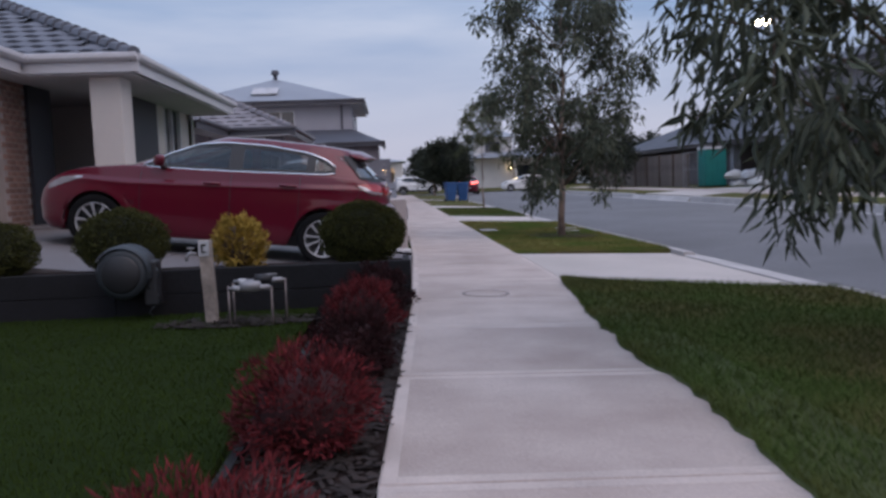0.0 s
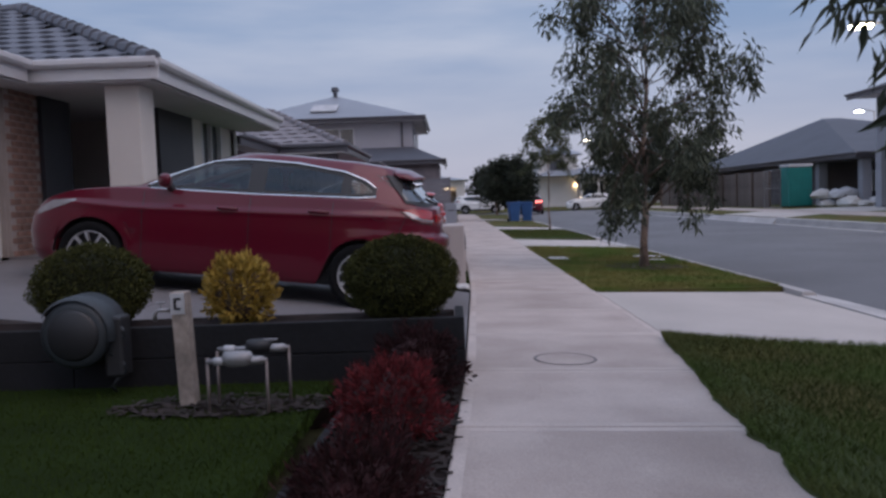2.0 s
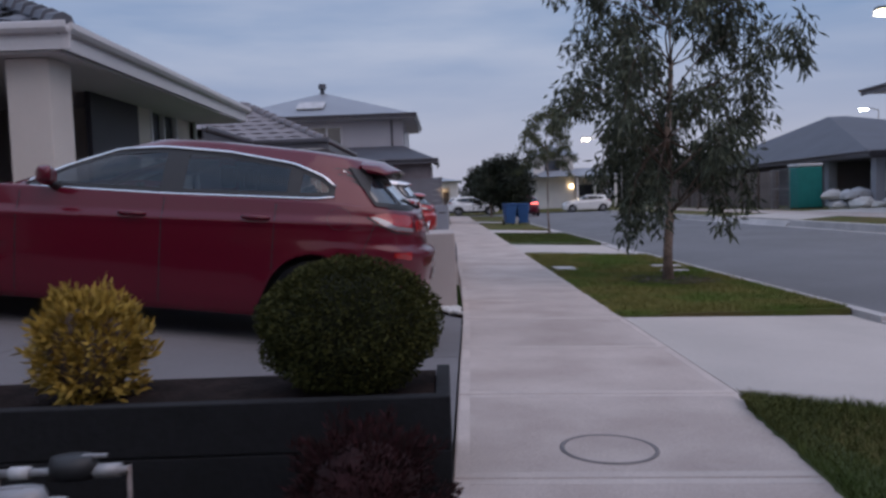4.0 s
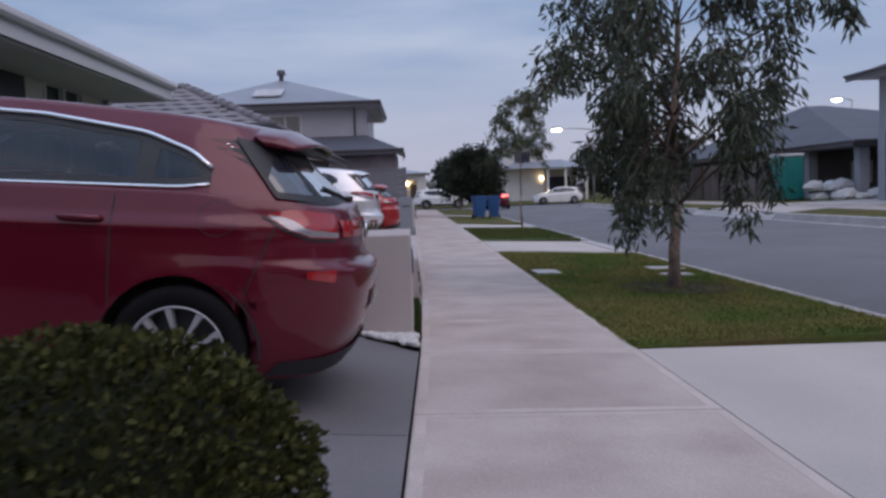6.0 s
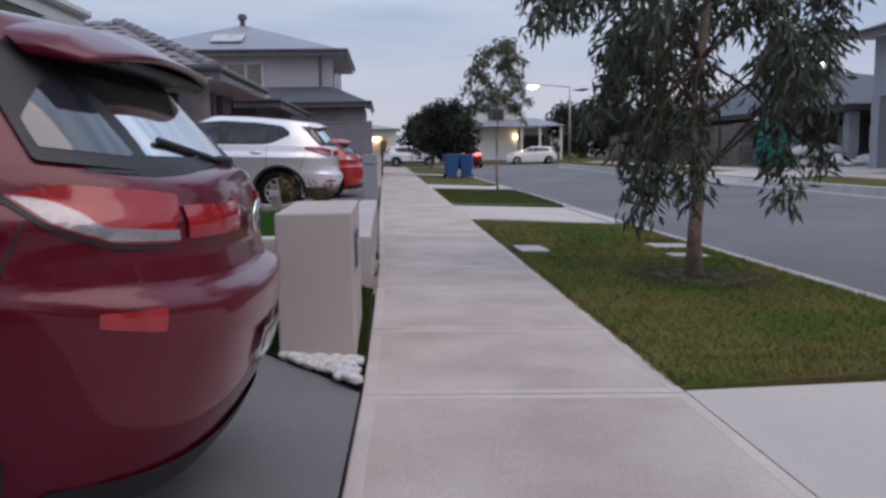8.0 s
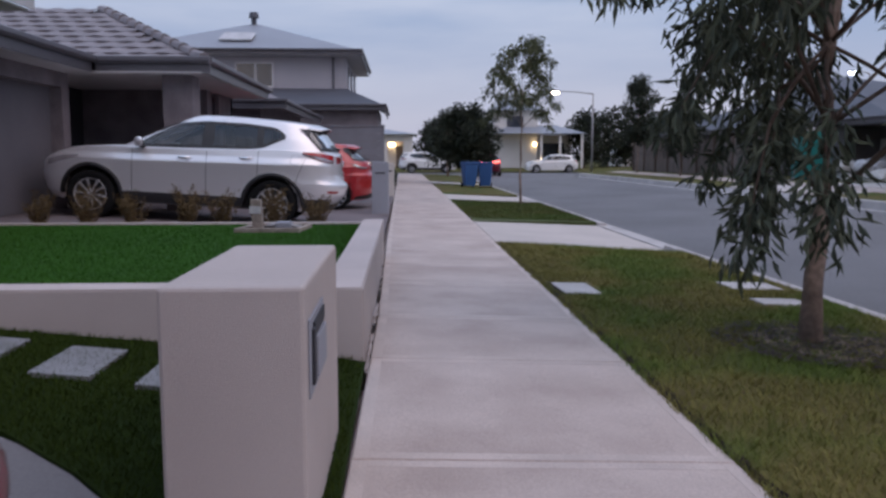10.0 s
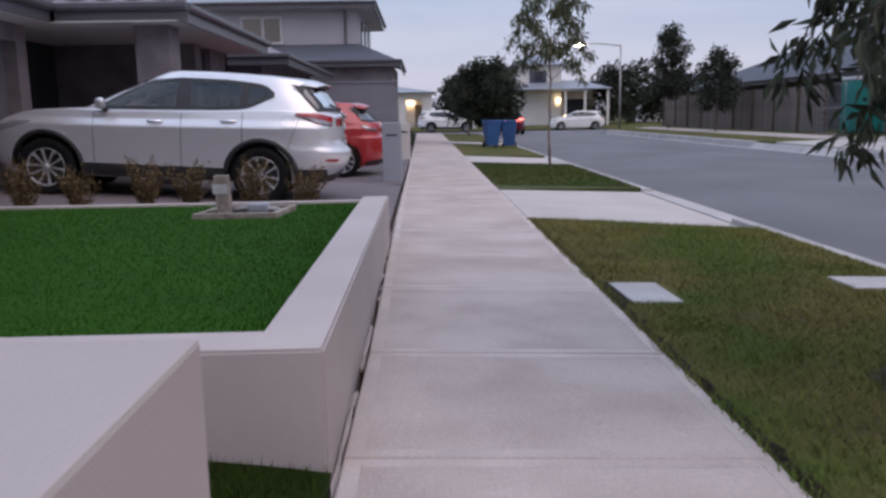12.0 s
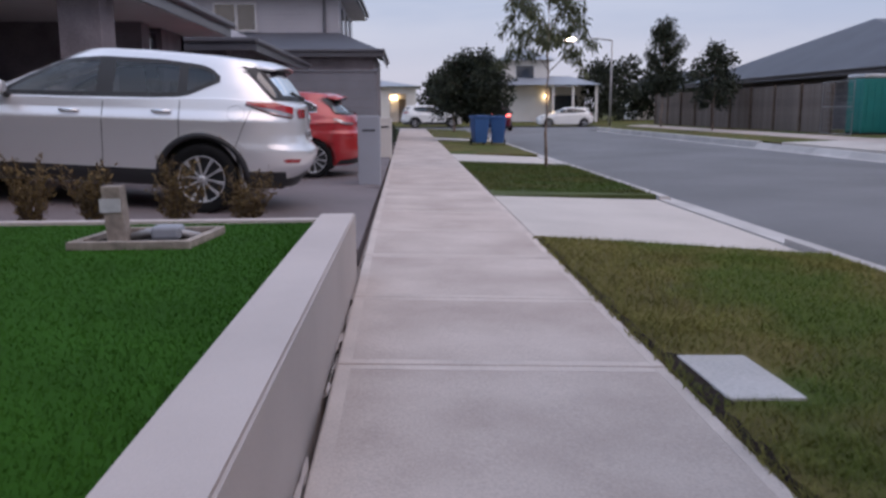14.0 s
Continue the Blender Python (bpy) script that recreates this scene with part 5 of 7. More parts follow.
raw_mesh("mulch_chips", v, f, MULCH_CHIP, None, "loose bark chips on the garden bed", "stuff", "mulch")
edging = structure("garden_edging", boxes((-0.85, -0.83, -20, -19.9, -0.2, 0.03)), SLEEPER, "dark timber edging between lawn and bed", "edging")
for k in range(9):
    y0, y1 = -8 + 1.7 * k, -8 + 1.7 * (k + 1)
    xa, xb = (float(np.interp(yy, (-20, 4, 7.26), (-0.9, -0.63, -0.47))) for yy in (y0, min(y1, 7.24)))
    b = bmesh.new()
    prism(b, [(xa - 0.04, y0), (xa, y0), (xb, min(y1, 7.24) - 0.006), (xb - 0.04, min(y1, 7.24) - 0.006)], -0.2, 0.045)
    part("board", b, SLEEPER, edging)

planter = thing("planter", (-2.0, 7.6, 0.0), "low black timber sleeper planter along the driveway", "planter")
for k, (z0, z1) in enumerate(((-0.1, 0.205), (0.21, 0.415))):
    for x0, x1 in ((-7.6, -5.0), (-4.995, -2.4), (-2.395, 0.165)):
        part("sleeper", boxes((x0, x1, 7.28, 7.345, z0, z1), bevel=0.006), SLEEPER, planter, world_space=True)
    part("sleeper", boxes((0.105, 0.165, 7.35, 7.97, z0, min(z1, 0.4)), bevel=0.006), SLEEPER, planter, world_space=True)
part("soil", boxes((-7.6, 0.1, 7.35, 7.97, -0.1, 0.375)), MULCH, planter, "dark bark mulch", world_space=True)
shrub(11, "box_shrub", (-3.55, 7.66, 0.37), 0.36, 0.3, 0.5, 12000, 0.02, 0.007, BOX, "rounded dark green clipped box shrub in the planter", "clipped shrubs", SHADEHEART)
shrub(12, "box_shrub", (-2.42, 7.66, 0.37), 0.385, 0.31, 0.57, 18000, 0.02, 0.007, BOX, "rounded dark green clipped box shrub in the planter", "clipped shrubs", SHADEHEART)
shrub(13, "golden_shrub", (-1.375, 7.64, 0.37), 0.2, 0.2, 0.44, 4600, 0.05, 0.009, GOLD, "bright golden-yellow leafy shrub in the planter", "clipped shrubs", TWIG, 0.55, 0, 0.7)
shrub(14, "box_shrub", (-0.265, 7.66, 0.37), 0.375, 0.31, 0.56, 24000, 0.018, 0.0065, BOX, "rounded dark green clipped box shrub in the planter", "clipped shrubs", SHADEHEART)
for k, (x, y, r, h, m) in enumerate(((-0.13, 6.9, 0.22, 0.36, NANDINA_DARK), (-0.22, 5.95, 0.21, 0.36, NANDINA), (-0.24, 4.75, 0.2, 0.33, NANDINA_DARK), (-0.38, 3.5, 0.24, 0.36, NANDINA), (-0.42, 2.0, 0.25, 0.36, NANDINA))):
    shrub(21 + k, "nandina_shrub", (x, y, 0.02), r, r * 1.1, h, 6500, 0.042, 0.0045, m, "feathery red dwarf nandina shrub in bark mulch" if m is NANDINA else "dull dark red dwarf nandina shrub in bark mulch", "red shrubs in the bed", REDSHADEHEART, 0.8, 0, 0.5)

# hose reel against the planter
reel = thing("hose_reel", (-2.22, 7.06, 0.03), "dark grey plastic garden hose reel beside the planter", "hose reel")
part("drum", lathe(bmesh.new(), [(0.001, -0.13), (0.17, -0.13), (0.205, -0.115), (0.215, -0.08), (0.2, -0.06), (0.2, 0.1), (0.215, 0.12), (0.001, 0.13)], "Y", 40), GREYPLASTIC, reel, "", True).matrix_basis = pose(0, 0, 0.4)
part("drum_face", lathe(bmesh.new(), [(0.001, -0.015), (0.14, -0.015), (0.155, 0.0), (0.16, 0.012)], "Y", 36), PLASTIC, reel, "black drum face", True).matrix_basis = pose(0, -0.135, 0.4)
hood = bmesh.new()
rings = [[hood.verts.new((r * math.cos(a), yy, 0.4 + r * math.sin(a))) for a in [math.radians(-12 + 12.5 * k) for k in range(14)]] for r, yy in ((0.215, -0.13), (0.235, -0.1), (0.24, 0.12), (0.22, 0.14))]
for r0, r1 in zip(rings, rings[1:]):
    for k in range(13):
        hood.faces.new((r0[k], r0[k + 1], r1[k + 1], r1[k]))
part("hood", hood, GREYPLASTIC, reel, "", True)
part("bracket", boxes((0.15, 0.27, -0.06, 0.1, 0.12, 0.5), bevel=0.02), PLASTIC, reel)
part("wall_bracket", boxes((-0.07, 0.07, 0.1, 0.215, 0.26, 0.385), bevel=0.01), PLASTIC, reel)
hose = [(0.24 + 0.05 * math.sin(k), -0.05 + 0.02 * math.cos(k * 2), 0.45 - 0.42 * k / 12) for k in range(13)]
part("hose", tube(bmesh.new(), hose, 0.009, 6), GREYPLASTIC, reel, "", True)

# tap post and water meter in a mulch patch
b = bmesh.new()
prism(b, [(-1.95 + 0.62 * 1.15 + 0.58 * math.cos(a) * (1 + 0.12 * math.sin(3 * a)), 6.64 + 0.2 * math.sin(a) * (1 + 0.1 * math.cos(5 * a))) for a in [2 * math.pi * k / 28 for k in range(28)]], -0.1, 0.038)
structure("garden_bed_2", b, MULCH, "patch of dark mulch in the lawn round the tap post", "garden bed")
post = thing("tap_post", (-1.45, 6.72, 0.04), "weathered square timber post with a garden tap", "post")
b = boxes((-0.045, 0.045, -0.05, 0.05, -0.1, 0.66), bevel=0.006)
for v in b.verts:
    v.co.x -= 0.045 * max(0, v.co.z)
part("timber", b, POSTWOOD, post)
part("number_plate", boxes((-0.07, 0.012, -0.058, -0.053, 0.535, 0.655), bevel=0.001), BAGWHITE, post, "worn white plate with an unreadable mark")
part("mark", boxes((-0.05, -0.034, -0.0605, -0.0585, 0.56, 0.63), (-0.034, -0.01, -0.0605, -0.0585, 0.615, 0.63), (-0.034, -0.012, -0.0605, -0.0585, 0.56, 0.573)), PLASTIC, post)
t = bmesh.new()
tube(t, [(-0.08, -0.02, 0.555), (-0.15, -0.03, 0.56), (-0.17, -0.03, 0.54), (-0.172, -0.03, 0.50)], [0.012, 0.012, 0.012, 0.015], 8)
part("tap", t, STEEL, post, "chromed garden tap", True)
part("tap_handle", boxes((-0.165, -0.105, -0.036, -0.024, 0.595, 0.607), (-0.14, -0.13, -0.035, -0.025, 0.565, 0.595), bevel=0.003), STEEL, post)

meter = thing("water_meter", (-1.08, 6.58, 0.04), "galvanised water meter on four short pipe legs", "water meter")
for x, y, h in ((-0.19, -0.09, 0.31), (0.14, -0.1, 0.29), (-0.19, 0.1, 0.31), (0.22, 0.12, 0.33)):
    part("leg", tube(bmesh.new(), [(x, y, -0.1), (x, y, h)], 0.009, 8), COPPER, meter, "", True)
for y, z, x1 in ((-0.095, 0.29, 0.14), (0.11, 0.32, 0.22)):
    part("pipe", tube(bmesh.new(), [(-0.19, y, z), (x1, y, z)], 0.014, 8), STEEL, meter, "", True)
    part("collar", tube(bmesh.new(), [(-0.15, y, z), (-0.09, y, z)], 0.022, 8), BAGWHITE, meter, "", True)
    part("collar", tube(bmesh.new(), [(x1 - 0.13, y, z), (x1 - 0.02, y, z)], 0.024, 8), STEEL, meter, "", True)
t = lathe(bmesh.new(), [(0.001, 0.06), (0.045, 0.055), (0.052, 0.02), (0.05, -0.03), (0.03, -0.045), (0.001, -0.045)], "Z", 20)
t.transform(pose(-0.02, -0.095, 0.295) @ Matrix.Diagonal((1.7, 1, 0.8, 1)))
part("meter_body", t, STEEL, meter, "", True)
t = lathe(bmesh.new(), [(0.001, 0.06), (0.045, 0.055), (0.052, 0.02), (0.05, -0.03), (0.001, -0.04)], "Z", 20)
t.transform(pose(0.05, 0.11, 0.325) @ Matrix.Diagonal((1.5, 1, 0.8, 1)))
part("meter_body", t, PLASTIC, meter, "black meter body", True)
for block in ((-0.07, 0.0, -0.1, -0.085, 0.335, 0.347), (0.08, 0.16, 0.1, 0.115, 0.363, 0.375)):
    part("valve_handle", boxes(block, bevel=0.003), STEEL, meter)

# second garden: letterbox pillar, low wall, artificial turf
def lower_lawn(x, y=0.0):
    return float(np.interp(-x, (-0.4, 0.0, 1.7, 6), (0.03, 0.09, 0.25, 0.5)))


b = bmesh.new()
rows = []
for x in (-5.7, -3, -2.2, -1.7, -1.3, -1.0, -0.6, -0.15, 0.1, 0.26, 0.315):
    y0 = max(drive_far_edge(x) + 0.004, 12.6 if x > -0.13 else 0)
    low = min(lower_lawn(x), drive_rise(x) + 0.012)
    rows.append([b.verts.new((x, y0, -0.2)), b.verts.new((x, y0, low)), b.verts.new((x, y0 + 0.35, lower_lawn(x))), b.verts.new((x, 14.86, lower_lawn(x)))])
for p, q in zip(rows, rows[1:]):
    for k in range(3):
        b.faces.new((p[k], q[k], q[k + 1], p[k + 1]))
structure("lawn_2", b, LAWN, "dark green turf below the low wall", "lawn")
pavers = [(-1.71, -1.43, 14.1, 14.62), (-1.19, -0.91, 14.04, 14.56), (-0.69, -0.41, 13.98, 14.5), (-2.22, -1.94, 14.16, 14.68)]
for x0, x1, y0, y1 in pavers:
    b = boxes((-(x1 - x0) / 2, (x1 - x0) / 2, -(y1 - y0) / 2, (y1 - y0) / 2, -0.03, 0.025), bevel=0.004)
    p = tagged(part("stepping_stone", b, STEPSTONE), "square grey concrete stepping stone set in turf", "paver", "stepping stones")
    p.matrix_basis = pose((x0 + x1) / 2, (y0 + y1) / 2, lower_lawn((x0 + x1) / 2), 0, 5.4, 0)

letterbox = thing("letterbox_pillar", (0.05, 13.15, 0.0), "rendered mauve-grey masonry letterbox pillar beside the footpath", "letterbox")
part("pillar", boxes((-0.155, 0.255, 12.60, 13.68, -0.1, 0.842), bevel=0.012), RENDER, letterbox, world_space=True)
part("slot_frame", boxes((0.2555, 0.262, 12.66, 13.06, 0.50, 0.735), bevel=0.002), GREYPILLAR, letterbox, "steel letterbox plate", world_space=True)
part("slot", boxes((0.2625, 0.268, 12.74, 13.04, 0.668, 0.712)), SHADE_AND_SCREEN, letterbox, world_space=True)
part("slot_flap", boxes((0.2625, 0.274, 12.80, 13.03, 0.53, 0.655), bevel=0.003), GREYPILLAR, letterbox, world_space=True)
part("slot_handle", boxes((0.2625, 0.272, 12.70, 12.75, 0.53, 0.70), bevel=0.004), SHADE_AND_SCREEN, letterbox, world_space=True)

wall_low = thing("garden_wall", (0.18, 17.0, 0.0), "low rendered garden wall with a flat pale cap", "wall")
b = bmesh.new()
prism(b, [(0.305, 14.86), (0.305, 19.85), (0.06, 19.85), (0.06, 15.105), (-5.6, 15.105), (-5.6, 14.86)], -0.2, 0.468)
bmesh.ops.bevel(b, geom=list(b.edges), offset=0.01, segments=2, affect="EDGES")
part("wall", b, RENDER, wall_low, world_space=True)
b = bmesh.new()
prism(b, [(0.294, 14.871), (0.294, 19.839), (0.071, 19.839), (0.071, 15.094), (-5.589, 15.094), (-5.589, 14.871)], 0.4, 0.4692)
part("cap", b, RENDER_TOP, wall_low, world_space=True)
# crumbled mortar and soil in the gap between wall and footpath
rng = random.Random(9)
for k in range(34):
    y = rng.uniform(14.9, 21.0)
    b = bmesh.new()
    bmesh.ops.create_icosphere(b, subdivisions=1, radius=1)
    l = rng.uniform(0.08, 0.3)
    for v in b.verts:
        v.co = Vector((0.318 + v.co.x * 0.013, y + v.co.y * l, 0.0 + v.co.z * 0.014)) + Vector((rng.uniform(-1, 1) * 0.006, 0, rng.uniform(-1, 1) * 0.01))
    tagged(part("mortar_crumb", b, RENDER if rng.random() < 0.6 else MULCH), "crumbling strip of mortar between wall and footpath", "rubble", "mortar crumbs")
b = sheet(bmesh.new(), (-5.7, -3, -1, 0.07), (15.09, 17, 19.8), lambda x, y: 0.415)
structure("lawn_3", b, FAKE, "vivid green artificial turf behind the low wall", "lawn")
structure("lawn_kerb", boxes((-5.7, 0.058, 19.78, 19.86, -0.1, 0.44), bevel=0.006), RENDER_TOP, "thin pale concrete strip at the back of the turf", "edging")

stub = thing("utility_post", (-1.0, 19.0, 0.41), "short weathered timber stub post in the turf", "post")
b = boxes((-0.055, 0.055, -0.05, 0.05, -0.1, 0.34), bevel=0.006)
for v in b.verts:
    v.co.x -= 0.08 * max(0, v.co.z)
part("timber", b, POSTWOOD, stub)
part("cap_plate", boxes((-0.09, 0.03, -0.056, -0.051, 0.19, 0.27), bevel=0.001), BAGWHITE, stub)
frame_ = thing("meter_box_frame", (-0.86, 19.06, 0.41), "grey timber frame round a buried water meter", "meter box")
for a in ((-0.36, 0.32, -0.30, -0.25, -0.05, 0.05), (-0.30, 0.38, 0.25, 0.30, -0.05, 0.05)):
    part("board", boxes(a, bevel=0.004), POSTWOOD, frame_)
for x0 in (-0.36, 0.27):
    b = boxes((x0, x0 + 0.05, -0.25, 0.25, -0.05, 0.048), bevel=0.004)
    for v in b.verts:
        v.co.x += 0.12 * (v.co.y + 0.25)
    part("board", b, POSTWOOD, frame_)
part("soil", boxes((-0.3, 0.3, -0.24, 0.24, -0.05, 0.018)), MULCH, frame_)
part("meter_pipe", tube(bmesh.new(), [(-0.1, -0.02, 0.03), (0.0, -0.02, 0.06), (0.16, 0.0, 0.06), (0.3, 0.0, 0.03)], 0.025, 8), STEEL, frame_, "", True)
part("meter_body", boxes((0.03, 0.2, -0.07, 0.07, 0.02, 0.10), bevel=0.02), GREYPILLAR, frame_)

def tussock(seed, x, y, z, h):
    """Fine stems that fan out of one foot, each with a few small leaves."""
    rng = random.Random(seed)
    ob = thing("tussock", (x, y, z), "tawny upright tussock shrub in the mulch strip", "shrub", "tussocks by the driveway")
    v, f = [], []
    sticks = bmesh.new()
    for i in range(26):
        a, r = rng.uniform(0, 6.28), rng.uniform(0.04, 0.24)
        tip = Vector((r * math.cos(a), r * math.sin(a), h * rng.uniform(0.6, 1.15)))
        foot = Vector((0.03 * math.cos(a), 0.03 * math.sin(a), -0.02))
        tube(sticks, [foot, foot.lerp(tip, 0.5) + Vector((0, 0, 0.02)), tip], [0.004, 0.003, 0.0015], 4)
        for j in range(54):
            p = foot.lerp(tip, rng.uniform(0.2, 1.0)) + Vector((rng.gauss(0, 0.012), rng.gauss(0, 0.012), 0))
            d = Vector((rng.gauss(0, 0.6), rng.gauss(0, 0.6), rng.uniform(0.1, 1.0))).normalized()
            s = d.cross(Vector((rng.uniform(-1, 1), rng.uniform(-1, 1), rng.uniform(-1, 1)))).normalized()
            l, w = rng.uniform(0.025, 0.06), rng.uniform(0.004, 0.008)
            k = len(v)
            v += [tuple(p), tuple(p + d * l * 0.5 + s * w), tuple(p + d * l), tuple(p + d * l * 0.5 - s * w)]
            f += [(k, k + 1, k + 2), (k, k + 2, k + 3)]
    tagged(part("stem_tuft", sticks, TWIG, ob), "", "", "", "stuff")
    raw_mesh("foliage", v, f, DRYSHRUB, ob, "", "stuff")
    return ob


b = boxes((-5.7, 0.2, 19.87, 21.0, -0.1, 0.30))
for v in b.verts:
    if v.co.z > 0 and v.co.x > 0:
        v.co.z = 0.12
structure("garden_bed_3", b, MULCH, "strip of dark mulch with tawny tussocks by the driveway", "garden bed")
for k, (x, y) in enumerate(((-3.9, 20.4), (-3.3, 20.35), (-2.7, 20.2), (-2.1, 20.3), (-1.7, 20.45), (-1.05, 20.35), (-0.55, 20.42))):
    tussock(41 + k, x, y, 0.30 - 0.03 * max(0, x + 1.5), 0.43 + 0.06 * (k % 2))

b = bmesh.new()
xs = [0.24, -1.0, -2.5, -4.5, -6.0]
low = [[b.verts.new((x, y, -0.3)) for x in xs] for y in (21.01, 26.4)]
up = [[b.verts.new((x, y, drive_rise_b(x))) for x in xs] for y in (21.01, 26.4)]
for k in range(4):
    b.faces.new((up[0][k], up[0][k + 1], up[1][k + 1], up[1][k]))
    b.faces.new((low[0][k], low[0][k + 1], up[0][k + 1], up[0][k]))
    b.faces.new((low[1][k], up[1][k], up[1][k + 1], low[1][k + 1]))
b.faces.new((low[0][0], up[0][0], up[1][0], low[1][0]))
bmesh.ops.recalc_face_normals(b, faces=b.faces)
structure("driveway_2", b, DRIVE_DARK, "dark exposed-aggregate driveway under the silver car", "driveway")

# pebbles at the foot of the pillar
PEB = []
rng = random.Random(3)
for k in range(3):
    b = bmesh.new()
    bmesh.ops.create_icosphere(b, subdivisions=2, radius=1)
    for v in b.verts:
        v.co = v.co * (1 + 0.22 * noise.noise(v.co * 1.4 + Vector((k * 5, 0, 0))))
    me = bpy.data.meshes.new("pebble")
    b.to_mesh(me)
    b.free()
    me.materials.append(STONE)
    for p in me.polygons:
        p.use_smooth = True
    PEB.append(me)
for k in range(120):
    ob = tagged(new("pebble", PEB[k % 3]), "smooth white garden pebble at the pillar's foot", "stone", "white pebbles")
    x = 0.28 - 0.42 * rng.random() ** 1.3
    y = rng.uniform(drive_far_edge(x) + 0.02, 12.6)
    s = rng.uniform(0.016, 0.036)
    ob.matrix_basis = pose(x, y, 0.058 - 0.1 * min(0, x) + s * 0.25, rng.uniform(-20, 20), rng.uniform(-20, 20), rng.uniform(0, 360)) @ Matrix.Diagonal((s, s * 1.3, s * 0.7, 1))
b = bmesh.new()
prism(b, [(-0.14, 12.63), (0.29, 12.06), (0.29, 12.63)], -0.2, lambda x, y: 0.05 - 0.1 * min(0, x))
structure("garden_bed_4", b, MULCH, "strip of soil with white pebbles by the pillar", "garden bed")

# covers set in path and verge
cover = thing("access_cover", (0.885, 7.84, fall(0.885) + 0.001), "round concrete access cover in the footpath", "cover")
cover.matrix_basis = cover.matrix_basis @ pose(0, 0, 0, 0, 1.72, 0)
part("rim", lathe(bmesh.new(), [(0.225, -0.02), (0.225, 0.003), (0.212, 0.004), (0.205, 0.003), (0.205, -0.02)], "Z", 48), IRON, cover, "", True)
part("lid", lathe(bmesh.new(), [(0.203, -0.02), (0.203, 0.002), (0.001, 0.002)], "Z", 48), CONCRETE, cover)
for (x, y, w, d, rz, lab) in ((2.14, 17.72, 0.34, 0.6, 2, "pale concrete pit lid in the grass verge"), (3.96, 18.1, 0.5, 0.42, 0, "pale concrete pit lid by the kerb"), (3.85, 17.2, 0.42, 0.3, 0, "pale concrete pit lid by the kerb")):
    pit = thing("pit_lid", (x, y, fall(x) + 0.004), lab, "cover", "pit lids", rz)
    pit.matrix_basis = pit.matrix_basis @ pose(0, 0, 0, 0, 1.72, 0)
    part("lid", boxes((-w / 2, w / 2, -d / 2, d / 2, -0.05, 0.014), bevel=0.006), KERB, pit)

# ---- houses on the near side ----
house_b = thing("house", (-8.0, 26.0, 0.0), "single-storey dark brick house with brown-grey tiled roof", "house")
for block in ((-14, -5.15, 20.8, 21.3, 0, 2.6), (-14, -5.15, 21.3, 24.3, 2.35, 2.6), (-5.45, -5.15, 24.3, 24.6, 0, 2.6), (-14, -13.8, 21.3, 30.4, 0, 2.6)):
    part("wall", boxes(block), DARKBRICK, house_b, "dark grey brick garage wall", world_space=True)
for block in ((-14, -3.6, 27.9, 28.1, 0, 2.7), (-3.8, -3.6, 28.1, 28.3, 0, 2.7), (-3.8, -3.6, 29.0, 30.4, 0, 2.7), (-3.8, -3.6, 28.3, 29.0, 0, 1.1), (-14, -3.6, 30.2, 30.4, 0, 2.7)):
    part("wall", boxes(block), DARKBRICK, house_b, "dark grey brick front wall", world_space=True)
# back wall coloured near-black in place of the porch shade
part("porch_wall", boxes((-6.4, -6.2, 24.6, 27.9, 0.2, 2.6)), SHADE_AND_SCREEN, house_b, "porch wall with its shade put into a near-black colour", world_space=True)
part("garage_door", boxes((-5.4, -5.35, 21.3, 24.3, 0.33, 2.35)), DARKWALL, house_b, "dark garage door", world_space=True)
part("window", boxes((-3.72, -3.7, 28.3, 29.0, 1.1, 2.5)), WINDOWGLASS, house_b, world_space=True)
part("column", boxes((-3.62, -3.1, 24.75, 25.25, 0.2, 2.62), bevel=0.01), DARKBRICK, house_b, "dark brick column", world_space=True)
part("soffit", boxes((-14, -2.85, 24.35, 30.7, 2.60, 2.62), (-14, -4.7, 20.4, 24.34, 2.60, 2.62)), SOFFIT, house_b, world_space=True)
part("roof", hip_roof(bmesh.new(), -2.8, -14.4, 24.4, 30.8, 2.80, 4.15, -5.6, -10, 27.6), TILE_B, house_b, "brown-grey tiled hip roof", world_space=True)
part("roof", hip_roof(bmesh.new(), -4.66, -14.4, 20.4, 25.2, 2.80, 3.75, -6.9, -11, 22.8), TILE_B, house_b, "brown-grey tiled garage roof", world_space=True)
gutter_run((-2.8, 24.4, 2.86), (-2.8, 30.8, 2.86), (1, 0, 0), FASCIA_DARK, house_b)
gutter_run((-4.6, 24.4, 2.86), (-2.7, 24.4, 2.86), (0, -1, 0), FASCIA_DARK, house_b)
gutter_run((-4.66, 20.4, 2.86), (-4.66, 24.3, 2.86), (1, 0, 0), FASCIA_DARK, house_b)
TILE_MB = tile_mesh("roof_tile", TILE_B, 0.42, 0.40)
SLOPE_B = Vector((0, 3.2, 1.35))
lb = SLOPE_B.length
lay_tiles(TILE_MB, house_b, (-8.4, 24.38, 2.80), (1, 0, 0), SLOPE_B, 10, lambda s, h: 0 < h < lb and s < 5.6 - h / lb * 2.75 and s > 0.3, 0.42, 0.36)
for k in range(12):
    p, q = Vector((-2.8, 24.38, 2.84)).lerp(Vector((-5.6, 27.6, 4.2)), k / 12), Vector((-2.8, 24.38, 2.82)).lerp(Vector((-5.6, 27.6, 4.17)), (k + 1.12) / 12)
    part("ridge_cap", tube(bmesh.new(), [p, q], [0.11, 0.09], 8), TILE_B, house_b, world_space=True)

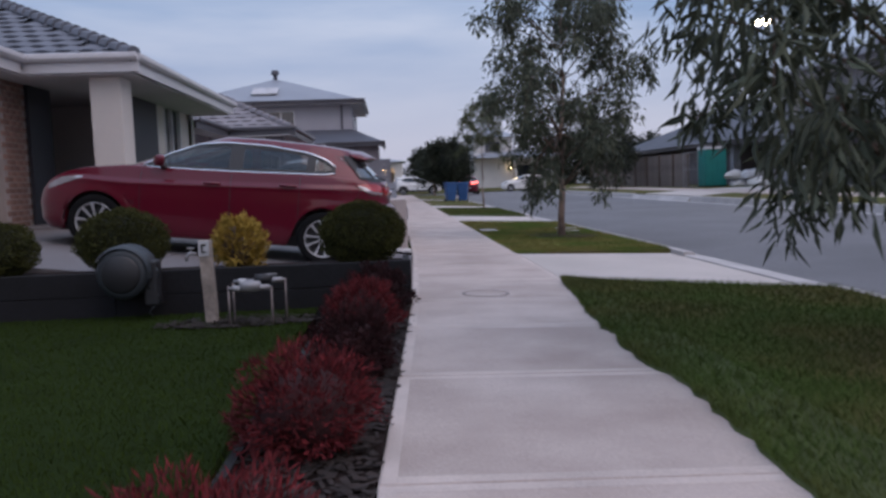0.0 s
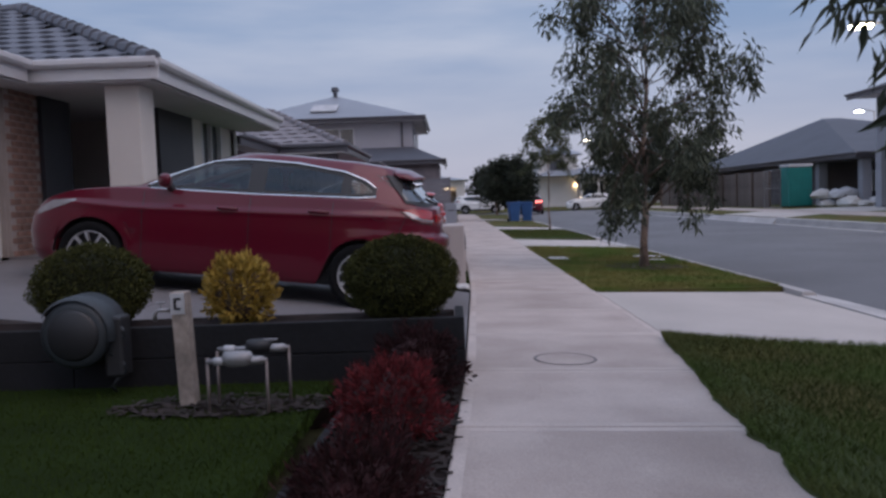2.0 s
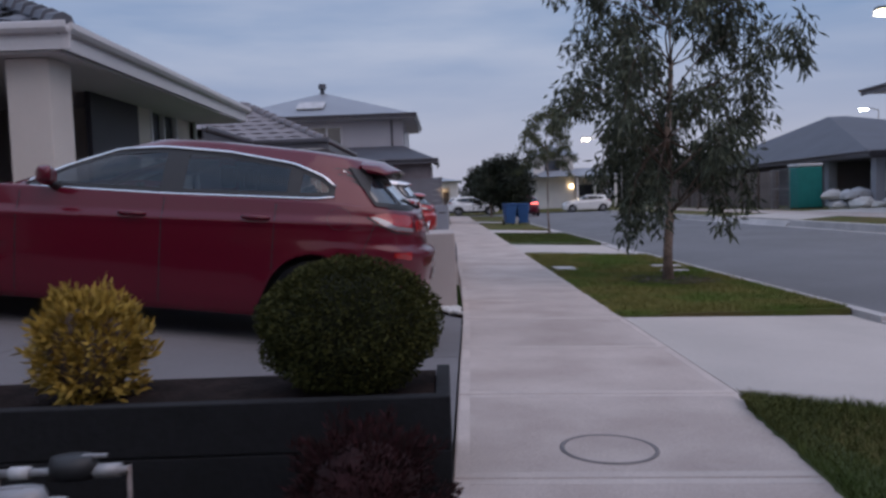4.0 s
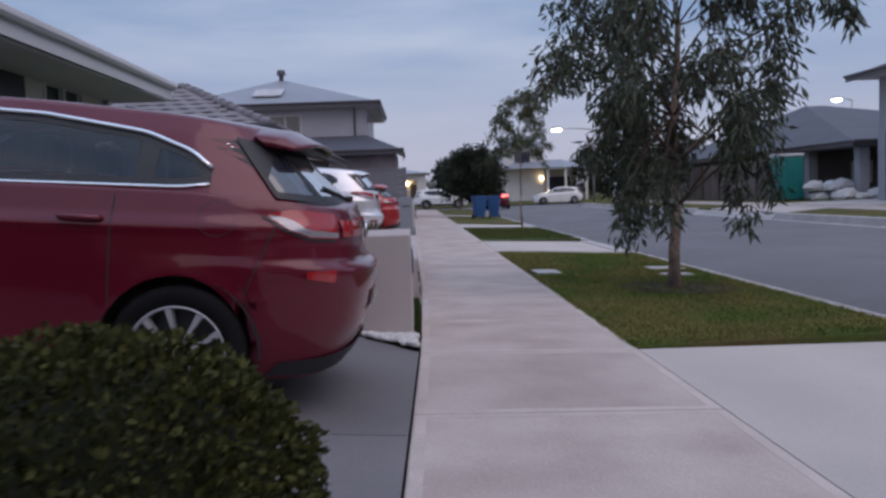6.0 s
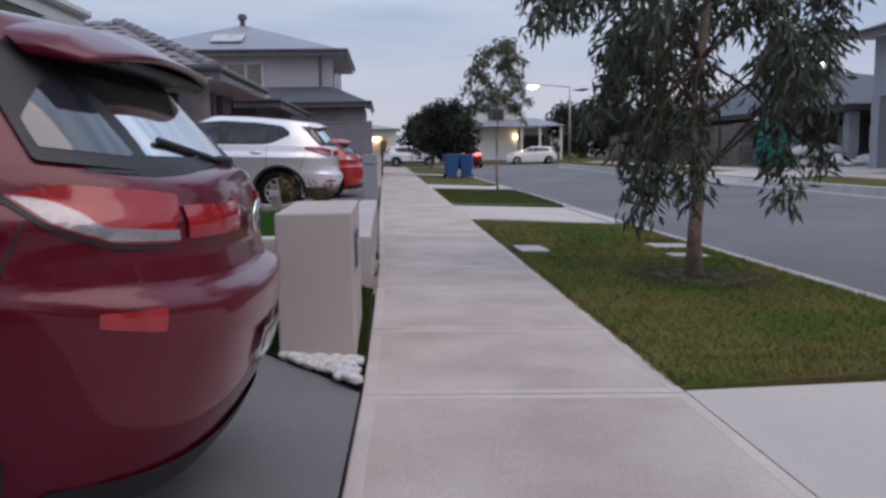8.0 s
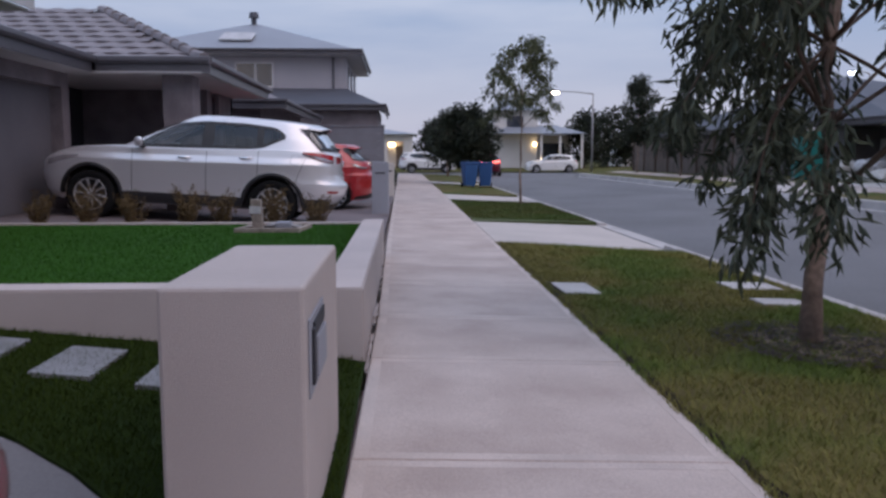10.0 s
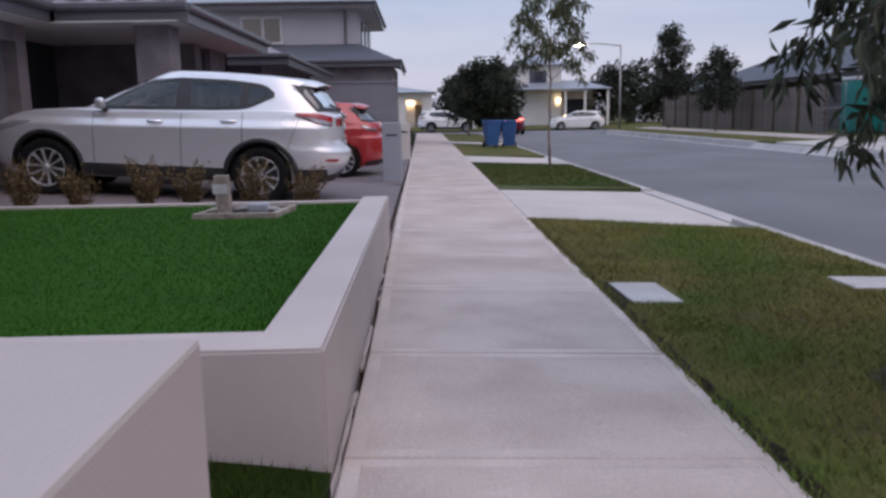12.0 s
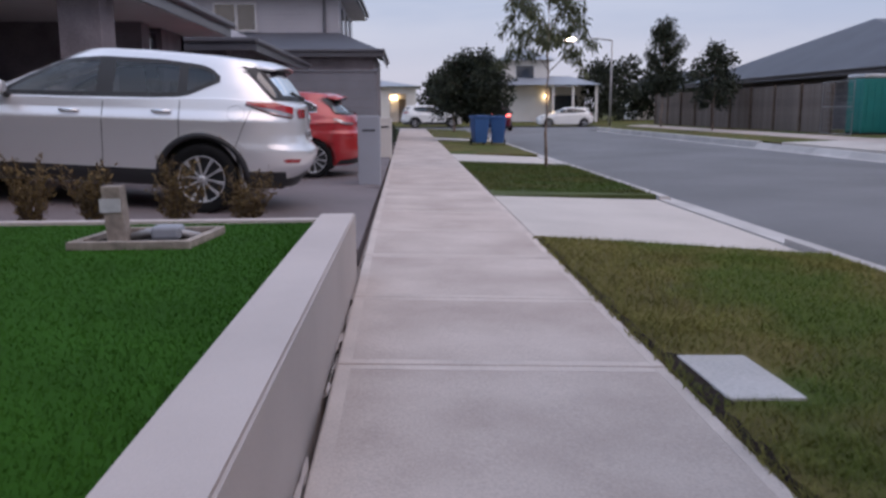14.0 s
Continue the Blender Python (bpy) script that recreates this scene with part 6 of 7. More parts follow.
house_c = thing("house", (-7.0, 36.5, 0.0), "single-storey house with grey roof behind the red car", "house")
part("wall", boxes((-13, -3.4, 33.2, 42.0, 0, 2.7)), DARKBRICK, house_c, "dark grey brick wall", world_space=True)
part("window", boxes((-3.39, -3.36, 35.5, 37.0, 1.0, 2.2)), WINDOWGLASS, house_c, world_space=True)
part("roof", hip_roof(bmesh.new(), -2.7, -13.5, 32.6, 42.6, 2.7, 4.1, -5.6, -10, 37.6), TILE_B, house_c, "grey tiled hip roof", world_space=True)
gutter_run((-2.7, 32.6, 2.75), (-2.7, 42.6, 2.75), (1, 0, 0), FASCIA_DARK, house_c)
gutter_run((-13.5, 32.6, 2.75), (-2.6, 32.6, 2.75), (0, -1, 0), FASCIA_DARK, house_c)

# two-storey house
house_d = thing("house", (-1.9, 47.9, 0.0), "two-storey house with pale cladding and grey metal hip roof", "house", rz=0)
part("wall", boxes((-11.7, -2.05, 48.2, 56.5, 0, 5.75)), WEATHERBOARD, house_d, "pale painted cladding wall", world_space=True)
for k in range(13):
    part("batten", boxes((-11.7, -2.05, 48.17, 48.198, 3.3 + 0.19 * k, 3.3 + 0.19 * k + 0.18), bevel=0.004), WEATHERBOARD, house_d, world_space=True)
roof_d = part("roof", hip_roof(bmesh.new(), -1.35, -12.4, 47.5, 57.4, 5.95, 7.85, -6.85, -6.95, 52.4), METALROOF, house_d, "grey metal hip roof", world_space=True)
gutter_run((-1.35, 47.5, 6.0), (-1.35, 57.4, 6.0), (1, 0, 0), FASCIA_DARK, house_d)
gutter_run((-12.4, 47.5, 6.0), (-1.24, 47.5, 6.0), (0, -1, 0), FASCIA_DARK, house_d)
part("soffit", boxes((-12.3, -1.4, 47.55, 57.3, 5.72, 5.76)), SOFFIT, house_d, world_space=True)
b = boxes((-0.75, 0.75, 0, 1.35, 0.02, 0.09), bevel=0.01)
b.transform(Matrix.Translation((-7.15, 48.75, 6.49)) @ pose(0, 0, 0, math.degrees(math.atan2(1.9, 4.9)), 0, 0))
part("skylight", b, BAGWHITE, house_d, "pale flat roof panel", world_space=True)
t = tube(bmesh.new(), [(-6.9, 52.3, 7.75), (-6.9, 52.3, 8.2)], 0.13, 10)
tube(t, [(-6.9, 52.3, 8.12), (-6.9, 52.3, 8.38)], [0.26, 0.2], 12)
part("roof_vent", t, DARKROOF, house_d, "dark round roof vent", world_space=True)
for x0, x1, z0, z1 in ((-7.0, -6.2, 4.4, 5.4), (-6.1, -5.4, 4.4, 5.4)):
    w = part("window", boxes((x0, x1, 48.12, 48.16, z0, z1)), WINDOWGLASS, house_d, world_space=True)
    b = boxes((x0 - 0.06, x0, 48.08, 48.16, z0 - 0.06, z1 + 0.06), (x1, x1 + 0.06, 48.08, 48.16, z0 - 0.06, z1 + 0.06), (x0, x1, 48.08, 48.16, z1, z1 + 0.06), (x0, x1, 48.08, 48.16, z0 - 0.06, z0))
    b.transform(house_d.matrix_basis.inverted())
    part("frame", b, FASCIA, w)
for y0 in (49.5, 52.0, 54.5):
    part("window", boxes((-2.04, -2.0, y0, y0 + 0.9, 4.1, 5.4)), WINDOWGLASS, house_d, world_space=True)
part("downpipe", tube(bmesh.new(), [(-2.62, 48.12, 3.2), (-2.62, 48.12, 5.75)], 0.06), FASCIA_DARK, house_d, world_space=True)
part("lower_wall", boxes((-9.5, -0.55, 45.0, 48.16, 0, 3.3)), DARKBRICK, house_d, "dark brick ground-floor wall", world_space=True)
part("lower_wall", boxes((-2.04, -0.55, 48.17, 52.5, 0, 3.3)), DARKBRICK, house_d, "dark brick ground-floor wall", world_space=True)
b = bmesh.new()
vs = [b.verts.new(p) for p in ((-9.9, 44.6, 3.35), (-0.25, 44.6, 3.35), (-0.25, 53, 3.35), (-2.05, 53, 4.2), (-2.05, 48.17, 4.3), (-9.9, 48.17, 4.3))]
b.faces.new((vs[0], vs[1], vs[4], vs[5]))
b.faces.new((vs[1], vs[2], vs[3], vs[4]))
part("lower_roof", b, DARKROOF, house_d, "dark ground-floor roof", world_space=True)
gutter_run((-9.9, 44.6, 3.38), (-0.15, 44.6, 3.38), (0, -1, 0), FASCIA_DARK, house_d)
gutter_run((-0.25, 44.6, 3.38), (-0.25, 53, 3.38), (1, 0, 0), FASCIA_DARK, house_d)

# boundary wall, grey letterbox and second pillar further along
fence_d = thing("boundary_fence", (-1.0, 31.0, 0.0), "dark grey slatted side fence between two front gardens", "fence")
for k in range(10):
    part("slat", boxes((-2.6, 0.02, 30.98, 31.02, 0.15 + 0.18 * k, 0.15 + 0.18 * k + 0.172)), FENCEGREY, fence_d, world_space=True)
for x in (-2.6, -1.3, -0.02):
    part("post", boxes((x, x + 0.09, 31.03, 31.12, -0.2, 2.0)), FENCEGREY, fence_d, world_space=True)
part("cap_rail", boxes((-2.62, 0.09, 30.95, 31.06, 1.955, 1.985), bevel=0.004), FENCEGREY, fence_d, world_space=True)
lb2 = thing("letterbox_pillar", (0.07, 27.1, 0.0), "narrow blue-grey rendered letterbox pillar by the footpath", "letterbox")
part("pillar", boxes((-0.17, 0.17, -0.2, 0.2, -0.2, 1.09), bevel=0.01), GREYPILLAR, lb2)
part("slot", boxes((-0.1, 0.1, -0.205, -0.199, 0.85, 0.88)), SHADE_AND_SCREEN, lb2)
lb3 = thing("letterbox_pillar", (0.12, 34.5, 0.0), "short cream letterbox pillar beside the footpath", "letterbox")
part("pillar", boxes((-0.2, 0.16, -0.2, 0.2, -0.2, 1.0), bevel=0.01), CREAM, lb3)
part("slot", boxes((-0.1, 0.1, -0.205, -0.199, 0.75, 0.79)), SHADE_AND_SCREEN, lb3)
b = boxes((-12, 0.25, 26.41, 44.5, -0.3, 0.03))
structure("front_yards", b, DRIVE_DARK, "dark paved front yards beyond the silver car", "paving")
car(HATCH, "hatchback", "bright red hatchback parked nose-in behind the silver car", BRIGHTRED, pose(-0.08, 29.0, 0.035, 0, 0, 180), "cars on driveways")
for k, (x, y) in enumerate(((-0.1, 36.0), (-0.2, 37.6), (-0.1, 39.5), (-0.15, 41.5), (-0.2, 44.0))):
    shrub(61 + k, "garden_shrub", (x, y, 0.02), 0.36, 0.5, 0.75 - 0.05 * (k % 2), 1500, 0.09, 0.02, DARKLEAF, "dark leafy shrub at a front boundary", "front boundary shrubs", SHADEHEART, 0.3)
b = sheet(bmesh.new(), (-40, -12.01, -8, 0.2), (44.51, 55, 67), lambda x, y: 0.0)
structure("lawn_4", b, LAWN, "dull front lawns near the cross street", "lawn")

# ---- trees on the verge ----
tree(101, (3.5, 4.75, fall(3.5)), 5.2, 0.085, (46, 1.0, 5.0, (1.45, 1.95, 1.8, 0.7)), 11500, 0.19, 0.017, 0.72, GUM, "young gum tree with long drooping leaves on the verge", (0, 0), 0.55)
tree(102, (3.32, 15.6, fall(3.3)), 5.4, 0.07, (44, 1.65, 5.2, (1.15, 1.65, 1.5, 0.6)), 14500, 0.15, 0.018, 0.68, GUM, "young gum tree with a pale trunk and drooping crown", (0.02, 0), 0.7, clump_r=0.40, sprays=((-0.68, -0.4, 0.72), (-0.5, -0.15, 0.95), (-0.35, -0.75, 0.85), (0.75, -0.2, 0.8)))
tree(103, (3.65, 31.7, fall(3.6)), 4.4, 0.04, (17, 2.4, 4.35, (0.55, 0.95, 0.95, 0.4)), 3000, 0.17, 0.02, 0.7, GUM_LIGHT, "slender young gum tree with a thin stem", (0.01, 0), 0.5, clump_r=0.3)
tree(104, (3.5, 47.0, fall(3.5)), 3.6, 0.07, (40, 1.0, 3.4, (1.0, 1.45, 1.3, 0.5)), 9000, 0.14, 0.05, 0.3, DARKLEAF, "dense dark rounded street tree beyond the bins", (0, 0), 0.0, clump_r=0.5)
tree(105, (3.4, 62.0, fall(3.4)), 4.0, 0.07, (26, 1.0, 3.8, (1.0, 1.3, 1.1, 0.4)), 4000, 0.16, 0.06, 0.3, DARKLEAF, "dense dark street tree near the cross street", (0, 0), 0.0, clump_r=0.55)

tree(106, (15.4, 61.0, far_side(15.4, 61)), 6.0, 0.06, (30, 2.0, 5.8, (0.8, 1.25, 1.0, 0.3)), 4500, 0.2, 0.05, 0.4, DARKLEAF, "upright dark street tree in front of the timber fence", (0, 0), 0.0, clump_r=0.5)
tree(107, (15.4, 53.0, far_side(15.4, 53)), 4.2, 0.05, (26, 1.3, 4.0, (0.7, 1.0, 0.8, 0.3)), 3600, 0.17, 0.045, 0.4, DARKLEAF, "small dark street tree in front of the timber fence", (0, 0), 0.0, clump_r=0.42)
for k, (x, y, h, r) in enumerate(((18.5, 90, 5.4, 1.9), (21.5, 92, 5.8, 2.2), (25.5, 91, 5.0, 2.4), (30, 93, 5.6, 2.6), (3.6, 90, 4.6, 1.4), (6.2, 92, 4.4, 1.5), (8.2, 94, 4.8, 1.4))):
    tree(120 + k, (x, y, 0.1), h, 0.1, (22, 0.6, h - 0.3, (r, r * 1.1, r * 0.9, r * 0.4)), 2600, 0.34, 0.12, 0.2, DARKLEAF, "dense dark garden tree beyond the cross street", (0, 0), 0.0, clump_r=0.9)

# ---- across the road ----
fence_r = thing("timber_fence", (16.9, 56.0, 0.2), "brown paling fence with darker posts along the far footpath", "fence")
PALE = bpy.data.meshes.new("paling")
b = boxes((-0.012, 0.012, -0.062, 0.062, 0.0, 1.9), bevel=0.003)
b.to_mesh(PALE)
b.free()
PALE.materials.append(FENCEWOOD)
for k in range(176):
    ob = new("paling", PALE)
    ob.parent = fence_r
    ob.matrix_basis = pose(0.0 + (0.01 if k % 2 else -0.006), -11.2 + 0.128 * k, 0.02 + 0.012 * math.sin(k * 1.7))
for k in range(10):
    part("post", boxes((-0.09, -0.02, -11.2 + 2.45 * k - 0.06, -11.2 + 2.45 * k + 0.06, -0.2, 1.98)), TWIG, fence_r, "dark fence post")
part("rail", boxes((0.02, 0.06, -11.2, 11.3, 1.55, 1.63)), FENCEWOOD, fence_r)

wire = thing("mesh_fence_panel", (16.75, 44.2, 0.2), "temporary wire mesh site fence panel", "fence", rz=0)
b = bmesh.new()
tube(b, [(0, -1.1, 0.02), (0, 1.1, 0.02), (0, 1.1, 1.95), (0, -1.1, 1.95), (0, -1.1, 0.02)], 0.02, 6)
part("panel_frame", b, STEEL, wire)
b = bmesh.new()
for k in range(15):
    tube(b, [(0, -1.05 + 0.15 * k, 0.03), (0, -1.05 + 0.15 * k, 1.94)], 0.004, 4)
for k in range(8):
    tube(b, [(0, -1.09, 0.2 + 0.24 * k), (0, 1.09, 0.2 + 0.24 * k)], 0.004, 4)
part("mesh", b, STEEL, wire)
part("bar", boxes((-0.02, 0.02, -1.08, 1.08, 1.0, 1.04)), STEEL, wire)

toilet = thing("portable_toilet", (17.9, 44.0, 0.2), "teal plastic portable site toilet with a pale roof", "toilet")
part("cabin", boxes((-0.6, 0.6, -0.55, 0.55, 0.06, 2.05), bevel=0.04), TEAL, toilet)
part("roof", boxes((-0.64, 0.64, -0.6, 0.6, 2.05, 2.2), bevel=0.06), BAGWHITE, toilet, "pale translucent roof")
part("door", boxes((-0.625, -0.6, -0.36, 0.36, 0.12, 1.95), bevel=0.01), TEAL, toilet)
for k in range(4):
    part("rib", boxes((-0.45 + 0.27 * k, -0.39 + 0.27 * k, -0.575, -0.55, 0.2, 1.9), bevel=0.008), TEAL, toilet)
part("base", boxes((-0.62, 0.62, -0.57, 0.57, -0.15, 0.06)), PLASTIC, toilet)

rng = random.Random(77)
for k in range(16):
    b = bmesh.new()
    bmesh.ops.create_icosphere(b, subdivisions=2, radius=1)
    s = rng.uniform(0.28, 0.55)
    for v in b.verts:
        n = noise.noise(v.co * 1.8 + Vector((k * 3.1, 0, 0)))
        v.co = v.co * (1 + 0.35 * n)
        v.co.z = max(v.co.z, -0.45)
    m = BAGWHITE if k % 3 else STONE
    ob = tagged(part("rubble_bag", b, m), "crumpled pale builders' waste bag on the site", "rubble", "waste heap")
    u = rng.uniform(0, 4.2)
    ob.matrix_basis = pose(18.3 + u * 0.75, 42.6 - u * 0.7 + rng.uniform(-0.6, 0.6), 0.2 + s * 0.3 + (0.45 if k > 10 else 0), 0, 0, rng.uniform(0, 360)) @ Matrix.Diagonal((s * 1.25, s, s * 0.75, 1))

house_e = thing("house", (25, 55, 0.2), "single-storey dark house with a broad charcoal hip roof", "house")
part("wall", boxes((20.6, 30.5, 46.5, 68.2, 0, 2.6)), DARKWALL, house_e, "dark wall behind the fence", world_space=True)
part("roof", hip_roof(bmesh.new(), 31.3, 19.5, 41.0, 69.0, 2.78, 5.75, 26.2, 25.0, 56.5), DARKROOF, house_e, "charcoal tiled hip roof", world_space=True)
gutter_run((19.5, 41.0, 2.82), (19.5, 69.0, 2.82), (-1, 0, 0), FASCIA_DARK, house_e)
gutter_run((19.5, 41.0, 2.82), (31.3, 41.0, 2.82), (0, -1, 0), FASCIA_DARK, house_e)
part("carport_ceiling", boxes((19.6, 31, 41.1, 46.4, 2.5, 2.56)), FASCIA_DARK, house_e, world_space=True)
for x, y in ((20.0, 41.4), (24.5, 41.4), (20.0, 46.0)):
    part("column", boxes((x, x + 0.45, y, y + 0.45, 0.1, 2.5)), GREYPILLAR, house_e, "grey rendered column", world_space=True)
for x0 in (22.4, 24.0):
    w = part("window", boxes((x0, x0 + 1.1, 46.42, 46.47, 0.9, 2.0)), CURTAIN, house_e, "pale blind in a window", world_space=True)
solar = bmesh.new()
box(solar, -2.0, 2.0, 0.0, 1.6, 0.05, 0.1)
solar.transform(Matrix.Translation((21.9, 64.2, 3.55)) @ Matrix(((0, -1, 0, 0), (1, 0, 0, 0), (0, 0, 1, 0), (0, 0, 0, 1))).to_4x4() @ pose(0, 0, 0, -26, 0, 0))
part("solar_panel", solar, WINDOWGLASS, house_e, "dark solar panels on the slope", world_space=True)

house_f = thing("house", (23, 33, 0.2), "two-storey house under construction with deep grey eaves", "house")
part("wall", boxes((19.0, 28.0, 24.0, 38.2, 2.9, 5.1)), GREYPILLAR, house_f, "grey upper-storey wall", world_space=True)
part("wall", boxes((20.5, 28.0, 24.0, 36.0, 0, 2.85)), DARKWALL, house_f, "dark ground-floor wall", world_space=True)
part("column", boxes((18.9, 19.4, 37.6, 38.1, 0.1, 2.89)), GREYPILLAR, house_f, "grey rendered column", world_space=True)
part("roof", hip_roof(bmesh.new(), 29, 18.1, 23.2, 39.0, 5.25, 7.2, 24, 23, 31), DARKROOF, house_f, "charcoal hip roof", world_space=True)
gutter_run((18.1, 23.2, 5.3), (18.1, 39.0, 5.3), (-1, 0, 0), FASCIA_DARK, house_f)
part("soffit", boxes((18.15, 29, 23.3, 38.9, 5.1, 5.13)), SOFFIT, house_f, world_space=True)
part("window", boxes((18.96, 18.99, 33.0, 35.0, 3.6, 4.8)), WINDOWGLASS, house_f, world_space=True)


# ---- street lamps ----
def street_lamp(x, y, h, arm, glow, base):
    ob = thing("street_lamp", (x, y, base), "grey steel street lamp, lit at dusk", "street lamp", "street lamps")
    part("pole", tube(bmesh.new(), [(0, 0, -0.2), (0, 0, h * 0.5), (0, 0, h - 0.1)], [0.08, 0.065, 0.045], 12), STEEL, ob, "", True)
    part("arm", tube(bmesh.new(), [(0, 0, h - 0.12), (arm * 0.5, 0, h + 0.02), (arm, 0, h + 0.05)], [0.045, 0.035, 0.03], 8), STEEL, ob, "", True)
    s = 1 if arm > 0 else -1
    x0, x1 = sorted((arm - s * 0.1, arm + s * 0.55))
    part("head", boxes((x0, x1, -0.14, 0.14, h + 0.0, h + 0.1), bevel=0.03), GREYPLASTIC, ob)
    part("lens", boxes((x0 + 0.02, x1 - 0.02, -0.17, 0.17, h - 0.13, h - 0.002), bevel=0.05), glow, ob, "glowing lamp lens")
    return ob


street_lamp(13.9, 27.0, 6.0, -1.0, LAMP, 0.06)
street_lamp(13.9, 78.0 - 11, 5.6, -2.5, LAMP, 0.06)
street_lamp(35.2, 69.5, 7.3, -1.0, LAMP_COOL, 0.1)

# ---- bins, cars and houses toward the cross street ----
def wheelie_bin(x, y, rz):
    ob = thing("wheelie_bin", (x, y, fall(x) + 0.005), "blue plastic wheelie bin standing on the verge", "bin", "bins on the verge", rz)
    b = bmesh.new()
    rings = []
    for z, w, d in ((0.08, 0.2, 0.22), (0.5, 0.25, 0.28), (0.92, 0.28, 0.33), (0.95, 0.3, 0.35), (0.98, 0.3, 0.35)):
        rings.append([b.verts.new((sx * w, sy * d, z)) for sx, sy in ((-1, -0.92), (-0.92, -1), (0.92, -1), (1, -0.92), (1, 0.92), (0.92, 1), (-0.92, 1), (-1, 0.92))])
    for a, c in zip(rings, rings[1:]):
        for k in range(8):
            b.faces.new((a[k], a[(k + 1) % 8], c[(k + 1) % 8], c[k]))
    b.faces.new(rings[0][::-1])
    part("tub", b, BINBLUE, ob)
    part("lid", boxes((-0.3, 0.3, -0.37, 0.36, 0.983, 1.04), bevel=0.025), BINBLUE, ob)
    part("handle", tube(bmesh.new(), [(-0.24, 0.37, 0.98), (-0.24, 0.44, 1.0), (0.24, 0.44, 1.0), (0.24, 0.37, 0.98)], 0.016, 6), BINBLUE, ob)
    for sx in (-0.24, 0.24):
        w = lathe(bmesh.new(), [(0.02, -0.025), (0.1, -0.025), (0.1, 0.025), (0.02, 0.025)], "Y", 16, True)
        w.transform(pose(sx, 0.26, 0.1, 0, 0, 90))
        part("wheel", w, RUBBER, ob)
    return ob


wheelie_bin(3.25, 43.3, 12)
wheelie_bin(3.95, 43.6, -8)
car(SUV, "sport_utility_car", "white sport utility car parked across the end of the street", WHITEPAINT, pose(0.2, 75.0, -0.13, 0, 0, 0), "cars at the cross street")
car(SEDAN, "parked_car", "white car parked in front of the pale house", WHITEPAINT, pose(15.0, 76.6, -0.14, 0, 0, 180), "cars at the cross street")
car(LIT_HATCH, "hatchback", "dark red car stopped in the road with tail lamps lit", REDPAINT, pose(6.3, 64.0, -0.13, 0, 0, 90), "cars at the cross street")

house_g = thing("house", (13.5, 92, 0.1), "pale two-storey house with a white porch and grey roof", "house")
for block in ((9.4, 13.6, 88.5, 98, 0, 5.6), (13.61, 17.4, 90.5, 98, 0, 3.3)):
    part("wall", boxes(block), WHITEWALL, house_g, "pale rendered wall", world_space=True)
part("roof", hip_roof(bmesh.new(), 14.2, 8.8, 87.8, 98.6, 5.6, 7.0, 11.8, 11.2, 93), METALROOF, house_g, "grey hip roof", world_space=True)
part("porch_roof", hip_roof(bmesh.new(), 18.0, 8.9, 86.4, 91.5, 3.35, 4.2, 15.5, 11, 89), METALROOF, house_g, "pale porch roof", world_space=True)
for x in (13.6, 15.4, 17.5):
    part("porch_post", boxes((x, x + 0.2, 86.7, 86.9, 0, 3.35)), WHITEWALL, house_g, world_space=True)
part("garage_door", boxes((10.0, 12.9, 88.44, 88.49, 0.1, 2.5)), DOORPAINT, house_g, world_space=True)
part("window", boxes((14.4, 16.6, 90.44, 90.49, 0.8, 2.5)), WINDOWGLASS, house_g, world_space=True)
part("window", boxes((10.6, 12.2, 88.44, 88.49, 4.0, 5.1)), WINDOWGLASS, house_g, world_space=True)
part("porch_lamp", boxes((13.2, 13.45, 88.2, 88.4, 2.2, 2.5)), PORCH, house_g, "warm lit porch lamp", world_space=True)
house_h = thing("house", (-1.0, 92, 0.1), "low pale house with a warmly lit doorway", "house")
for block in ((-9, -0.9, 88.5, 97, 0, 3.3), (0.6, 1.5, 88.5, 97, 0, 3.3), (-0.9, 0.6, 89.8, 97, 0, 3.3), (-0.9, 0.6, 88.5, 89.79, 2.6, 3.3)):
    part("wall", boxes(block), WHITEWALL, house_h, "pale rendered wall", world_space=True)
part("door", boxes((-0.1, 0.55, 89.72, 89.78, 0.05, 2.2)), FENCEWOOD, house_h, "brown timber front door", world_space=True)
part("porch_lamp", boxes((-0.75, -0.25, 89.6, 89.75, 2.2, 2.45)), PORCH, house_h, "warm lit porch lamp", world_space=True)
part("roof", hip_roof(bmesh.new(), 2.0, -9.5, 87.9, 97.5, 3.3, 4.0, -1.8, -6, 92.5), METALROOF, house_h, "pale flat hip roof", world_space=True)
house_i = thing("house", (-14, 95, 0.1), "plain pale house beyond the cross street", "house")
part("wall", boxes((-24, -11, 89, 98, 0, 3.0)), WHITEWALL, house_i, world_space=True)
part("roof", hip_roof(bmesh.new(), -10.4, -24.6, 88.4, 98.6, 3.0, 4.8, -15, -20, 93.5), DARKROOF, house_i, world_space=True)
for x0, z1 in ((24, 3.2), (40, 3.0), (58, 5.4)):
    hh = thing("house", (x0 + 6, 97, 0.1), "plain house with a dark roof beyond the cross street", "house")
    part("wall", boxes((x0, x0 + 12, 96, 104, 0, z1)), WHITEWALL, hh, world_space=True)
    part("roof", hip_roof(bmesh.new(), x0 + 12.6, x0 - 0.6, 95.4, 104.6, z1, z1 + 1.9, x0 + 8, x0 + 4, 100), DARKROOF, hh, world_space=True)
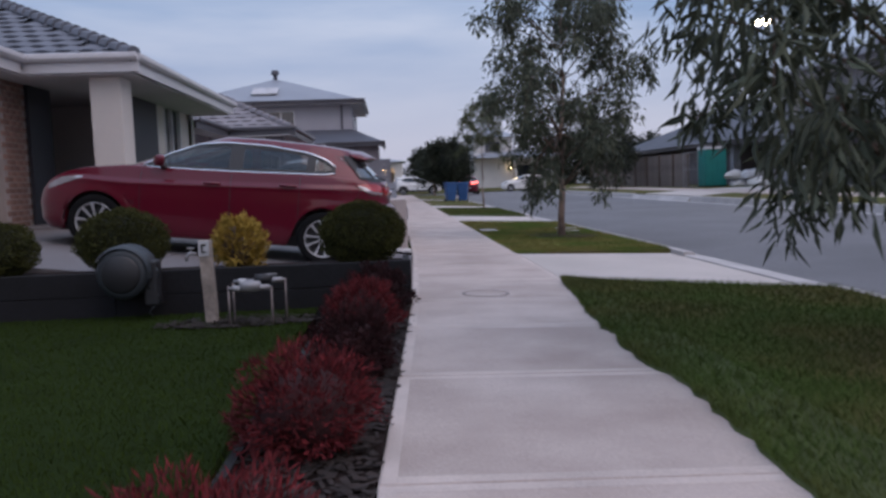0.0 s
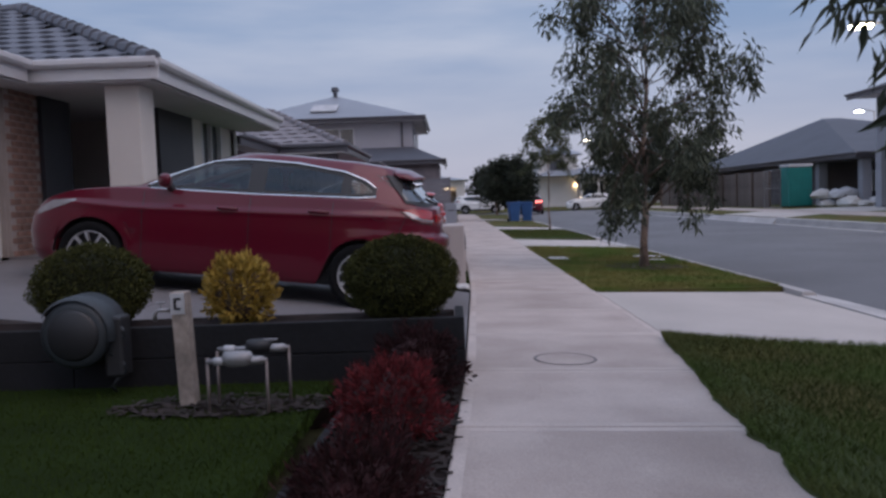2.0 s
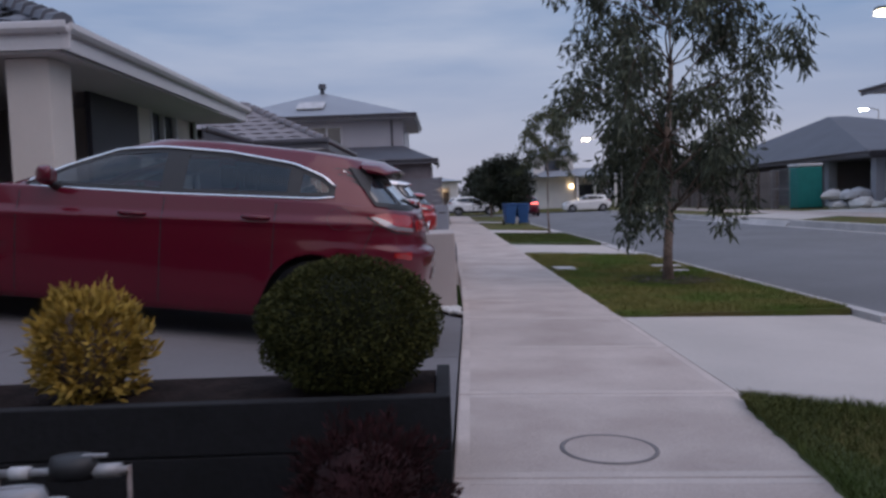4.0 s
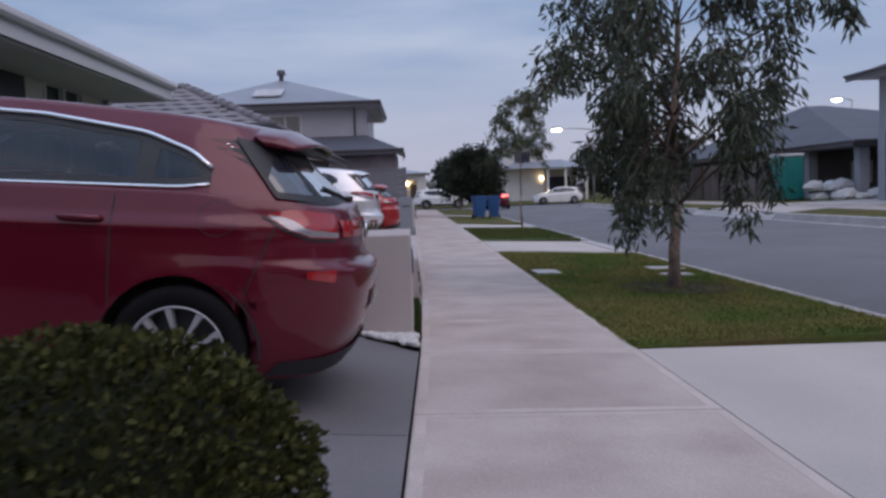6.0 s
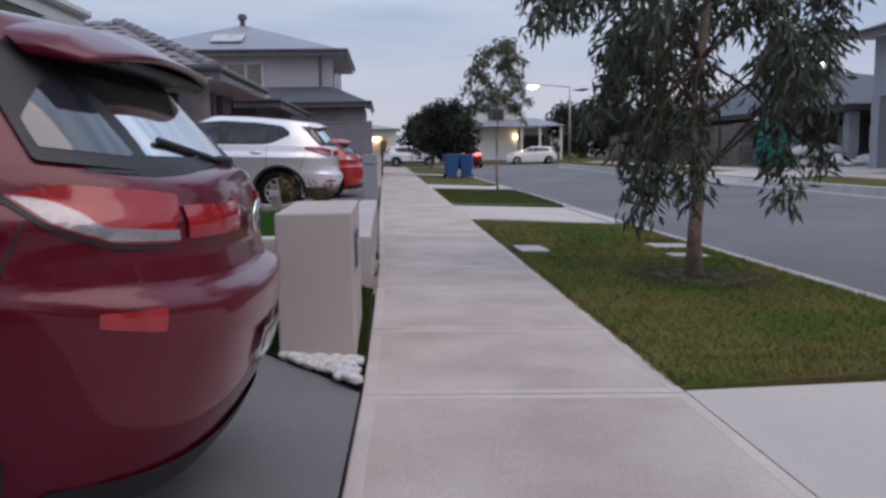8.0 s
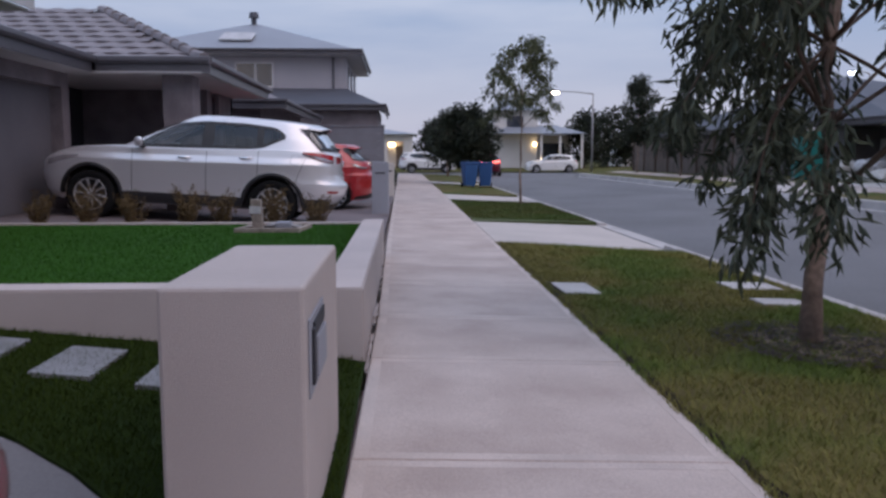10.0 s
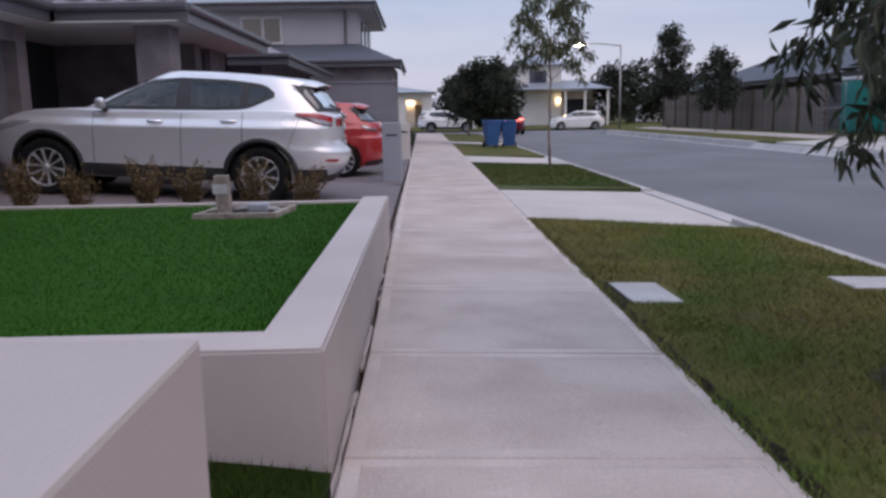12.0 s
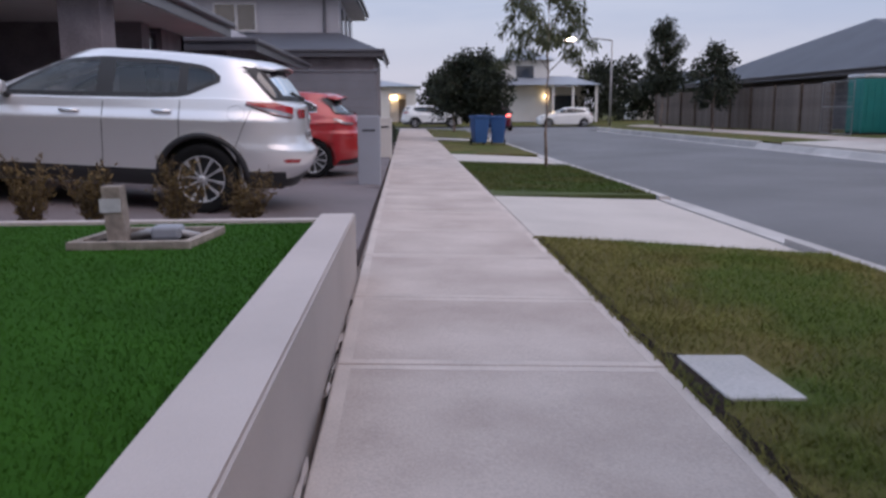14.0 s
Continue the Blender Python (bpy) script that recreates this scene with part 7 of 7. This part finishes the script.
# houses and fences that close the street behind and beside the walker
for k, y0 in enumerate((-42, -26, -10)):
    hh = thing("house", (25, y0 + 6, 0.2), "plain brick house across the road", "house")
    part("wall", boxes((20, 31, y0, y0 + 12, 0, 2.9)), DARKBRICK, hh, world_space=True)
    part("roof", hip_roof(bmesh.new(), 31.6, 19.4, y0 - 0.6, y0 + 12.6, 2.9, 5.2, 27, 24, y0 + 6), DARKROOF, hh, world_space=True)
hh = thing("house", (25, 12, 0.2), "plain brick house across the road", "house")
part("wall", boxes((20, 31, 6, 20, 0, 2.9)), DARKBRICK, hh, world_space=True)
part("roof", hip_roof(bmesh.new(), 31.6, 19.4, 5.4, 20.6, 2.9, 5.2, 27, 24, 13), DARKROOF, hh, world_space=True)
for y0 in (-30, -14):
    hh = thing("house", (-12, y0 + 6, 0.0), "plain brick house behind a front lawn", "house")
    part("wall", boxes((-18, -6, y0, y0 + 12, 0, 2.9)), BRICK, hh, world_space=True)
    part("roof", hip_roof(bmesh.new(), -5.4, -18.6, y0 - 0.6, y0 + 12.6, 2.9, 5.2, -10, -14, y0 + 6), TILE, hh, world_space=True)

# ---- grass, last ----
def ragged(y):
    """How far the long grass of the first verge creeps over the footpath."""
    return float(np.interp(y, (0, 2.7, 4.2, 5.0, 6.2, 7.5, 8.75), (1.36, 1.38, 1.50, 1.46, 1.53, 1.68, 1.80))) + 0.06 * noise.noise(Vector((y * 2.2, 3.0, 0))) + 0.05 * noise.noise(Vector((y * 7.0, 9.0, 0)))


ys = [0.0 + 0.07 * k for k in range(125)]
v = []
for y in ys:
    e = ragged(y)
    v += [(e, y, fall(e) + 0.002), (e + 0.03, y, fall(e) + 0.022), (PATH_RIGHT + 0.06, y, fall(PATH_RIGHT) + 0.026)]
f = []
for k in range(len(ys) - 1):
    f += [(3 * k, 3 * k + 1, 3 * k + 4, 3 * k + 3), (3 * k + 1, 3 * k + 2, 3 * k + 5, 3 * k + 4)]
raw_mesh("grass_creep", v, f, TURF_DARK, None, "mat of long grass creeping over the footpath edge", "stuff", "grass")
rng = random.Random(31)


def spot1(r):
    y = 1.5 + 7.2 * r.random() ** 0.9
    e = ragged(y)
    hi = float(np.interp(y, (7.9, 8.7), (KERB_IN, PATH_RIGHT + 0.15))) if y > 7.9 else KERB_IN
    x = e + (hi - e) * r.random() ** 1.35
    return x, y


v, f = blades(60000, rng, spot1, lambda x, y: fall(x) + (0.018 if x < PATH_RIGHT + 0.06 else 0.003), 0.055, 0.0028, 0.75)
raw_mesh("grass_blades", v, f, BLADE_GREEN, None, "long dark green grass blades on the verge", "stuff", "grass")


def spot2(r):
    y = 12.1 + 9.6 * r.random() ** 1.25
    x = PATH_RIGHT - 0.03 + 0.04 * noise.noise(Vector((y * 4, 1, 0))) + (KERB_IN - PATH_RIGHT) * r.random()
    if y < 12.6 and x > 1.9 + (y - 12.1) * 5:
        y += 0.5
    if y > 21.1 and x > 4.1 - (y - 21.1) * 2.9:
        y -= 0.8
    for px, py, pw, pd in ((2.14, 17.72, 0.22, 0.34), (3.96, 18.1, 0.3, 0.26), (3.85, 17.2, 0.26, 0.2)):
        if abs(x - px) < pw and abs(y - py) < pd:
            return x, y + (2 * pd if y > py else -2 * pd)
    return x, y


v, f = blades(70000, rng, spot2, lambda x, y: fall(x) + 0.002, 0.045, 0.003, 0.85)
raw_mesh("grass_blades", v, f, BLADE, None, "dry yellowish grass blades on the verge", "stuff", "grass")
v, f = blades(16000, rng, lambda r: (r.uniform(PATH_RIGHT, KERB_IN - 0.05), r.uniform(26.2, 32.7)), lambda x, y: fall(x) + 0.002, 0.05, 0.006, 0.8)
raw_mesh("grass_blades", v, f, BLADE_GREEN, None, "green grass blades on a far verge", "stuff", "grass")
v, f = blades(75000, rng, lambda r: (-0.66 - 4.6 * r.random() ** 1.2, 2.2 + 5.04 * r.random()), lambda x, y: 0.025, 0.03, 0.0026, 0.6)
raw_mesh("grass_blades", v, f, LAWN_BLADE, None, "short dark lawn blades", "stuff", "grass")
v, f = blades(80000, rng, lambda r: (0.06 - 4.6 * r.random() ** 1.3, 15.12 + 4.65 * r.random() ** 1.1), lambda x, y: 0.412, 0.021, 0.002, 0.6)
raw_mesh("turf_blades", v, f, FAKE_BLADE, None, "fine upright blades of artificial turf", "stuff", "grass")


def spot3(r):
    x = 0.30 - 2.6 * r.random()
    y0 = max(drive_far_edge(x) + 0.01, 12.62 if x > -0.13 else 0)
    return x, y0 + (14.84 - y0) * r.random()


def turf_height(x, y):
    y0 = max(drive_far_edge(x), 12.6 if x > -0.13 else 0)
    low = min(lower_lawn(x), drive_rise(x) + 0.012)
    return low + (lower_lawn(x) - low) * min(1.0, (y - y0) / 0.35) - 0.002


v, f = blades(30000, rng, spot3, turf_height, 0.035, 0.0026, 0.6)
raw_mesh("grass_blades", v, f, LAWN_BLADE, None, "short dark turf blades below the wall", "stuff", "grass")

# bare brown earth and chips round the gum tree's foot
b = bmesh.new()
prism(b, [(3.36 + 0.5 * math.cos(a) * (1 + 0.18 * math.sin(3 * a + 1)), 15.58 + 0.42 * math.sin(a) * (1 + 0.2 * math.cos(4 * a))) for a in [2 * math.pi * k / 30 for k in range(30)]], -0.2, lambda x, y: fall(x) + 0.016)
structure("tree_bed", b, BARK, "patch of bare brown earth round the tree's foot", "soil")
v, f = [], []
for i in range(900):
    a, r = rng.uniform(0, 6.28), 0.68 * rng.random() ** 0.6
    x, y = 3.32 + r * math.cos(a), 15.55 + r * math.sin(a)
    a, l, w = rng.uniform(0, 6.28), rng.uniform(0.015, 0.05), rng.uniform(0.004, 0.012)
    z = fall(x) + 0.02 + rng.uniform(0, 0.012)
    ca, sa = math.cos(a), math.sin(a)
    k = len(v)
    v += [(x - l * ca - w * sa, y - l * sa + w * ca, z), (x - l * ca + w * sa, y - l * sa - w * ca, z), (x + l * ca + w * sa, y + l * sa - w * ca, z + 0.01), (x + l * ca - w * sa, y + l * sa + w * ca, z + 0.01)]
    f.append((k, k + 1, k + 2, k + 3))
raw_mesh("leaf_litter", v, f, MULCH_CHIP, None, "dry leaves and bark chips round the tree's foot", "stuff", "litter")

# bare earth and thatch along the edge of the footpath
ys = [12.15 + 0.06 * k for k in range(160)]
v, f = [], []
for k, y in enumerate(ys):
    w = 0.045 + 0.05 * noise.noise(Vector((y * 1.9, 5.0, 0))) + 0.03 * noise.noise(Vector((y * 8.0, 2.0, 0)))
    w = max(0.012, w) + (0.07 if 17.35 < y < 18.05 else 0.0)
    x = PATH_RIGHT + 0.004
    v += [(x, y, fall(x) + 0.004), (x + w * 0.5, y, fall(x) + 0.013), (x + w, y, fall(x) + 0.008)]
    if k:
        a = 3 * (k - 1)
        f += [(a, a + 1, a + 4, a + 3), (a + 1, a + 2, a + 5, a + 4)]
raw_mesh("soil_edge", v, f, MULCH, None, "ragged strip of bare dark soil where turf meets footpath", "stuff", "soil")
